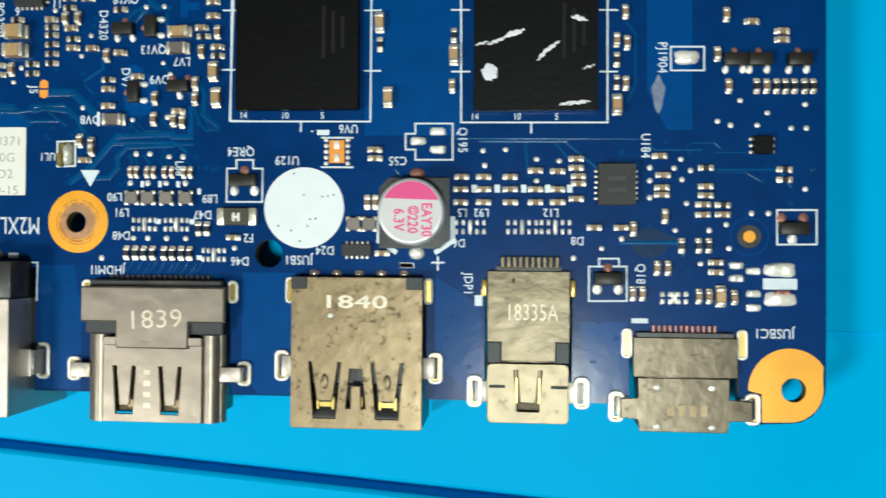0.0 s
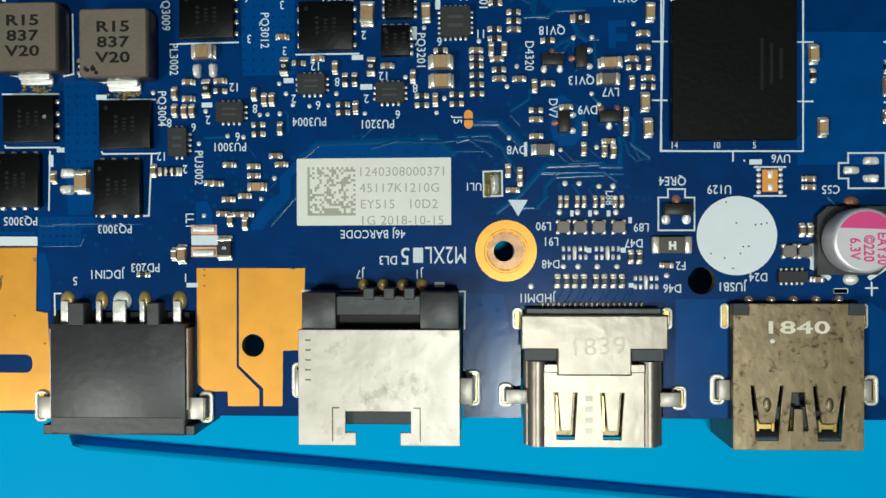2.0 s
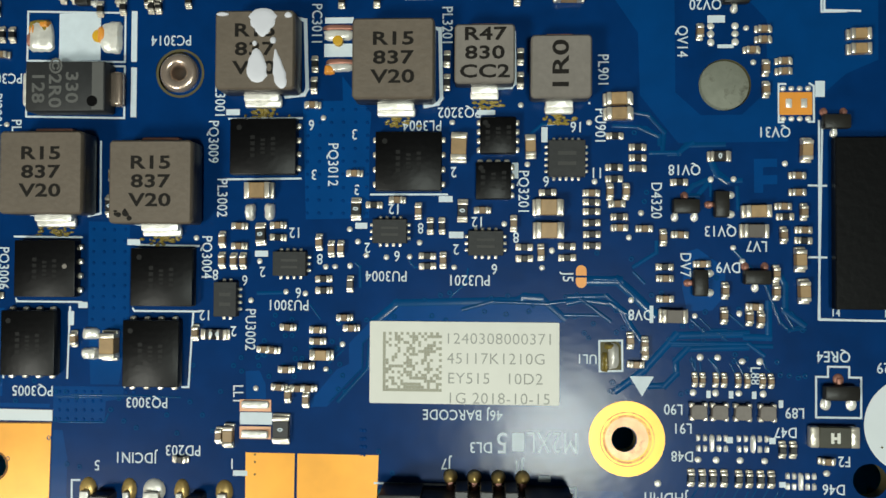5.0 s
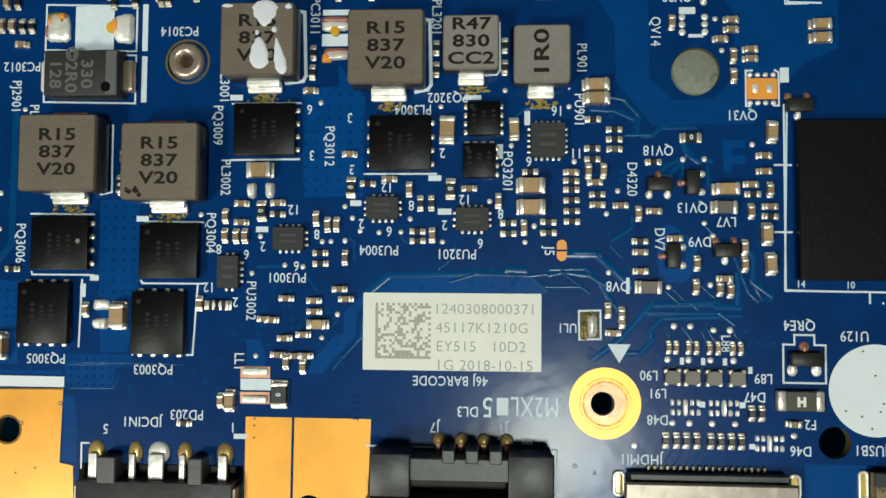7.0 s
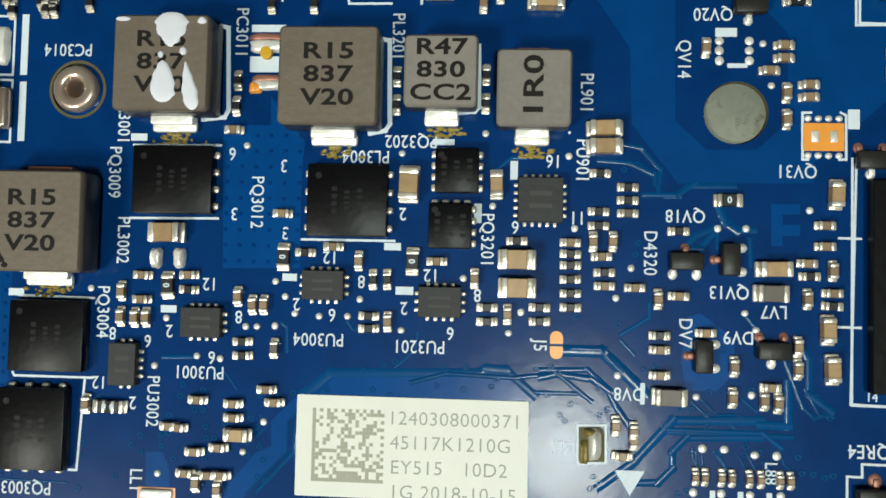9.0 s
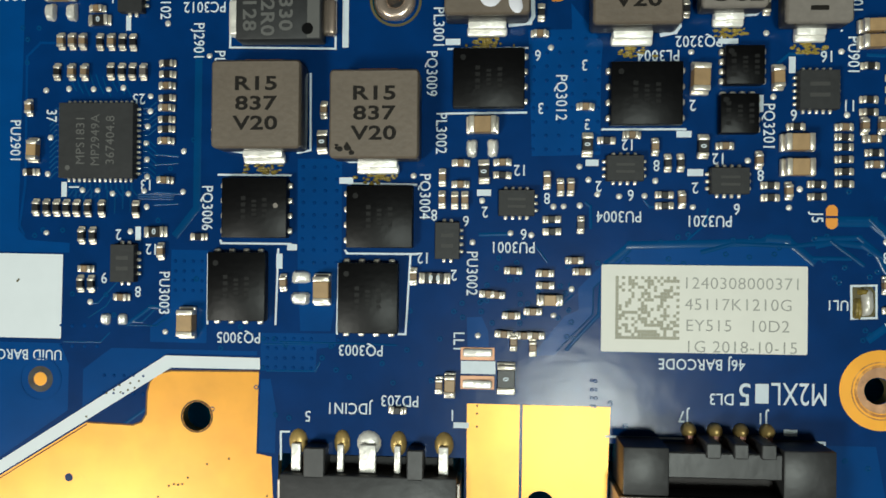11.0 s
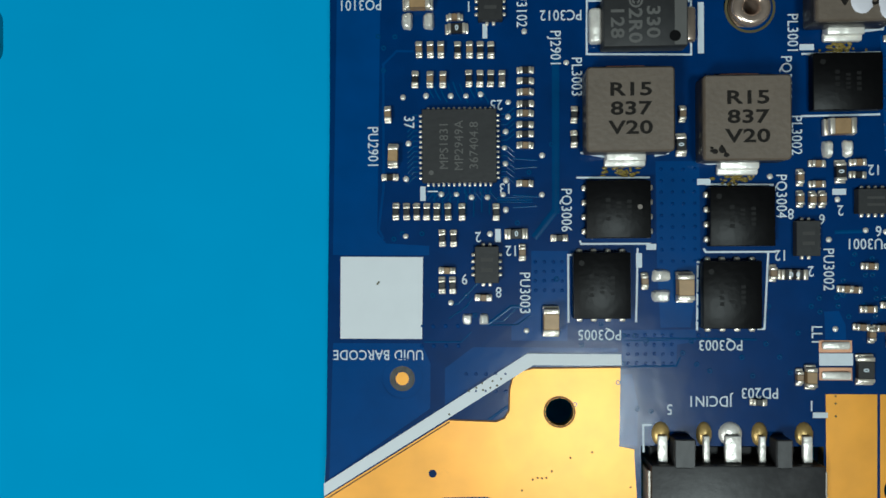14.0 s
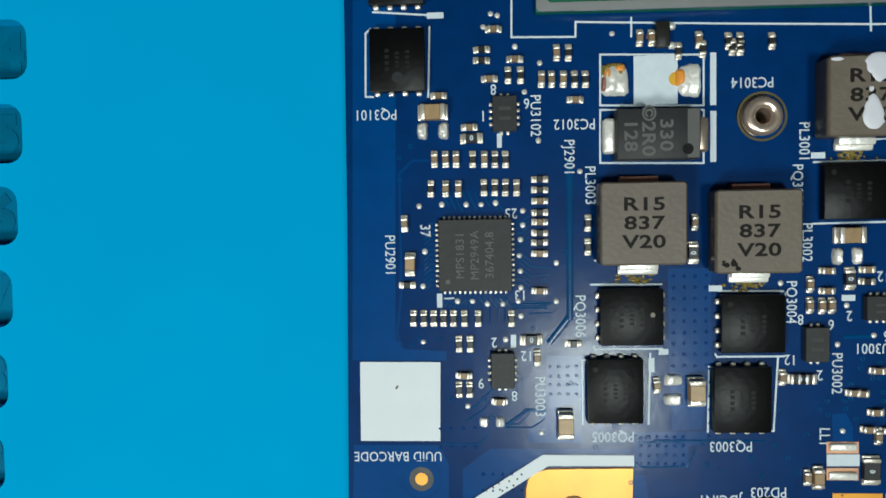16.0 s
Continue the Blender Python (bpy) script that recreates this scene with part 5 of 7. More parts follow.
via_ring(b, -41.42, 4.59)
via_ring(b, -32.32, 5.51)
via_ring(b, -31.68, 6.17)
via_ring(b, -27.2, 4.68)
via_ring(b, -26.57, 6.19)
via_ring(b, -24.25, 5.13)
via_ring(b, -64.08, 11.62)
via_ring(b, -65.72, 11.64)
via_ring(b, -66.42, 11.18)
via_ring(b, -60.4, 6.46)
via_ring(b, -59.72, 4.82)
via_ring(b, -46.58, 3.11)
via_ring(b, -45.67, 2.64)
via_ring(b, -47.5, 3.11)
via_ring(b, -42.01, 2.62)
via_ring(b, -42.71, 1.7)
via_ring(b, -41.58, 0.77)
via_ring(b, -55.19, 16.64)
via_ring(b, -56.12, 15.95)
via_ring(b, -56.16, 12.47)
via_ring(b, -63.2, 6.48)
via_ring(b, -52.97, 7.79)
via_ring(b, -53.11, 16.61)
via_ring(b, -53.31, 18.94)
via_ring(b, -49.32, 4.05)
via_ring(b, -67.21, 27.11)
via_ring(b, -67.67, 28.05)
via_ring(b, -66.26, 28.03)
via_ring(b, -67.23, 25.23)
via_ring(b, -0.84, 10.34)
via_ring(b, 0.56, 11.17)
via_ring(b, 3.34, 8.06)
via_ring(b, 4.46, 9.17)
via_ring(b, 6.12, 8.04)
via_ring(b, 8.61, 6.91)
via_ring(b, 11.93, 6.33)
via_ring(b, 13.04, 10.21)
via_ring(b, 13.59, 9.1)
via_ring(b, -3.09, 8.12)
via_ring(b, -4.21, 9.81)
via_ring(b, -10.98, 11.28)
via_ring(b, -11.55, 10.16)
via_ring(b, -7.59, 10.68)
via_ring(b, -18.95, 9.66)
via_ring(b, -20.15, -1.4)
via_ring(b, -19.01, -3.11)
via_ring(b, -2.57, -5.38)
via_ring(b, -0.89, -5.94)
via_ring(b, 14.12, -5.38)
via_ring(b, 18.51, -4.82)
via_ring(b, 15.77, -7.61)
via_ring(b, 52.44, 6.61)
via_ring(b, 53.99, 5.55)
via_ring(b, 56.53, 7.63)
via_ring(b, 58.57, 6.58)
via_ring(b, 55.04, -0.19)
via_ring(b, 57.09, -3.29)
via_ring(b, 58.61, -4.32)
via_ring(b, 50.46, -9.1)
via_ring(b, 52.01, -10.64)
via_ring(b, 49.96, -12.76)
via_ring(b, 36.83, -8.76)
via_ring(b, 36.31, -10.89)
via_ring(b, 38.46, -13.51)
via_ring(b, 31.35, 5.61)
via_ring(b, 32.44, 4.54)
via_ring(b, 63.62, 5.01)
via_ring(b, 65.13, 3.98)
via_ring(b, 67.62, 1.92)
via_ring(b, 69.6, 5)
tagged(part("via_field", b, TRACE, board), kind="stuff")
line((-63.02, 15.34), (-63.02, 14.6), (-63.03, 13.48), w=0.13, mat=TRACE, name="trace", z=0.002, h=0.03)
line((-62.36, 15.15), (-62.37, 14.4), (-62.38, 13.28), w=0.13, mat=TRACE, name="trace", z=0.002, h=0.03)
line((-61.71, 14.95), (-61.72, 14.21), (-61.73, 13.09), w=0.13, mat=TRACE, name="trace", z=0.002, h=0.03)
line((-61.06, 15.32), (-61.06, 14.57), (-61.08, 13.45), w=0.13, mat=TRACE, name="trace", z=0.002, h=0.03)
line((-60.41, 15.12), (-60.41, 14.38), (-60.43, 13.26), w=0.13, mat=TRACE, name="trace", z=0.002, h=0.03)
line((-59.76, 14.93), (-59.76, 14.18), (-59.78, 13.06), w=0.13, mat=TRACE, name="trace", z=0.002, h=0.03)
line((-59.1, 15.29), (-59.11, 14.55), (-59.12, 13.43), w=0.13, mat=TRACE, name="trace", z=0.002, h=0.03)
line((-58.45, 15.1), (-58.46, 14.35), (-58.47, 13.24), w=0.13, mat=TRACE, name="trace", z=0.002, h=0.03)
line((4.98, -4.82), (5.37, -4.33), (5.76, -3.59), w=0.13, mat=TRACE, name="trace", z=0.002, h=0.03)
line((5.76, -5.04), (6.15, -4.55), (6.54, -3.81), w=0.13, mat=TRACE, name="trace", z=0.002, h=0.03)
line((6.54, -5.27), (6.93, -4.77), (7.32, -4.04), w=0.13, mat=TRACE, name="trace", z=0.002, h=0.03)
line((7.32, -4.82), (7.71, -4.33), (8.1, -3.59), w=0.13, mat=TRACE, name="trace", z=0.002, h=0.03)
line((8.09, -5.04), (8.48, -4.55), (8.87, -3.81), w=0.13, mat=TRACE, name="trace", z=0.002, h=0.03)
line((8.87, -5.27), (9.26, -4.77), (9.65, -4.04), w=0.13, mat=TRACE, name="trace", z=0.002, h=0.03)
line((9.64, -4.82), (10.03, -4.33), (10.42, -3.59), w=0.13, mat=TRACE, name="trace", z=0.002, h=0.03)
line((10.42, -5.04), (10.81, -4.55), (11.2, -3.82), w=0.13, mat=TRACE, name="trace", z=0.002, h=0.03)
line((11.19, -5.27), (11.58, -4.78), (11.97, -4.04), w=0.13, mat=TRACE, name="trace", z=0.002, h=0.03)
line((11.97, -4.82), (12.35, -4.33), (12.74, -3.59), w=0.13, mat=TRACE, name="trace", z=0.002, h=0.03)
line((-57.76, 14.58), (-56.37, 14.56), (-54.98, 14.54), w=0.13, mat=TRACE, name="trace", z=0.002, h=0.03)
line((-57.76, 14.39), (-56.37, 14.37), (-54.98, 14.36), w=0.13, mat=TRACE, name="trace", z=0.002, h=0.03)
line((-57.77, 14.21), (-56.37, 14.19), (-54.98, 14.17), w=0.13, mat=TRACE, name="trace", z=0.002, h=0.03)
line((-57.76, 14.58), (-56.37, 14.56), (-54.98, 14.54), w=0.13, mat=TRACE, name="trace", z=0.002, h=0.03)
line((-57.76, 14.39), (-56.37, 14.37), (-54.98, 14.36), w=0.13, mat=TRACE, name="trace", z=0.002, h=0.03)
line((-57.77, 14.21), (-56.37, 14.19), (-54.98, 14.17), w=0.13, mat=TRACE, name="trace", z=0.002, h=0.03)
line((-63.07, 22.94), (-63.39, 23.51), (-63.71, 24.37), w=0.13, mat=TRACE, name="trace", z=0.002, h=0.03)
line((-62.5, 22.74), (-62.82, 23.31), (-63.14, 24.17), w=0.13, mat=TRACE, name="trace", z=0.002, h=0.03)
line((-61.93, 22.54), (-62.25, 23.11), (-62.57, 23.97), w=0.13, mat=TRACE, name="trace", z=0.002, h=0.03)
line((-61.35, 22.91), (-61.67, 23.48), (-62, 24.35), w=0.13, mat=TRACE, name="trace", z=0.002, h=0.03)
line((-60.78, 22.71), (-61.11, 23.29), (-61.43, 24.15), w=0.13, mat=TRACE, name="trace", z=0.002, h=0.03)
line((-60.21, 22.51), (-60.54, 23.09), (-60.86, 23.95), w=0.13, mat=TRACE, name="trace", z=0.002, h=0.03)
line((-59.64, 22.88), (-59.96, 23.46), (-60.28, 24.32), w=0.13, mat=TRACE, name="trace", z=0.002, h=0.03)
line((-59.07, 22.68), (-59.39, 23.26), (-59.72, 24.12), w=0.13, mat=TRACE, name="trace", z=0.002, h=0.03)
line((-58.5, 22.48), (-58.83, 23.06), (-59.15, 23.92), w=0.13, mat=TRACE, name="trace", z=0.002, h=0.03)
line((-67.33, 11.26), (-67.7, 11.95), (-67.27, 15.43), (-67.24, 25.72), (-66.11, 26.82), (-64.81, 26.79), w=0.2, mat=POUR, name="trace", z=0.001, h=0.014)
GRIME = material("brown_edge_grime", (0.16, 0.075, 0.02), 0.7, vary=0.5, grain=2600)
line((-61.81, -3.86), (-58.03, -3.98), (-57.33, -3.7), (-56.96, -3.07), (-56.9, -1.3), (-56.68, -0.45), (-56.05, 0.17), (-54.94, 0.44), (-47.83, 0.52), w=0.13, mat=GRIME, name="edge_grime", z=0.03, h=0.006)
line(*ring(-52.79, -3.17, 1.24), ring(-52.79, -3.17, 1.24)[0], w=0.14, mat=GRIME, name="edge_grime", z=0.03, h=0.006)
line((-72.2, -10.5), (-61.9, -4.05), w=0.1, mat=GRIME, name="edge_grime", z=0.03, h=0.006)
# width in mm, then the corners of a trace
for w, *run in (
    (0.6, (-20.62, 9.23), (-18.74, 10.8), (-8.87, 11.1), (-8.24, 11.42), (-7.0, 11.35), (-5.1, 9.73)),
    (0.42, (3.38, 23.11), (4.12, 23.12), (4.77, 23.8), (7.69, 23.85)),
    (0.4, (6.76, 22.23), (6.94, 21.82), (8.08, 20.91), (9.02, 20.93)),
    (0.4, (4.74, 19.88), (5.28, 20.49), (6.58, 21.07)),
    (0.2, (5.19, 6.6), (5.27, 5.98), (5.64, 5.27)),
    (0.2, (6.64, 6.47), (7.37, 5.33)),
    (0.2, (8.61, 6.54), (9.23, 5.4)),
    (0.2, (9.69, 5.86), (10.22, 5.33)),
    (0.25, (-1.08, 25.38), (1.52, 25.22), (2.63, 24.48), (2.83, 23.55)),
    (0.6, (-52.96, 26.33), (-53.01, 13.48), (-54.62, 11.42)),
    (0.14, (-56.43, 17.78), (-54.6, 17.62)),
    (0.14, (-56.43, 16.95), (-54.6, 17.07)),
    (0.14, (-56.44, 14.74), (-54.38, 14.59)),
    (0.14, (-56.44, 13.73), (-54.61, 13.81)),
    (0.16, (-58.78, 4.3), (-57.39, 4.3), (-55.55, 6.14)),
    (0.14, (-61.77, 5.69), (-61.08, 5.78), (-59.22, 7.76)),
    (0.12, (-47.36, 2.71), (-43.75, 2.71)),
    (0.12, (-63.87, 2.6), (-60.86, 2.6), (-60.07, 3.38)),
    (0.25, (-58.8, -3.98), (-56.87, -2.59), (-56.72, -0.75)),
    (0.15, (36.7, 8.0), (53.97, 7.86)),
    (0.14, (58.31, 7.11), (58.82, 7.47), (60.84, 7.46), (61.35, 6.99)),
    (0.14, (60.85, 6.58), (63.61, 6.57)),
    (0.14, (61.11, 4.76), (63.62, 4.76), (64.87, 3.98)),
    (0.3, (43.59, 7.7), (43.87, 4.42)),
    (0.25, (46.47, 7.42), (47.78, 5.84)),
    (0.25, (52.9, 18.67), (53.67, 17.61), (53.69, 12.89), (52.93, 11.32)),
):
    line(*run, w=w, mat=TRACE, name="trace", z=0.001, h=0.018)
STAIN = lacquer("dulled_mask", (0.012, 0.034, 0.085), 0.3)
SCUFF = material("scuffed_mask", (0.2, 0.24, 0.36), 0.5, vary=0.35, grain=1600)
for x, y, rx, ry, m in ((55.04, -1.74, 2.1, 1.3, STAIN), (55.75, 12.0, 0.55, 1.6, SCUFF)):
    part("stain", plate("stain", [[(x + rx * math.cos(a * 0.2094) * (1 + 0.14 * math.sin(3 * a * 0.2094) + 0.1 * math.sin(a * 1.047)), y + ry * math.sin(a * 0.2094) * (1 + 0.12 * math.cos(a * 0.838))) for a in range(30)]], 0.0, 0.009, m), m, board)
vias(-26.29, 26.81, -21.29, 18.17, 6, 9)
vias(-44.39, 16.77, -41.68, 9.21, 4, 9)
vias(-47.14, 3.14, -43.59, 0.84, 6, 4)
vias(-54.71, 9.2, -52.52, 6.86, 4, 4)
vias(-64.16, 3.92, -61.14, 2.27, 4, 2)
vias(-60.47, -0.06, -57.23, -1.47, 5, 2)
vias(-41.42, 8.95, -40.74, 3.17, 2, 6)
vias(-21.58, 0.31, -21.3, -1.68, 2, 4)
vias(-17.17, 30.4, -16.33, 28.08, 1, 4)
# ---- printed frames, blocks and writing ----
line((-32.98, 21), (-26.84, 21.07), w=0.16)
line((-32.94, 26.07), (-26.78, 26.1), w=0.16)
line((-28.12, 27.89), (-26.61, 28.06), (-26.35, 28.57), (-26.55, 34.29), (-27.07, 34.41), w=0.3)
line((-16.5, 27.03), (-15.46, 27.24), (-15.16, 27.7), (-15.31, 33.45), (-15.9, 33.53), w=0.3)
line((-10.38, 28.52), (-9.43, 28.61), (-9.13, 28.92), (-9.22, 33.08), w=0.3)
line((-20.95, 19.75), (-14.65, 19.76), w=0.16)
line((-3.06, 27.25), (-3.06, 27.24), w=0.16)
line((-50.36, 35.28), (-41.9, 35.07), w=0.16)
line((-50.36, 35.28), (-50.38, 31.09), (-41.9, 30.91), (-41.9, 35.07), w=0.16)
line((-50.38, 30.72), (-50.41, 26.32), (-41.9, 26.16), (-41.9, 30.54), (-50.38, 30.72), w=0.16)
line((-51.03, 10.9), (-50.94, 10.68), (-45.35, 10.67), w=0.16)
line((-40.94, 10.18), (-40.8, 9.96), (-35.26, 9.96), w=0.16)
line((-51.23, 16.15), (-45.4, 16.11), w=0.16)
line((-40.71, 15.5), (-35.37, 15.42), w=0.16)
line((-51.69, 9.78), (-52.01, 9.78), (-52.02, 4.26), w=0.16)
line((-46.33, 10.23), (-46.49, 4.29), w=0.16)
line((-41.1, 9.12), (-41.46, 9.12), (-41.55, 3.62), w=0.16)
line((-35.78, 9.79), (-36.11, 3.66), (-36.63, 3.66), w=0.16)
line((-50.9, 18.18), (-48.19, 17.7), w=0.16)
line((-44.84, 17.9), (-43.82, 18.11), (-43.87, 24.17), w=0.16)
line((-41.51, 17.42), (-40.63, 17.19), (-39.75, 17.18), w=0.16)
line((-69.49, 37.86), (-69.88, 37.5), (-69.98, 32.23), (-69.36, 32.21), w=0.16)
line((-64.5, 37.92), (-64.69, 32.11), w=0.16)
line((-69.22, 39.26), (-64.01, 38.84), w=0.16)
line((-57.64, 39.97), (-57.68, 36.88), (-52.39, 36.78), (-52.36, 38.0), (-40.0, 37.55), (-28.0, 37.18), (-18.29, 37.15), (-18.18, 35.98), (-15.25, 35.99), w=0.16)
line((-47.79, 38.22), (-47.8, 36.7), w=0.16)
line((15.26, 25.71), (15.24, 9.75), (28.91, 9.63), (28.91, 25.46), w=0.16)
line((37.45, 22.16), (37.55, 9.49), (51.14, 9.39), (51.08, 21.86), w=0.16)
line((14.43, 20.52), (15.8, 20.5), w=0.16)
line((14.42, 14.75), (15.79, 14.74), w=0.16)
line((28.31, 20.25), (29.83, 20.23), w=0.16)
line((28.32, 14.48), (29.83, 14.46), w=0.16)
line((22.18, 9.69), (22.18, 8.75), w=0.16)
line((50.41, 19.87), (51.96, 19.84), w=0.16)
line((50.44, 14.13), (51.99, 14.11), w=0.16)
line((36.66, 14.3), (38.26, 14.28), w=0.16)
line((36.61, 20.14), (38.22, 20.11), w=0.16)
line((44.11, 9.44), (44.11, 8.49), w=0.16)
line((-20.45, -3.96), (-4.09, -4.03), (-4.15, -7.75), w=0.16)
line((14.95, 2.14), (14.96, 5.2), (15.89, 5.19), (15.89, 6.02), (17.54, 6.01), (17.54, 5.18), (18.47, 5.17), (18.46, 1.96), (14.95, 1.97), w=0.16)
line((49.5, -3.98), (49.52, -7.18), (52.97, -7.13), (52.95, -3.95), (49.5, -3.98), w=0.16)
line((50.43, -3.87), (50.43, -3.24), (52.23, -3.23), (52.23, -3.85), w=0.16)
line((33.21, 9.41), (36.75, 9.39), (36.77, 5.97), (33.24, 5.98), (33.23, 6.95), (32.31, 6.95), (32.3, 8.45), (33.22, 8.45), (33.21, 9.41), w=0.16)
line((66.38, 1.3), (66.39, -1.84), (69.86, -1.81), (69.85, 1.31), (66.38, 1.3), w=0.16)
line((56.86, 16.35), (59.86, 16.3), (59.86, 14.12), (56.87, 14.15), (56.86, 16.35), w=0.16)
line((12.62, 28.73), (12.08, 28.72), (12.09, 25.63), (12.45, 25.63), w=0.16)
line((14.53, 28.75), (14.85, 28.56), (14.86, 25.66), (14.43, 25.66), w=0.16)
line((15.48, 36.25), (15.49, 34.55), (17.39, 34.56), w=0.16)
line((17.39, 25.33), (15.5, 25.3), (15.17, 9.81), (17.38, 9.74), w=0.16)
line((-2.23, 7.87), (-2.19, 5.41), (-0.36, 5.47), (-0.39, 7.93), (-2.23, 7.87), w=0.16)
line((-13.18, 36), (-13.17, 39.58), w=0.16)
line((-22.85, 37.68), (-22.82, 36.21), w=0.16)
line((-28.52, 39.14), (-28.45, 36.69), w=0.16)
line((15.74, 39.21), (15.71, 34.69), (18.51, 34.59), w=0.16)
line((23.27, 8.74), (23.27, 8.76), w=0.16)
line((24.25, 8.12), (27.23, 8.1), w=0.16)
line((24.25, 5.3), (27.23, 5.28), w=0.16)
line((-45.94, -6.4), (-45.97, -4.22), (-45.31, -4.21), w=0.16)
line((34.92, -3.73), (35.99, -3.73), w=0.16)
line((35.45, -3.2), (35.46, -4.42), w=0.16)
silk("silk_block", [rect(-6.95, 24.04, -6.45, 25.29)])
silk("silk_block", [rect(-9.31, 21.08, -8.81, 22.38)])
silk("silk_block", [rect(-15.33, 19.13, -14.19, 19.63)])
silk("silk_block", [rect(-22.23, 16.91, -21.23, 17.41)])
silk("silk_block", [rect(-14.48, 16.16, -13.28, 16.7)])
silk("silk_block", [rect(-30.61, 14.56, -29.51, 15.06)])
silk("silk_block", [rect(-33.18, 26.37, -32.02, 26.87)])
silk("silk_block", [rect(-12.23, 26.31, -10.73, 26.71)])
silk("silk_block", [rect(6.43, 33.75, 7.83, 34.35)])
silk("silk_block", [rect(7.23, 31.67, 8.53, 31.97)])
silk("silk_block", [rect(14.97, 27.66, 15.72, 28.96)])
silk("silk_block", [rect(1.81, 9.37, 2.11, 10.77)])
silk("silk_block", [rect(-64.22, 14.33, -63.77, 15.53)])
silk("silk_block", [rect(-58.02, 10.86, -57.56, 11.96)])
silk("silk_block", [rect(-58.98, 27.75, -58.58, 28.95)])
silk("silk_block", [rect(-45.62, 10.16, -44.82, 10.66)])
silk("silk_block", [rect(-46.48, 8.7, -45.98, 9.9)])
silk("silk_block", [rect(-41.48, 15.47, -40.38, 15.97)])
silk("silk_block", [rect(-31.74, 0.66, -29.04, 1.66)])
silk("silk_block", [rect(-41.37, 30.92, -40.87, 35.22)])
silk("silk_block", [rect(-41.36, 26.24, -40.86, 30.44)])
silk("silk_block", [rect(-64.71, 38.59, -63.31, 39.09)])
silk("silk_block", [rect(-47.62, 31.09, -44.02, 35.09)])
silk("silk_block", [rect(6.33, 3.38, 6.67, 3.98)])
silk("silk_block", [rect(8.1, 3.37, 8.46, 3.97)])
silk("silk_block", [rect(9.92, 3.36, 10.28, 3.96)])
silk("silk_block", [rect(12.02, 2.68, 12.38, 3.28)])
silk("silk_block", [rect(7.91, -0.21, 8.41, 0.29)])
silk("silk_block", [rect(11.28, -0.22, 11.78, 0.28)])
silk("silk_block", [rect(12.05, -3.66, 12.55, -3.21)])
silk("silk_block", [rect(38.57, 2.88, 39.07, 3.62)])
silk("silk_block", [rect(40.74, 2.88, 41.24, 3.62)])
silk("silk_block", [rect(43.21, 2.88, 43.71, 3.62)])
silk("silk_block", [rect(45.41, 2.88, 45.91, 3.62)])
silk("silk_block", [rect(47.45, 2.88, 47.95, 3.62)])
silk("silk_block", [rect(65.15, -5.93, 68.15, -4.93)])
silk("silk_block", [rect(-9.26, -1.16, -8.26, 0.34)])
silk("silk_block", [rect(23.76, 8.37, 24.96, 8.87)])
silk("silk_block", [rect(-13.89, -3.51, -13.88, -3.5)])
silk("silk_block", [rect(-7.12, -3.6, -6.12, -3.1)])
silk("silk_block", [rect(-24.95, 31.2, -22.5, 32.3)])
silk("silk_block", [rect(-24.9, 34.0, -22.5, 34.5)])
silk("silk_block", [rect(31.83, -4.25, 33.13, -3.75)])
silk("silk_block", [rect(-32.27, -3.6, -31.07, -3.15)])
silk("silk_block", [rect(53.4, -9.16, 54.9, -8.71)])
silk("silk_block", [rect(38.96, -7.75, 39.66, -6.75)])
silk("silk_block", [rect(31.81, -4.22, 33.21, -3.82)])
silk("silk_triangle", [[(0.21, 5.06), (2.16, 5.05), (1.21, 3.43)]])
ref("PC3014", -37.93, 32.74, 180)
ref("PQ3009", -34.27, 24.16, -90)
ref("PL3002", -33.48, 19.47, -90)
ref("PC3011", -25.62, 33.97, -90)
ref("PQ3012", -24.16, 22.24, -90)
ref("PL3201", -14.74, 33.72, -90)
ref("PL901", -1.98, 29.93, -90)
ref("PU901", -2.2, 25.37, -90)
ref("PL3004", -16.73, 25.49, 180)
ref("PQ3202", -13.67, 26.56, 180)
ref("16", -4.08, 25.34, 180)
ref("PQ3201", -8.42, 19.96, -90)
ref("PU3001", -27.77, 10.6, 180)
ref("PU3004", -19.63, 13.05, 180)
ref("PU3201", -12.8, 12.75, 180)
ref("PU3002", -30.97, 8.51, -90)
ref("PQ3004", -34.72, 14.5, -90)
ref("QV20", 6.28, 35.3, 180)
ref("QV14", 4.39, 32.25, -90)
ref("QV31", 11.74, 24.88, 180)
ref("QV18", 4.6, 21.82, 180)
ref("D4320", 2.32, 19.31, -90)
ref("QV13", 7.45, 16.86, 180)
ref("LV7", 10.34, 15.65, 180)
ref("DV7", 4.65, 14.1, -90)
ref("DV9", 8.09, 13.93, 180)
ref("DV8", 1.08, 10.05, 180)
ref("J5", -4.8, 13.02, -90)
ref("LL1", -31.95, 3.14, -90)
ref("12", -27.24, 16.61, 180)
ref("8", -25.16, 14.43, 180)
ref("6", -26.94, 11.62, 180)
ref("2", -29.97, 13.34, 180)
ref("12", -18.98, 18.6, 180)
ref("8", -16.81, 17.01, 180)
ref("6", -18.75, 14.71, 180)
ref("2", -21.21, 15.38, 180)
ref("12", -12.11, 17.53, 180)
ref("8", -8.98, 16.28, 180)
ref("6", -10.74, 13.68, 180)
ref("2", -13.89, 15.29, 180)
ref("6", -6.55, 20.87, 180)
ref("11", -2.44, 21.58, 180)
ref("3", -22.36, 24.79, 180)
ref("3", -22.14, 20.19, 180)
ref("6", -25.97, 25.56, 180)
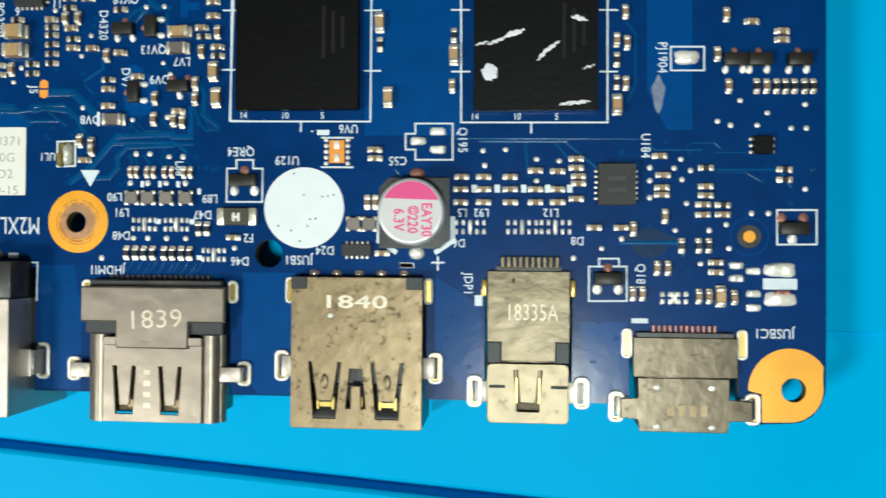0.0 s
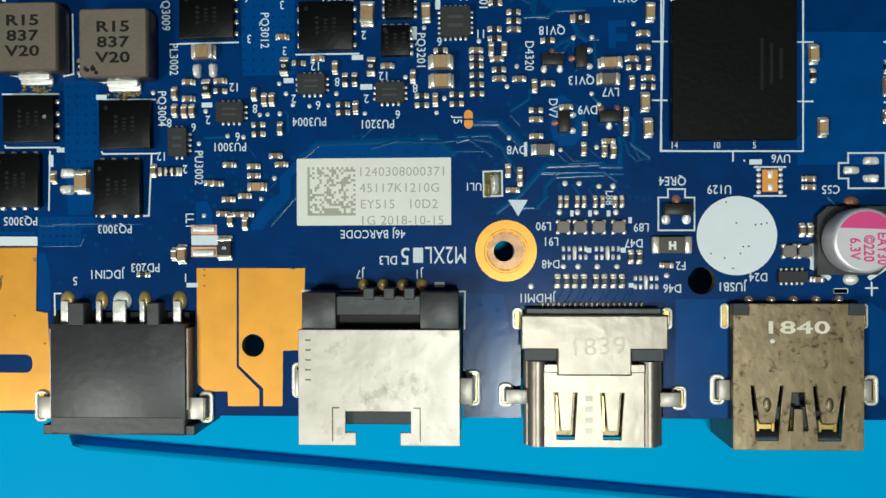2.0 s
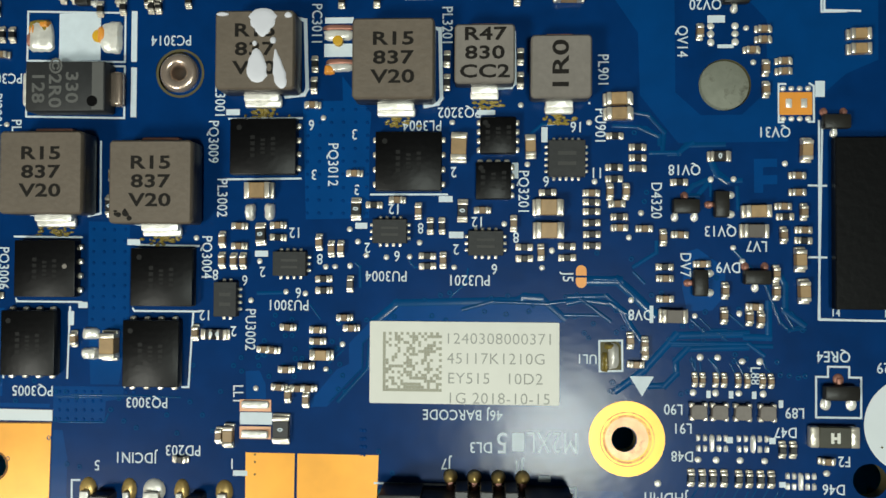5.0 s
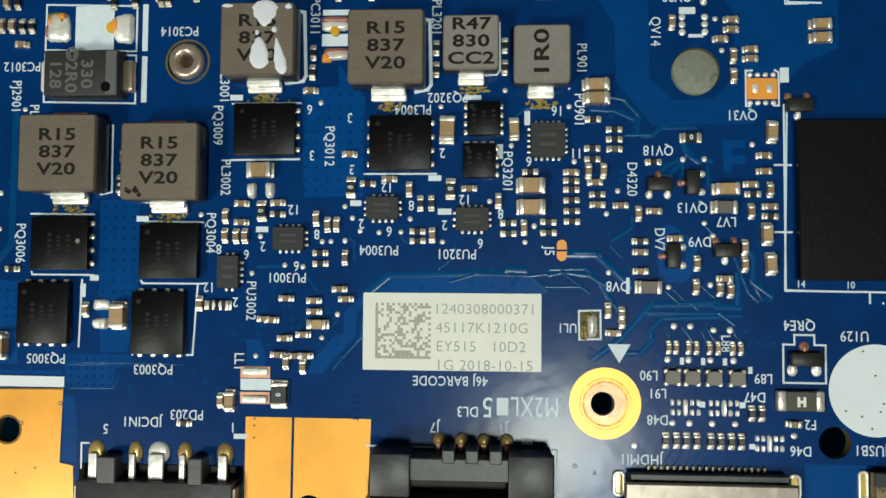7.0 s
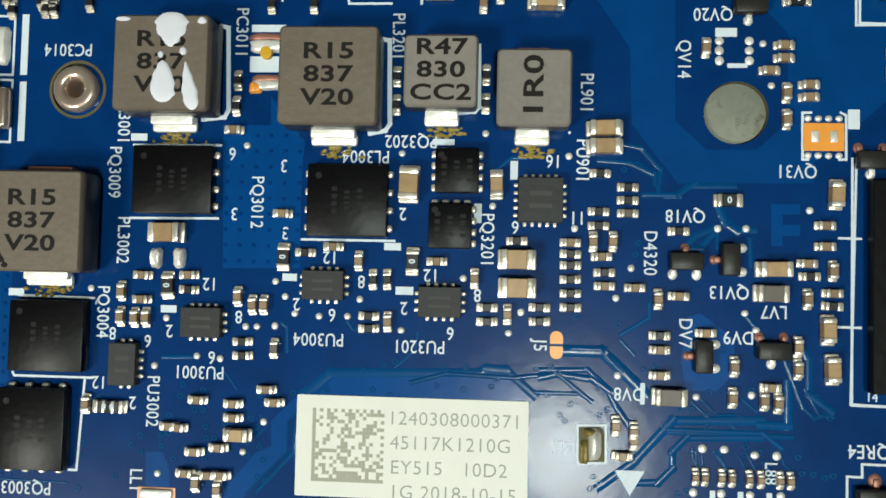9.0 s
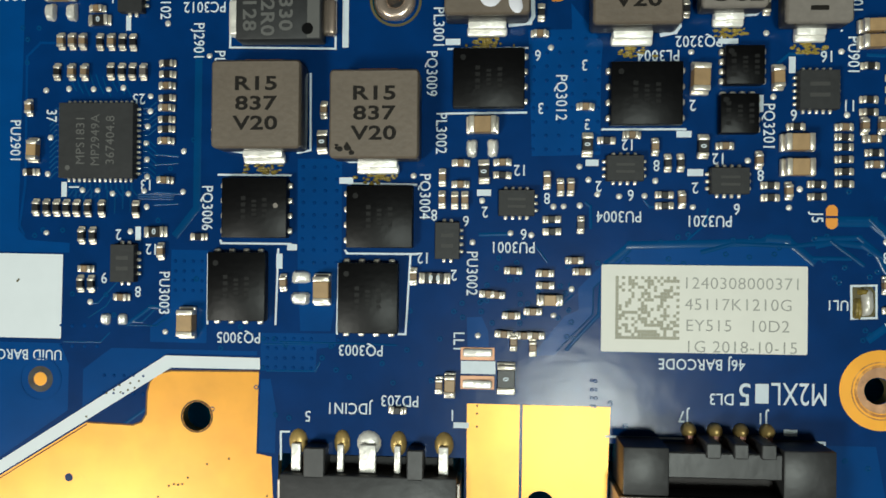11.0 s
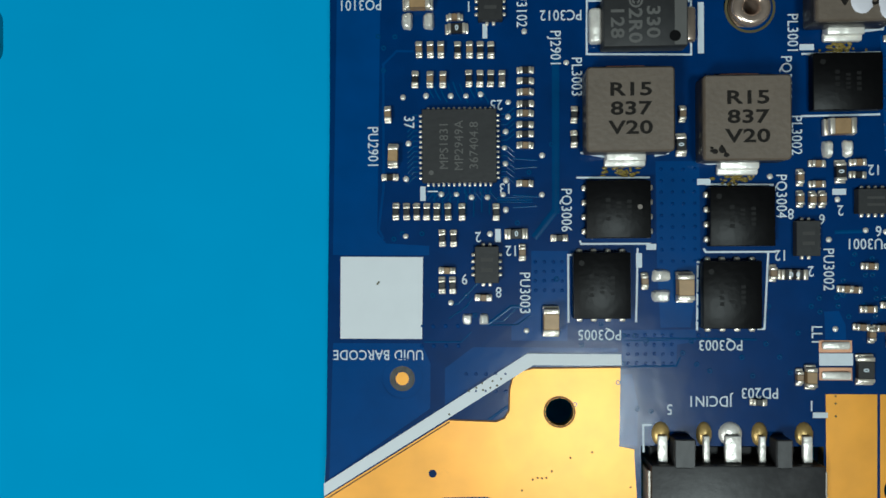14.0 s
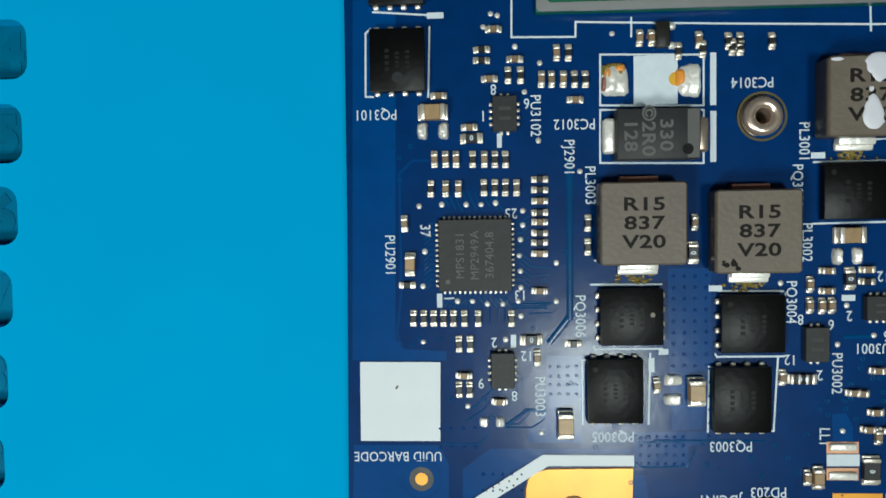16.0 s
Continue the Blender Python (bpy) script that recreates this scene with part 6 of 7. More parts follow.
ref("3", -25.71, 21.44, 180)
ref("12", -34.76, 9.7, 180)
ref("8", -33.94, 13.08, 180)
ref("6", -31.45, 12.61, 180)
ref("2", -32.35, 8.39, 180)
ref("2", -14.12, 21.64, 180)
ref("PU2901", -68.18, 18.83, -90)
ref("37", -65.16, 20.89, -90)
ref("25", -57.87, 22.27, 180)
ref("13", -57.15, 15.36, 180)
ref("1", -63.11, 15.11, 90)
ref("PJ2901", -53, 26.84, -90)
ref("PC3012", -52.51, 29.62, 180)
ref("PL3003", -51.27, 24.48, -90)
ref("PQ3006", -52.17, 13.49, -90)
ref("PU3003", -55.62, 6.65, -90)
ref("9", -60.57, 7.85, 180)
ref("8", -57.75, 6.76, 180)
ref("12", -56.65, 10.19, 180)
ref("2", -59.42, 11.34, 180)
ref("PQ3005", -49.47, 3.22, 180)
ref("UUID BARCODE", -67.78, 1.56, 180, 0.84)
ref("PQ3003", -39.64, 2.37, 180)
ref("JDCIN1", -40.52, -2.22, 180, 0.9)
ref("PD203", -36.51, -1.55, 180, 0.9)
ref("5", -43.81, -2.9, 180)
ref("1", -32.36, -2.58, 180)
ref("PL3001", -33.75, 27.77, -90)
ref("PQ3101", -69.15, 30.74, 180)
ref("PU3102", -55.77, 30.37, -90)
ref("6", -56.47, 31.41, 180)
ref("1", -60.11, 30.46, 180)
ref("8", -59.23, 32.65, 180)
ref("46J BARCODE", -13.29, 1.75, 180, 0.86)
write("M2XL", 1.75, SILK, board, -5.98, -0.31, 0.022, 180, 0.0, 0.67)
ref("5", -10.06, -0.41, 180, 1.75)
ref("DL3", -11.76, -0.86, 180, 0.9)
ref("J7", -14.61, -2.26, 180, 0.9)
ref("J1", -8.71, -2.27, 180, 0.9)
ref("L90", 3.72, 2.47, 180, 0.85)
ref("L91", 4.44, 0.95, 180, 0.85)
ref("D48", 4.43, -1.29, 180, 0.85)
ref("L89", 13.3, 2.31, 180, 0.85)
ref("D47", 12.58, 0.75, 180, 0.85)
ref("D46", 16.32, -3.71, 180, 0.85)
ref("F2", 17.15, -1.48, 180, 0.85)
ref("U129", 20.87, 5.99, 180)
ref("UV6", 26.8, 8.98, 180, 0.85)
ref("C55", 31.56, 5.92, 180, 0.85)
ref("JUSB1", 22.07, -3.55, 180, 0.9)
ref("D24", 24.63, -2.61, 180, 0.85)
ref("JHDMI1", 3.03, -4.65, 180, 0.9)
ref("QRE4", 16.33, 6.85, 180, 0.9)
ref("UL1", -3.21, 6.43, 180, 0.8)
ref("L88", 10.16, 5.22, -90, 0.8)
ref("JDP1", 38.3, -5.72, -90, 0.85)
ref("Q181", 54.19, -4.88, -90, 0.85)
ref("U184", 54.59, 7.22, -90, 0.85)
ref("PJ1904", 56.09, 15.37, -90, 0.85)
ref("JUSBC1", 66.16, -9.9, 180, 0.9)
ref("Q195", 37.67, 7.83, -90, 0.85)
ref("L5", 37.72, 1.02, 180, 0.8)
ref("L92", 39.52, 1.02, 180, 0.8)
ref("L12", 45.99, 1.04, 180, 0.8)
ref("D6", 37.42, -1.85, 180, 0.8)
ref("D8", 48.45, -1.58, 180, 0.8)

# ---- loose label on the board ----
label = thing("barcode_label", -13.19, 5.95, 0.02, label="white paper label with faded print and a square code", category="label")
slab(label, "paper", [rounded(-7.75, -3.36, 7.75, 3.36, 0.12)], 0.0, 0.06, PAPER)
for k, row in enumerate(("1240308000371", "45117K1210G", "EY515   10D2", "1G 2018-10-15")):
    ob = write(row, 0.92, PRINT, label, 0, 1.95 - k * 1.62, 0.062, 0, -0.01, 1.02)
    ob.location.x = (-1.25 * MM) + max(v.co.x for v in ob.data.vertices)
marks = random.Random(3)
b = bmesh.new()
for i in range(20):
    for j in range(20):
        solid = j == 0 or i == 0
        dotted = (j == 19 and i % 2 == 0) or (i == 19 and j % 2 == 0)
        if solid or dotted or (i < 19 and j < 19 and marks.random() < 0.46):
            box(b, -6.55 + i * 0.243, -2.25 + j * 0.243, 0.056, 0.235, 0.235, 0.014)
tagged(part("code_square", b, CODE, label), kind="stuff")

# ---- holes with metal in them ----
standoff = thing("screw_standoff", -37.14, 29.91, label="round metal screw standoff set in the board", category="standoff")
part("collar", plate("collar", [ring(0, 0, 1.62, 44), ring(0, 0, 0.62, 32)], -2.6, 0.6, STANDOFF, 0.42, 4), STANDOFF, standoff, "bright rounded collar")
slab(standoff, "skirt", [ring(0, 0, 1.74, 40), ring(0, 0, 1.4, 36)], -2.6, -0.1, DARKWORNSHADE)
b = bmesh.new()
cyl(b, 0, 0, -2.6, 0.9, 0.5)
part("bottom", b, DARK, standoff)
line(*ring(-37.14, 29.91, 1.95, 36), ring(-37.14, 29.91, 1.95, 36)[0], w=0.2, mat=EDGE, name="hole_rim")
nut = thing("pressed_nut", 7.85, 28.7, -0.5, label="dull grey metal plug filling a round hole", category="plug")
b = bmesh.new()
cyl(b, 0, 0, -0.6, 2.06, 0.75, 48, bevel=0.08)
part("plug", b, GREYPLUG, nut)

# ---- small chips, row by row ----
chip("r", -25.68, 30.58, 90)
chip("r", -25.74, 28.82, 90)
chip("r", -14.71, 30.92, 90)
chip("r", -14.7, 28.99, 90)
chip("r", -8.68, 31.07, 90)
chip("r", -8.68, 29.12, 90)
chip("r", -16, 17.14, 90)
chip("r", -15.04, 17.16, 90)
chip("c", -25.84, 27.15, 0)
chip("c", -22.29, 21.47, 0)
chip("c", -18.74, 19.28, 0)
chip("c", -31.88, 17.09, 0)
chip("c", -28.64, 17.16, 0)
chip("c", -31.89, 15.43, 0)
chip("c", -27.74, 8.74, 0)
chip("c", -25.28, 8.56, 0)
chip("c", -25.25, 7.62, 0)
chip("c", -23.03, 9.58, 0)
chip("c", -22.46, 8.73, 0)
chip("c", -29.04, 6.84, 0)
chip("c", -27.85, 5.26, 0)
chip("c", -26.19, 5.59, 0)
chip("c", -28.42, 3.81, 0)
chip("c", -25.97, 3.75, 0)
chip("c", -11.73, 18.44, 0)
chip("c", -2.9, 19.87, 0)
chip("c", -0.85, 18.98, 0)
chip("c", -0.64, 17.05, 0)
chip("c", 1.34, 16.98, 0)
chip("c", 4.18, 16.5, 0)
chip("c", 2.99, 12.97, 0)
chip("c", 3.01, 11.32, 0)
chip("c", 5.94, 14.15, 0)
chip("c", 10.08, 10.74, 0)
chip("c", 12.35, 18.81, 0)
chip("c", 13.95, 16.92, 0)
chip("c", 10.82, 33.13, 0)
chip("c", 10.82, 32.27, 0)
chip("c", 9.89, 31.44, 0)
chip("c", 12.42, 30.52, 0)
chip("c", 12.42, 29.7, 0)
chip("c", 13.48, 21.29, 0)
chip("c", 13.49, 19.94, 0)
chip("c", 0.68, 6.02, 0)
chip("c", -33.3, 15.97, 90)
chip("c", -33.31, 14.24, 90)
chip("c", -32.32, 14.19, 90)
chip("c", -31.53, 14.21, 90)
chip("c", -25.18, 15.78, 90)
chip("c", -24.15, 15.24, 90)
chip("c", -23.37, 15.26, 90)
chip("c", -27.66, 3.2, 90)
chip("c", -26.17, 2.81, 90)
chip("c", -16.98, 18.37, 90)
chip("c", -14.93, 14.34, 90)
chip("c", -9.19, 17.37, 90)
chip("c", -6.97, 15.03, 90)
chip("c", 2.84, 16.28, 90)
chip("c", 13.95, 18.37, 90)
chip("c", 12.36, 16.51, 90)
chip("c", 7.75, 12.02, 90)
chip("c", 7.66, 10.01, 90)
chip("c", 11.77, 13.41, 90)
chip("c", 11.78, 11.96, 90)
chip("c", 9.66, 9.9, 90)
chip("c", 10.55, 9.75, 90)
chip("c", 0.22, 7.94, 90)
chip("c", 1.39, 7.07, 90)
chip("c", -1.42, 19.97, 90)
chip("c", -0.13, 20, 90)
chip("c", -35.49, 8.22, 90)
chip("c", 5.77, 32.96, 90)
chip("c", 10.98, 29.99, 90)
chip("c", 10.99, 28.24, 90)
chip("r", -28.64, 16.16, 0)
chip("r", -24.8, 12.74, 0)
chip("r", -24.77, 11.8, 0)
chip("r", -20.66, 18.86, 0)
chip("r", -16.23, 14.68, 0)
chip("r", -16.21, 13.85, 0)
chip("r", -8.32, 15.44, 0)
chip("r", -8.3, 14.51, 0)
chip("r", -4.86, 15.53, 0)
chip("r", -4.84, 14.6, 0)
chip("r", -2.88, 19.12, 0)
chip("r", -2.87, 18.37, 0)
chip("r", -2.86, 17.44, 0)
chip("r", -2.84, 16.51, 0)
chip("r", -2.83, 15.58, 0)
chip("r", -6.43, 19.91, 0)
chip("r", -1.01, 24.51, 0)
chip("r", 0.81, 23.6, 0)
chip("r", 0.82, 22.74, 0)
chip("r", -1.08, 21.96, 0)
chip("r", -1.07, 21.02, 0)
chip("r", 4.14, 20.75, 0)
chip("r", -0.65, 17.94, 0)
chip("r", 12.53, 17.98, 0)
chip("r", 13.96, 16.08, 0)
chip("r", 2.98, 13.89, 0)
chip("o", 0.83, 21.88, 0)
chip("o", -22.58, 12.35, 90)
chip("d", -30.07, 16.43, 90)
chip("d", -22.12, 18.53, 90)
chip("d", -13.36, 18.41, 90)
chip("d", -33.58, 8.09, 0)
chip("d", 7.31, 22.84, 0)
chip("b", -30.21, 20.02, 0)
chip("b", -6.41, 18.67, 0)
chip("b", -6.37, 16.8, 0)
chip("w", -0.79, 27.48, 0)
chip("w", -0.77, 26.28, 0)
chip("w", 10.22, 18.4, 0)
chip("b", -13.68, 23.57, 90)
chip("m", -7.85, 23.65, 90)
chip("m", 14.12, 23.32, 90)
chip("m", 13.61, 14.55, 90)
chip("m", 13.9, 12.02, 90)
chip("m", -24.9, 6.5, 0)
chip("f", 10.05, 16.82, 0)
chip("f", 3.64, 9.95, 0)
chip("c", -64.24, 26.87, 90)
chip("c", -63.31, 26.86, 90)
chip("c", -62.43, 26.84, 90)
chip("c", -60.06, 26.8, 90)
chip("c", -63.34, 24.39, 90)
chip("c", -62.27, 24.37, 90)
chip("c", -66.86, 21.51, 90)
chip("c", -55.8, 10, 90)
chip("c", -42.71, 21.27, 90)
chip("c", -45.83, 7.6, 90)
chip("r", -61.04, 26.81, 90)
chip("r", -59.18, 26.78, 90)
chip("r", -58.3, 26.76, 90)
chip("r", -64.59, 24.41, 90)
chip("r", -60.13, 24.43, 90)
chip("r", -59.21, 24.41, 90)
chip("r", -58.33, 24.4, 90)
chip("r", -66.24, 13.45, 90)
chip("r", -65.35, 13.44, 90)
chip("r", -64.51, 13.43, 90)
chip("r", -63.68, 13.42, 90)
chip("r", -62.84, 13.41, 90)
chip("r", -61.91, 13.4, 90)
chip("r", -60.75, 13.39, 90)
chip("r", -57.93, 13.35, 90)
chip("r", -62.4, 11.22, 90)
chip("r", -61.47, 11.21, 90)
chip("r", -51.49, 21.32, 90)
chip("r", -51.51, 19.33, 90)
chip("r", -62.44, 7.32, 90)
chip("r", -61.56, 7.32, 90)
chip("o", -57.4, 24.38, 90)
chip("r", -55.46, 25.04, 0)
chip("r", -55.46, 24.16, 0)
chip("r", -55.48, 22.26, 0)
chip("r", -55.5, 20.55, 0)
chip("r", -55.51, 19.76, 0)
chip("r", -66.72, 16.29, 0)
chip("r", -52.75, 11.17, 0)
chip("c", -55.47, 23.23, 0)
chip("c", -55.49, 21.47, 0)
chip("c", -55.52, 18.83, 0)
chip("c", -55.55, 15.68, 0)
chip("c", -61.29, 29.47, 0)
chip("c", -62.01, 8.53, 0)
chip("c", -59.02, 6.28, 0)
chip("c", -29.65, 6.91, 0)
chip("d", -61.11, 28.54, 0)
chip("d", -56.29, 11.53, 0)
chip("d", -34.13, 8.09, 0)
chip("d", -42.83, 18.74, 90)
chip("m", -66.43, 18.06, 90)
chip("b", -53.51, 4.34, 90)
chip("b", -42.65, 7.11, 90)
chip("r", -60.18, 35.88, 0)
chip("r", -60.2, 34.99, 0)
chip("c", -57.43, 35.02, 0)
chip("c", -59.56, 33.44, 0)
chip("c", -52.47, 31.56, 0)
chip("c", -63.82, 32.14, 0)
chip("c", -59.18, 37.52, 0)
chip("r", -58.01, 33.73, 90)
chip("r", -56.98, 33.71, 90)
chip("r", -53, 35.47, 90)
chip("r", -52.51, 33.28, 90)
chip("r", -51.62, 33.26, 90)
chip("r", -39.94, 36.11, 90)
chip("r", -39.03, 36.08, 90)
chip("r", -36.44, 36.02, 90)
chip("c", -53.98, 35.49, 90)
chip("c", -55.25, 33.34, 90)
chip("c", -54.41, 33.32, 90)
chip("c", -53.44, 33.3, 90)
chip("c", -47.17, 36.52, 90)
chip("c", -46.2, 36.5, 90)
chip("c", -42.36, 36.26, 90)
chip("b", -64.31, 30.74, 0)
chip("c", -33.42, -0.25, 90)
chip("m", -32.57, -0.24, 90)
chip("e", -28.21, 0.37, 90)
chip("r", -36.67, -2.31, 0)
chip("c", -26.85, 3.73, 0)
chip("c", 1.37, 7.6, 90)
chip("s", 5.36, 4.85, 90)
chip("s", 5.97, 4.84, 90)
chip("s", 7.02, 4.84, 90)
chip("s", 7.68, 4.83, 90)
chip("s", 8.78, 4.83, 90)
chip("s", 9.5, 4.82, 90)
chip("s", 10.71, 4.81, 90)
chip("s", 11.37, 4.81, 90)
chip("c", 15.7, -1.47, 0)
chip("c", 30.18, -2.88, 0)
chip("r", 12.24, -0.63, 90)
chip("r", 13.07, -0.63, 90)
chip("r", 5.06, -3.01, 90)
chip("r", 5.95, -3.01, 90)
chip("r", 6.78, -3.01, 90)
chip("r", 7.66, -3.01, 90)
chip("r", 8.82, -3.02, 90)
chip("r", 9.65, -3.02, 90)
chip("r", 10.53, -3.02, 90)
chip("r", 11.36, -3.02, 90)
chip("c", 29.39, 6.92, 0)
chip("c", 29.4, 6.11, 0)
chip("c", 37.65, 4.34, 0)
chip("c", 39.72, 4.34, 0)
chip("c", 42.19, 4.33, 0)
chip("c", 44.54, 4.91, 0)
chip("c", 46.57, 4.85, 0)
chip("c", 37.56, 3.17, 0)
chip("c", 39.72, 3.17, 0)
chip("c", 42.2, 3.17, 0)
chip("c", 44.55, 3.17, 0)
chip("c", 46.58, 3.17, 0)
chip("c", 37.57, 1.95, 0)
chip("c", 39.73, 1.96, 0)
chip("c", 42.21, 1.96, 0)
chip("c", 44.56, 1.96, 0)
chip("c", 46.59, 1.97, 0)
chip("c", 49.96, -0.38, 0)
chip("c", 48.28, 6, 0)
chip("c", 48.28, 5.16, 0)
chip("c", 48.49, 4.38, 0)
chip("c", 48.5, 3.7, 0)
chip("c", 48.3, 2.28, 0)
chip("c", 52.43, -0.37, 0)
chip("c", 55.87, 6.24, 0)
chip("c", 56.08, 3.33, 0)
chip("c", 56.08, 2.66, 0)
chip("c", 56.18, 4.47, 0)
chip("c", 60.02, 3.43, 0)
chip("c", 60.03, 2.61, 0)
chip("c", 59.78, 1.78, 0)
chip("c", 59.78, 0.85, 0)
chip("c", 61.54, 0.86, 0)
chip("c", 60.95, -3.52, 0)
chip("c", 60.96, -4.4, 0)
chip("c", 64.04, 18.48, 0)
chip("c", 66.73, 17.56, 0)
chip("c", 66.73, 16.78, 0)
chip("c", 28.73, 1.94, 90)
chip("c", 29.49, 1.94, 90)
chip("c", 53.5, -0.47, 90)
chip("c", 56.35, 0.69, 90)
chip("c", 55.66, -4.08, 90)
chip("c", 56.62, -4.07, 90)
chip("c", 53.48, -6.44, 90)
chip("c", 54.34, -6.43, 90)
chip("c", 59.41, -6.63, 90)
chip("c", 60.31, -6.62, 90)
chip("c", 62.56, -6.69, 90)
chip("c", 52.69, 19.62, 90)
chip("c", 51.93, 17.02, 90)
chip("c", 52.86, 16.74, 90)
chip("c", 52.77, 12.98, 90)
chip("c", 61.78, 19.19, 90)
chip("c", 60.99, 15.58, 90)
chip("c", 62, 12.62, 90)
chip("c", 65.35, 12.58, 90)
chip("c", 36.69, 12.9, 90)
chip("r", 60.02, 5.14, 0)
chip("r", 61.54, 1.73, 0)
chip("r", 67.01, 4.97, 0)
chip("r", 67.01, 4.05, 0)
chip("r", 57.88, -2, 90)
chip("r", 59.39, -1.99, 90)
chip("r", 60.29, -1.98, 90)
chip("r", 51.94, 15.19, 90)
chip("r", 51.95, 13.09, 90)
chip("r", 64.5, 12.59, 90)
chip("r", 66.25, 12.57, 90)
chip("r", 67.04, 12.56, 90)
chip("r", 67.83, 12.55, 90)
chip("r", 68.72, 12.54, 90)
chip("r", 69.46, 12.54, 90)
chip("r", 29.79, 16.94, 90)
chip("r", 36.81, 17.69, 90)
chip("m", 61.31, -6.6, 90)
chip("m", 51.96, 11, 90)
chip("m", 29.77, 18.99, 90)
chip("m", 30.64, 11.89, 90)
chip("m", 36.83, 15.82, 90)
chip("r", -44, 35.38, 90)
chip("r", -42.03, 35.51, 90)
chip("r", -39.63, 35.61, 90)
chip("r", -38.98, 35.61, 90)
chip("r", -23.49, 35.9, 90)
chip("r", -20.54, 35.92, 90)
chip("m", -11.95, 37.81, 0)
chip("m", -11.93, 36.58, 0)
chip("m", 18.31, 32.63, 0)
chip("m", 18.32, 31.43, 0)
chip("c", -9, 37.82, 90)
chip("c", -8.96, 35.93, 90)
chip("c", -7.83, 36.59, 90)
chip("c", -7.66, 38.03, 90)
chip("b", -4.8, 37.42, 0)
chip("b", -4.77, 36.11, 0)
chip("d", 11.63, 36.19, 0)

# ---- solder pads ----
pad(-24.96, 26.12, 0.24)
pad(-8.64, 27.12, 0.24)
pad(-24.66, 13.76, 0.24)
pad(-23.88, 13.78, 0.24)
pad(-22.64, 13.85, 0.24)
pad(-27.97, 11.67, 0.24)
pad(-26.35, 11.53, 0.24)
pad(-30.91, 10.93, 0.24)
pad(-30.2, 14.19, 0.24)
pad(-23.21, 7.37, 0.24)
pad(-24.58, 5.31, 0.24)
pad(-30.43, 3.65, 0.24)
pad(-21.3, 14.72, 0.24)
pad(-22.69, 16.87, 0.24)
pad(-22, 15.85, 0.24)
pad(-19.63, 14.58, 0.24)
pad(-17.7, 14.63, 0.24)
pad(-16.89, 15.79, 0.24)
pad(-14.04, 13.78, 0.24)
pad(-6.07, 15.19, 0.24)
pad(-9.95, 17.35, 0.24)
pad(-6.86, 13.78, 0.24)
pad(-8.08, 22.24, 0.24)
pad(-14.26, 25.71, 0.24)
pad(-3.07, 25.66, 0.24)
pad(-2.62, 20.83, 0.24)
pad(10.08, 30.51, 0.24)
pad(9.52, 33.3, 0.24)
pad(12.57, 22.29, 0.24)
pad(6.69, 21, 0.24)
pad(8.51, 21.03, 0.24)
pad(5.41, 9.97, 0.24)
pad(0.33, 11.2, 0.24)
pad(8.47, 15.49, 0.24)
pad(9.2, 14.41, 0.24)
pad(8.94, 10.19, 0.24)
pad(1.12, 18.28, 0.24)
pad(0.15, 16.28, 0.24)
pad(-35.59, 16.11, 0.24)
pad(6.7, 33.48, 0.3)
pad(6.7, 32.83, 0.3)
pad(6.71, 32.15, 0.3)
pad(8.64, 33.48, 0.3)
pad(8.64, 32.84, 0.3)
pad(8.65, 32.16, 0.3)
pad(-65.61, 22.96, 0.24)
pad(-63.69, 23.06, 0.24)
pad(-61.63, 23.03, 0.24)
pad(-60.37, 23.01, 0.24)
pad(-59.16, 23.13, 0.24)
pad(-54.11, 18.02, 0.24)
pad(-54.14, 14.77, 0.24)
pad(-56.89, 22.44, 0.24)
pad(-56.9, 21.23, 0.24)
pad(-57.1, 20.02, 0.24)
pad(-57.21, 18.67, 0.24)
pad(-57.13, 17.36, 0.24)
pad(-65.44, 11.4, 0.24)
pad(-65.18, 19.11, 0.24)
pad(-65.39, 16.17, 0.24)
pad(-62.46, 14.87, 0.24)
pad(-61.2, 14.85, 0.24)
pad(-59.95, 14.6, 0.24)
pad(-58.64, 14.59, 0.24)
pad(-57.34, 14.81, 0.24)
pad(-57.1, 15.97, 0.24)
pad(-57.12, 13.55, 0.24)
pad(-58.44, 11.56, 0.24)
pad(-61.71, 5.86, 0.24)
pad(-55.53, 28.29, 0.24)
pad(-52.09, 25.66, 0.24)
pad(-55.47, 3.54, 0.24)
pad(-57.4, 36.11, 0.24)
pad(-55.35, 34.71, 0.24)
pad(-56.65, 32.35, 0.24)
pad(-49.37, 36.97, 0.24)
pad(-59.39, 38.86, 0.24)
pad(-58.83, 38.7, 0.24)
pad(-60.02, 37.8, 0.24)
pad(5.84, 6.65, 0.28)
pad(7.23, 6.64, 0.28)
pad(9.17, 6.35, 0.28)
pad(10.55, 6.34, 0.28)
pad(5.28, 3.8, 0.28)
pad(7.06, 3.79, 0.28)
pad(8.89, 3.78, 0.28)
pad(10.82, 3.77, 0.28)
pad(5.66, -1.57, 0.28)
pad(7.1, -1.57, 0.28)
pad(8.99, -1.58, 0.28)
pad(10.92, -1.58, 0.28)
pad(2.47, -3.53, 0.28)
pad(15.77, -2.48, 0.28)
pad(55.01, 5.19, 0.26)
pad(55.02, 3.99, 0.26)
pad(55.02, 2.42, 0.26)
pad(52.48, -1.4, 0.26)
pad(64.14, 0.99, 0.26)
pad(65.63, 0.99, 0.26)
pad(63.1, 11.33, 0.26)
pad(65.51, 10.17, 0.26)
pad(61.09, 9.43, 0.26)
pad(62.25, 9.06, 0.26)
pad(64.61, 9.04, 0.26)
pad(67.61, 8.76, 0.26)
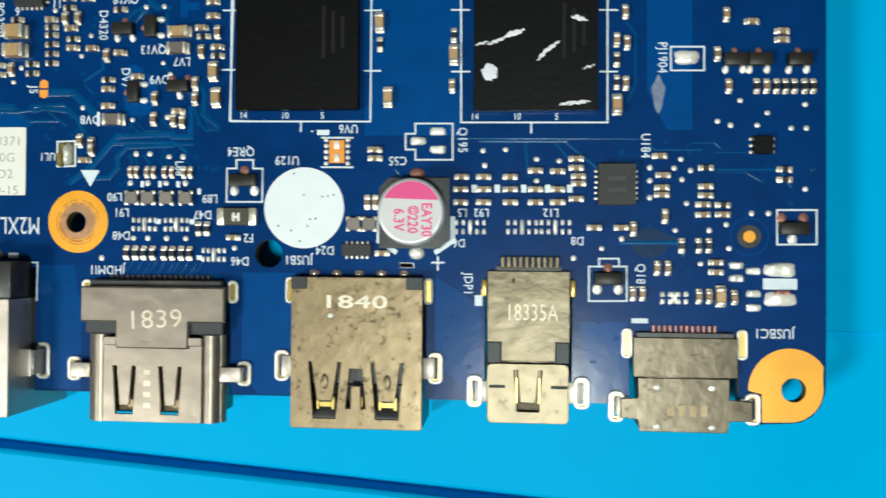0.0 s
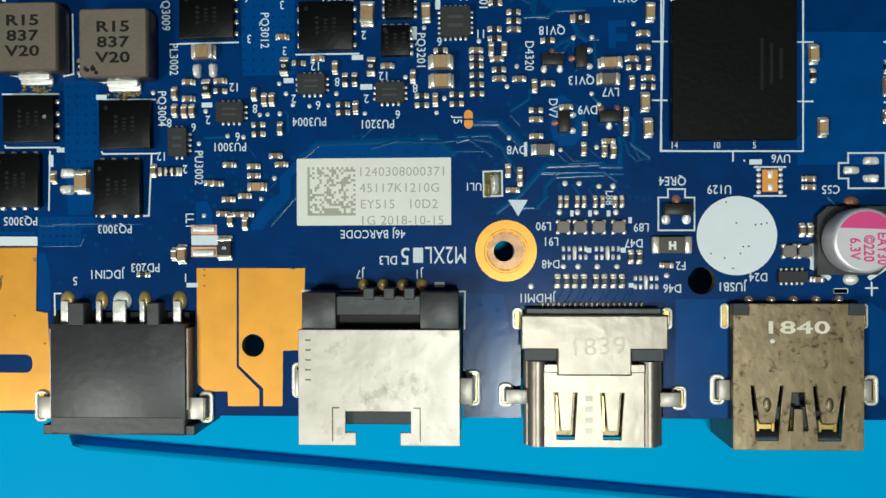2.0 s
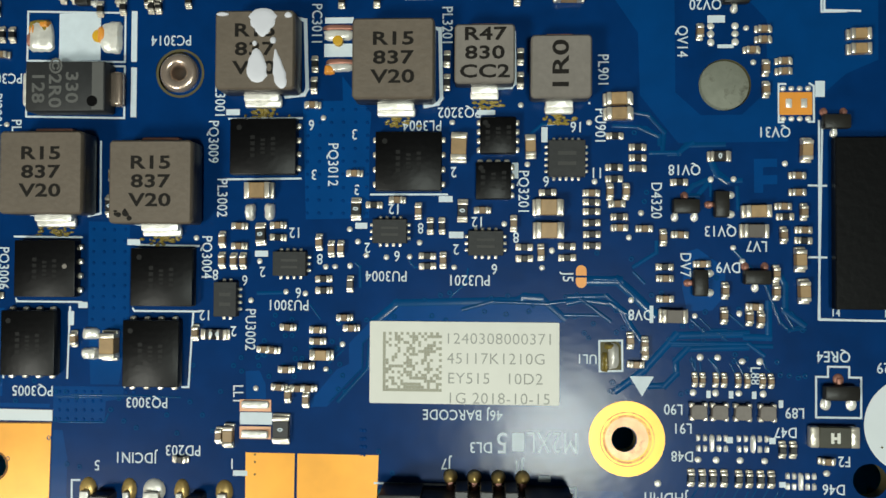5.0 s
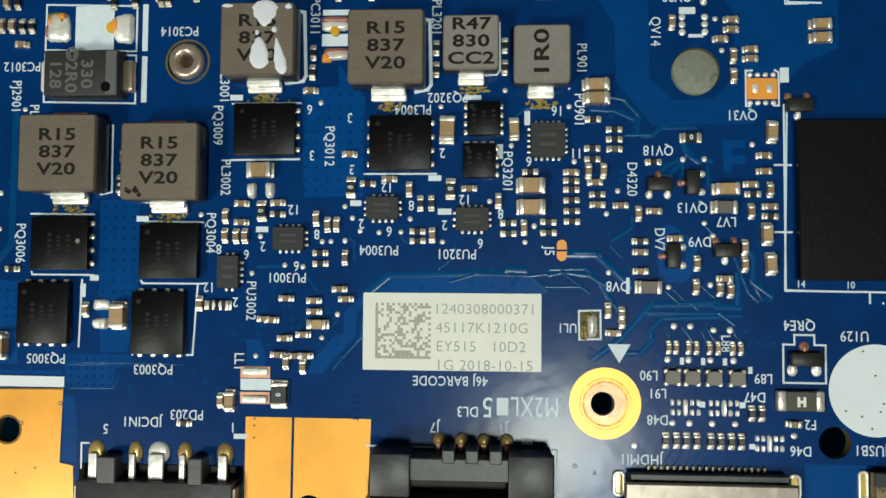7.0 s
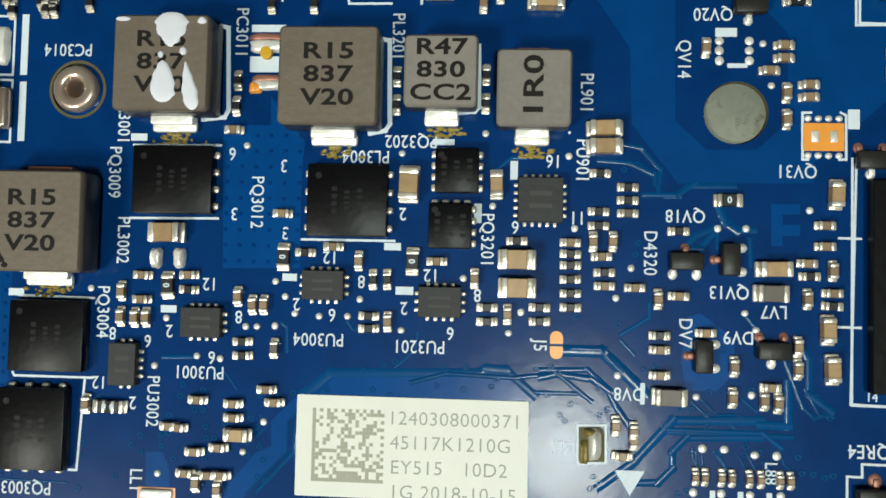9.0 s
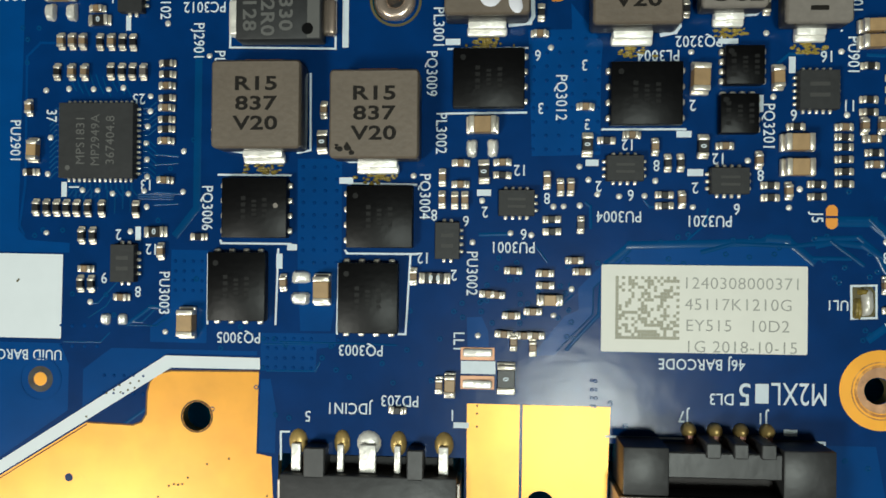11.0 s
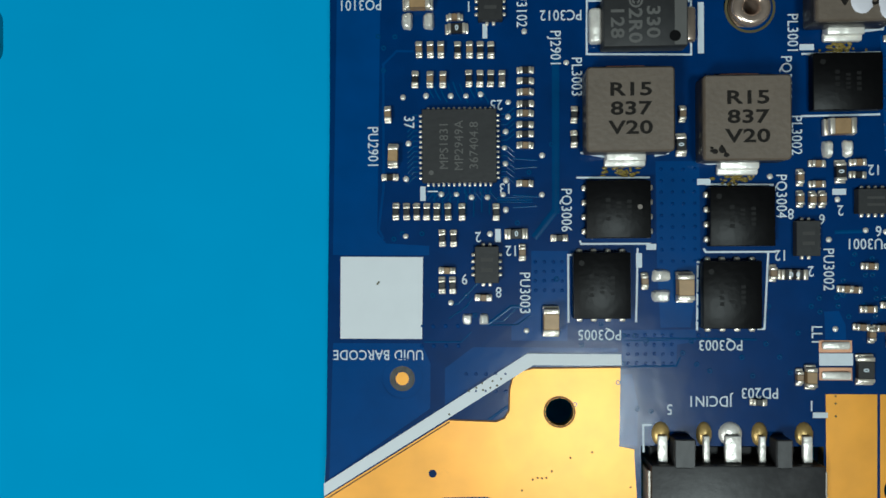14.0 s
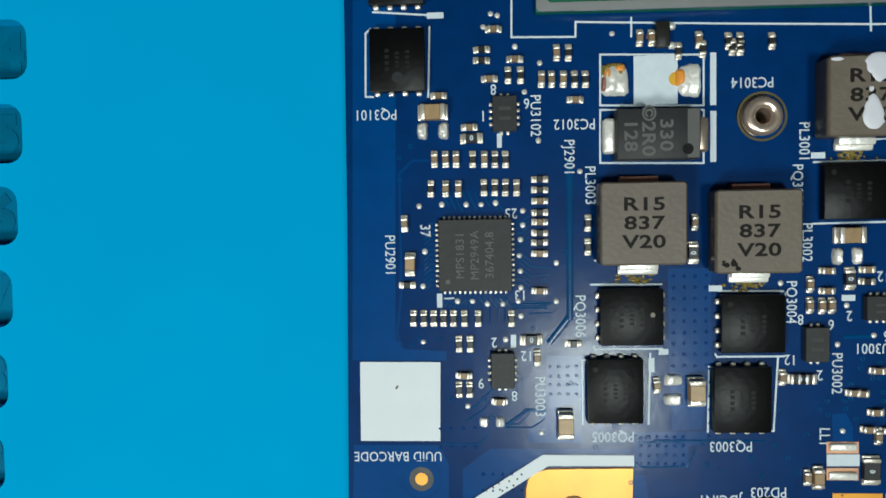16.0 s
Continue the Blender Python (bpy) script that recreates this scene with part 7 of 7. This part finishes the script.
pad(68.95, 8.75, 0.26)
pad(68.84, 10.91, 0.26)
pad(39.64, 6.81, 0.26)
pad(41.75, 6.91, 0.26)
pad(44.65, 6, 0.26)
pad(46.74, 5.84, 0.26)
pad(39.81, 5.43, 0.26)
pad(44.66, 3.99, 0.26)
pad(57.21, 5.13, 0.26)
pad(58.68, 4.92, 0.26)
pad(57.92, 4.09, 0.26)
pad(57.81, 5.96, 0.26)
pad(58.34, 1.9, 0.26)
pad(68.86, 3.21, 0.26)
pad(61.88, -0.05, 0.26)
pad(60.37, -0.58, 0.26)
pad(57.33, -0.59, 0.26)
pad(62.14, -2.22, 0.26)
pad(59.62, -3.64, 0.26)
pad(50.68, -2.3, 0.26)
pad(48.1, -3.21, 0.26)
land(-31.03, 18.27, 0.85, 1.4, 0.5)
land(-29.4, 18.31, 0.85, 1.4, 0.5)
land(-65.22, 29.27, 0.9, 1.4, 0.5)
land(-63.44, 29.24, 0.9, 1.4, 0.5)
land(-60.37, 4.5, 0.75, 0.9, 0.4)
land(-58.98, 4.49, 0.75, 0.9, 0.4)
land(-44.46, 8.04, 1.5, 1, 0.5)
land(-44.48, 6.37, 1.5, 1, 0.5)
land(-49.16, 33.12, 2.2, 2.7, 0.5)
land(-43.05, 32.98, 1.9, 2.7, 0.5)
copper_land(-30.44, 2.23, 2.65, 1.0, 0.08)
copper_land(-30.44, -0.01, 2.65, 1.05, -0.12)
land(-23.75, 33.0, 2.5, 0.95, 0.4)
land(-23.65, 30.3, 2.3, 0.7, 0.4)
land(-1.33, 6.65, 1.9, 2.6, 0.06, EDGE, "bare_base")
land(-1.11, 6.66, 0.9, 2.1, 0.55)
land(35.36, 8.65, 1.5, 0.8, 0.35)
land(33.49, 7.75, 1.5, 0.8, 0.35)
land(35.38, 6.94, 1.5, 0.8, 0.35)
land(66.64, -4.14, 2.8, 1.3, 0.45)
land(66.65, -6.81, 2.8, 1.3, 0.45)
land(58.29, 15.34, 2.2, 1.3, 0.35)
land(64.3, -4.27, 1.3, 0.7, 0.3)
land(64.31, -6.33, 1.3, 0.7, 0.3)
land(64.31, -7.61, 1.3, 0.7, 0.3)
land(62.8, -3.77, 1.3, 0.7, 0.3)
land(62.8, -4.95, 1.3, 0.7, 0.3)
land(56.19, -6.47, 0.42, 0.5, 0.2)
land(56.9, -6.46, 0.42, 0.5, 0.2)
land(57.61, -6.46, 0.42, 0.5, 0.2)
land(58.32, -6.45, 0.42, 0.5, 0.2)
land(56.19, -7.15, 0.42, 0.5, 0.2)
land(56.9, -7.14, 0.42, 0.5, 0.2)
land(57.61, -7.13, 0.42, 0.5, 0.2)
land(58.32, -7.12, 0.42, 0.5, 0.2)
land(57.25, -6.77, 0.5, 1.1, 0.3)
for k in range(5):
    for s in (-1, 1):
        land(6.77 + (k - 2) * 0.546, -0.23 + s * 0.42, 0.34, 0.55, 0.22)
land(6.77, -0.23, 0.4, 1.4, 0.3)
for k in range(5):
    for s in (-1, 1):
        land(9.99 + (k - 2) * 0.546, -0.24 + s * 0.42, 0.34, 0.55, 0.22)
land(9.99, -0.24, 0.4, 1.4, 0.3)
for k in range(5):
    for s in (-1, 1):
        land(13.74 + (k - 2) * 0.52, -3.15 + s * 0.42, 0.34, 0.55, 0.22)
land(13.74, -3.15, 0.4, 1.4, 0.3)
for k in range(5):
    for s in (-1, 1):
        land(38.47 + (k - 2) * 0.65, -0.36 + s * 0.42, 0.34, 0.55, 0.22)
land(38.47, -0.36, 0.4, 1.4, 0.3)
for k in range(5):
    for s in (-1, 1):
        land(43.33 + (k - 2) * 0.65, -0.34 + s * 0.42, 0.34, 0.55, 0.22)
land(43.33, -0.34, 0.4, 1.4, 0.3)
for k in range(5):
    for s in (-1, 1):
        land(46.42 + (k - 2) * 0.65, -0.33 + s * 0.42, 0.34, 0.55, 0.22)
land(46.42, -0.33, 0.4, 1.4, 0.3)

# ---- small transistors and other parts ----
small_transistor(4.58, 18.79, 0)
small_transistor(7.38, 18.96, 90)
small_transistor(10.17, 13.12, 180, pair=COPPERGLINT, single=SOLDER)
small_transistor(5.72, 12.63, 90)
small_transistor(16.69, 4, 0, 2.7)
small_transistor(51.24, -5.1, 0, 2.6)
small_transistor(67.73, -0.41, 180, 2.6, pair=COPPERGLINT, single=SOLDER)
small_transistor(62.54, 14.99, 0)
small_transistor(64.68, 14.96, 0)
small_transistor(68.15, 14.91, 0)
small_transistor(8.55, 35.71, 180, pair=COPPERGLINT, single=SOLDER)
small_transistor(16.39, 25.57, 180, pair=COPPERGLINT, single=SOLDER)
small_transistor(-45.38, 36.66, 90)
PALEBEAD = material("pale_bead", (0.2, 0.175, 0.155), 0.55, vary=0.2, grain=1800, bump=0.15)


def choke(x, y):
    """A small square choke with a soldered pad on each corner."""
    t = thing("choke", x, y, label="tiny pale grey square choke with four silver corner pads", category="choke", group="chokes")
    part("body", plate("body", [[(-0.62, -0.4), (-0.4, -0.58), (0.4, -0.58), (0.62, -0.4), (0.62, 0.4), (0.4, 0.58), (-0.4, 0.58), (-0.62, 0.4)]], 0.03, 0.62, PALEBEAD, 0.04), PALEBEAD, t)
    for u in (-1, 1):
        for v in (-1, 1):
            b = bmesh.new()
            box(b, u * 0.52, v * 0.52, 0.0, 0.4, 0.42, 0.5, 0.1, 2)
            part("corner_pad", b, ENDCAP, t)


for x, y in ((5.62, 2.34), (7.27, 2.33), (9.09, 2.32), (11.02, 2.31), (27.45, -0.12), (28.95, -0.13)):
    choke(x, y)
flat_chip(27.77, -2.59, 2.8, 1.1, (0, 5, 0, 5), 0.6, pitch=0.5, bars=False)
flat_chip(64.98, 7.17, 1.7, 1.6, (3, 0, 3, 0), 0.7, EPOXY, pitch=0.6, bars=False)
def amber_part(x, y, sx, sy, n, side):
    t = thing("amber_chip", x, y, label="bare amber chip footprint with silver pads", category="chip", group="amber chips")
    b = bmesh.new()
    box(b, 0, 0, 0.02, sx, sy, 0.12, 0.05)
    part("body", b, AMBER, t)
    for s in (-1, 1):
        for k in range(n):
            u = (k - (n - 1) / 2) * 0.66
            b = bmesh.new()
            dome(b, u if side else s * (sx / 2 + 0.3), s * (sy / 2 + 0.3) if side else u * 0.85, 0.0, 0.24, 0.22, 0.15)
            part("pad", b, SOLDER, t)
    for u in (-0.6, 0.6):
        b = bmesh.new()
        box(b, u if side else 0, 0 if side else u, 0.1, 0.5, 0.75, 0.14, 0.08, 2)
        part("solder_bar", b, SOLDER, t)
    return t
amber_part(13.42, 27.13, 2.6, 1.85, 4, True)
amber_part(25.72, 6.78, 1.5, 2.2, 5, False)
for y, s in ((13.53, 1), (12.64, -1)):
    half = [(-3.69 + 0.43 * math.cos(radians(a)), y + s * (0.05 + 0.43 * math.sin(radians(a)))) for a in range(0, 181, 15)]
    part("jumper_pad", plate("jumper_pad", [half + [(half[-1][0], y - s * 0.36), (half[0][0], y - s * 0.36)]], 0.0, 0.05, AMBER), AMBER, board, "amber jumper pad")
OLIVE = material("olive_film", (0.05, 0.047, 0.03), 0.45, vary=0.2, grain=1500)
fuse = thing("chip_fuse", 16.14, 0.52, label="dark olive chip fuse marked with a pale letter", category="fuse")
b = bmesh.new()
box(b, 0, 0, 0.05, 2.5, 1.65, 0.7, 0.06)
part("body", b, OLIVE, fuse)
for s in (-1, 1):
    b = bmesh.new()
    box(b, s * 1.55, 0, 0.0, 0.75, 1.7, 0.72, 0.15, 2)
    part("end_cap", b, ENDCAP, fuse, "silver end cap")
write("H", 0.72, PAPER, fuse, 0, 0, 0.765, 180, 0.07)
b = bmesh.new()
cyl(b, -44.2, 33.14, 0.036, 0.55, 0.03, 24)
part("yellow_dot", b, YELLOW, board)
b = bmesh.new()
cyl(b, -23.74, 32.45, 0.036, 0.42, 0.45, 24, bevel=0.03)
part("yellow_dot", b, YELLOW, board)
land(-23.75, 33.65, 2.6, 0.5, 0.2, COPPERGLINT, "copper_land")
land(-23.6, 30.75, 2.4, 0.55, 0.3, COPPERGLINT, "copper_land")

# ---- processor packages at the far edge ----
def processor(x0, y0, x1, y1):
    t = thing("processor_package", (x0 + x1) / 2, (y0 + y1) / 2, label="green processor package with a pale metal rim", category="processor", group="processors")
    w, h = (x1 - x0) / 2, (y1 - y0) / 2
    slab(t, "substrate", [rect(-w, -h, w, h)], 0.3, 1.1, GREEN, "green fibreglass substrate")
    slab(t, "rim", [rounded(-w, -h, w, h, 0.4), rounded(-w + 0.9, -h + 0.7, w - 0.9, h - 0.9, 0.3)], 1.1, 1.35, STIFF, "pale metal rim")
    slab(t, "die", [rect(-w * 0.4, -h * 0.1, w * 0.4, h * 0.6)], 1.1, 1.9, GREYCHIP, "grey silicon die")
    for k in range(10):
        b = bmesh.new()
        dome(b, random.uniform(-0.8, 0.8) * w, -h + random.uniform(0.9, 3), 1.1, random.uniform(0.3, 1.0), random.uniform(0.2, 0.5), 0.1)
        part("paste_smear", b, PASTE, t)
    return t
processor(-55.71, 38.59, -14.91, 64.59)
processor(17.06, 36.07, 47.06, 66.07)
line((29.83, 0.4), (29.83, -1.7), (31.33, -2.7), w=0.45)
line((36.83, 0.4), (36.83, -1.7), (35.33, -2.7), w=0.45)
# ---- specks and pin holes ----
b = bmesh.new()
cyl(b, 21.53, 4.71, 0.03, 0.09, 0.022, 8)
part("pin_hole", b, EDGE, board)
b = bmesh.new()
cyl(b, 22.51, 2.66, 0.03, 0.09, 0.022, 8)
part("pin_hole", b, EDGE, board)
b = bmesh.new()
cyl(b, 24.36, 2.48, 0.03, 0.09, 0.022, 8)
part("pin_hole", b, EDGE, board)
b = bmesh.new()
cyl(b, 24.9, 2.54, 0.03, 0.09, 0.022, 8)
part("pin_hole", b, EDGE, board)
b = bmesh.new()
cyl(b, 25.44, 2.64, 0.03, 0.09, 0.022, 8)
part("pin_hole", b, EDGE, board)
b = bmesh.new()
cyl(b, 23.16, 0.33, 0.03, 0.09, 0.022, 8)
part("pin_hole", b, EDGE, board)
b = bmesh.new()
cyl(b, 23.7, 0.38, 0.03, 0.09, 0.022, 8)
part("pin_hole", b, EDGE, board)
b = bmesh.new()
cyl(b, 20.05, -0.33, 0.03, 0.09, 0.022, 8)
part("pin_hole", b, EDGE, board)
b = bmesh.new()
cyl(b, 22.89, -0.33, 0.03, 0.09, 0.022, 8)
part("pin_hole", b, EDGE, board)
b = bmesh.new()
cyl(b, 21.36, -0.77, 0.03, 0.09, 0.022, 8)
part("pin_hole", b, EDGE, board)
b = bmesh.new()
cyl(b, 22.18, -1.77, 0.03, 0.09, 0.022, 8)
part("pin_hole", b, EDGE, board)
b = bmesh.new()
cyl(b, -67.72, 7.59, 0.03, 0.09, 0.022, 8)
part("pin_hole", b, EDGE, board)
b = bmesh.new()
cyl(b, -67.82, 7.45, 0.03, 0.09, 0.022, 8)
part("pin_hole", b, EDGE, board)
b = bmesh.new()
cyl(b, -55.02, -8.77, 0.03, 0.09, 0.022, 8)
part("pin_hole", b, EDGE, board)
b = bmesh.new()
cyl(b, -55.91, -9.67, 0.03, 0.09, 0.022, 8)
part("pin_hole", b, EDGE, board)
b = bmesh.new()
cyl(b, -54.62, -8.63, 0.03, 0.09, 0.022, 8)
part("pin_hole", b, EDGE, board)
b = bmesh.new()
cyl(b, -54.26, -8.66, 0.03, 0.09, 0.022, 8)
part("pin_hole", b, EDGE, board)
b = bmesh.new()
cyl(b, -53.91, -8.61, 0.03, 0.09, 0.022, 8)
part("pin_hole", b, EDGE, board)
b = bmesh.new()
cyl(b, -56.55, -11.96, 0.03, 0.09, 0.022, 8)
part("pin_hole", b, EDGE, board)
b = bmesh.new()
cyl(b, -53.47, -8.08, 0.03, 0.09, 0.022, 8)
part("pin_hole", b, EDGE, board)
b = bmesh.new()
cyl(b, -51.92, -6.95, 0.03, 0.09, 0.022, 8)
part("pin_hole", b, EDGE, board)
b = bmesh.new()
cyl(b, -50.14, -6.48, 0.03, 0.09, 0.022, 8)
part("pin_hole", b, EDGE, board)
b = bmesh.new()
cyl(b, -47.02, -9.34, 0.03, 0.09, 0.022, 8)
part("pin_hole", b, EDGE, board)
b = bmesh.new()
cyl(b, -30.44, -1.82, 0.03, 0.09, 0.022, 8)
part("pin_hole", b, EDGE, board)
b = bmesh.new()
cyl(b, -30.44, -2.42, 0.03, 0.09, 0.022, 8)
part("pin_hole", b, EDGE, board)
b = bmesh.new()
cyl(b, -30.44, -3.45, 0.03, 0.09, 0.022, 8)
part("pin_hole", b, EDGE, board)
b = bmesh.new()
cyl(b, -60.25, -1.46, 0.03, 0.09, 0.022, 8)
part("pin_hole", b, EDGE, board)
b = bmesh.new()
cyl(b, -59.64, -1.18, 0.03, 0.09, 0.022, 8)
part("pin_hole", b, EDGE, board)
b = bmesh.new()
cyl(b, -59.09, -1.37, 0.03, 0.09, 0.022, 8)
part("pin_hole", b, EDGE, board)
b = bmesh.new()
cyl(b, -58.48, -1.18, 0.03, 0.09, 0.022, 8)
part("pin_hole", b, EDGE, board)
b = bmesh.new()
cyl(b, -57.92, -1, 0.03, 0.09, 0.022, 8)
part("pin_hole", b, EDGE, board)
b = bmesh.new()
cyl(b, -58.29, -0.63, 0.03, 0.09, 0.022, 8)
part("pin_hole", b, EDGE, board)
b = bmesh.new()
cyl(b, -59.17, -0.81, 0.03, 0.09, 0.022, 8)
part("pin_hole", b, EDGE, board)
b = bmesh.new()
cyl(b, -57.59, -0.44, 0.03, 0.09, 0.022, 8)
part("pin_hole", b, EDGE, board)
b = bmesh.new()
cyl(b, -61.9, -3.4, 0.03, 0.09, 0.022, 8)
part("pin_hole", b, EDGE, board)
b = bmesh.new()
cyl(b, -63.3, -8.33, 0.02, 0.33, 0.02, 20)
part("pin_hole", b, MASK, board)
# ---- fine traces and flux ----
land(-49.29, 33.96, 1.9, 1.2, 0.45, FLUX, "flux")
land(-49.91, 32.81, 0.8, 1.4, 0.5, COPPERGLINT, "copper_land")
land(-48.78, 34.08, 0.9, 0.6, 0.6, AMBER, "amber_blob")
land(-49.81, 33.64, 0.6, 1, 0.55, AMBER, "amber_blob")
land(-43.74, 33.22, 1, 1.4, 0.55, AMBER, "amber_blob")
land(-24.5, 30.1, 0.9, 0.8, 0.42, AMBER, "amber_blob")
land(-1.83, 6.15, 0.6, 1.6, 0.5, FLUX, "flux")
land(-1.38, 7.46, 0.9, 0.5, 0.5, FLUX, "flux")
land(66.8, -6.2, 1.6, 0.4, 0.55, COPPERGLINT, "copper_land")
for k in range(13):
    u = -2.6 + k * 0.43
    s = -1 if k < 7 else 1
    line((-60.93 + u, 18.91 - 3.5), (-60.93 + u, 18.91 - 3.9), (-60.93 + u + s * 0.5, 18.91 - 4.5), w=0.13, mat=TRACE, name="trace", z=0.002, h=0.03)
    line((-60.93 + 3.5, 18.91 + u), (-60.93 + 3.9, 18.91 + u), (-60.93 + 4.5, 18.91 + u + s * 0.5), w=0.13, mat=TRACE, name="trace", z=0.002, h=0.03)
    line((-60.93 - 3.5, 18.91 + u), (-60.93 - 3.8, 18.91 + u), (-60.93 - 4.3, 18.91 + u - 0.5), w=0.13, mat=TRACE, name="trace", z=0.002, h=0.03)
ref("14", 16.5, 10.29, 0, 0.62)
ref("10", 20.6, 10.25, 0, 0.62)
ref("5", 24.25, 10.22, 0, 0.62)
ref("14", 38.82, 10.01, 0, 0.62)
ref("10", 42.79, 9.98, 0, 0.62)
ref("5", 46.46, 9.95, 0, 0.62)
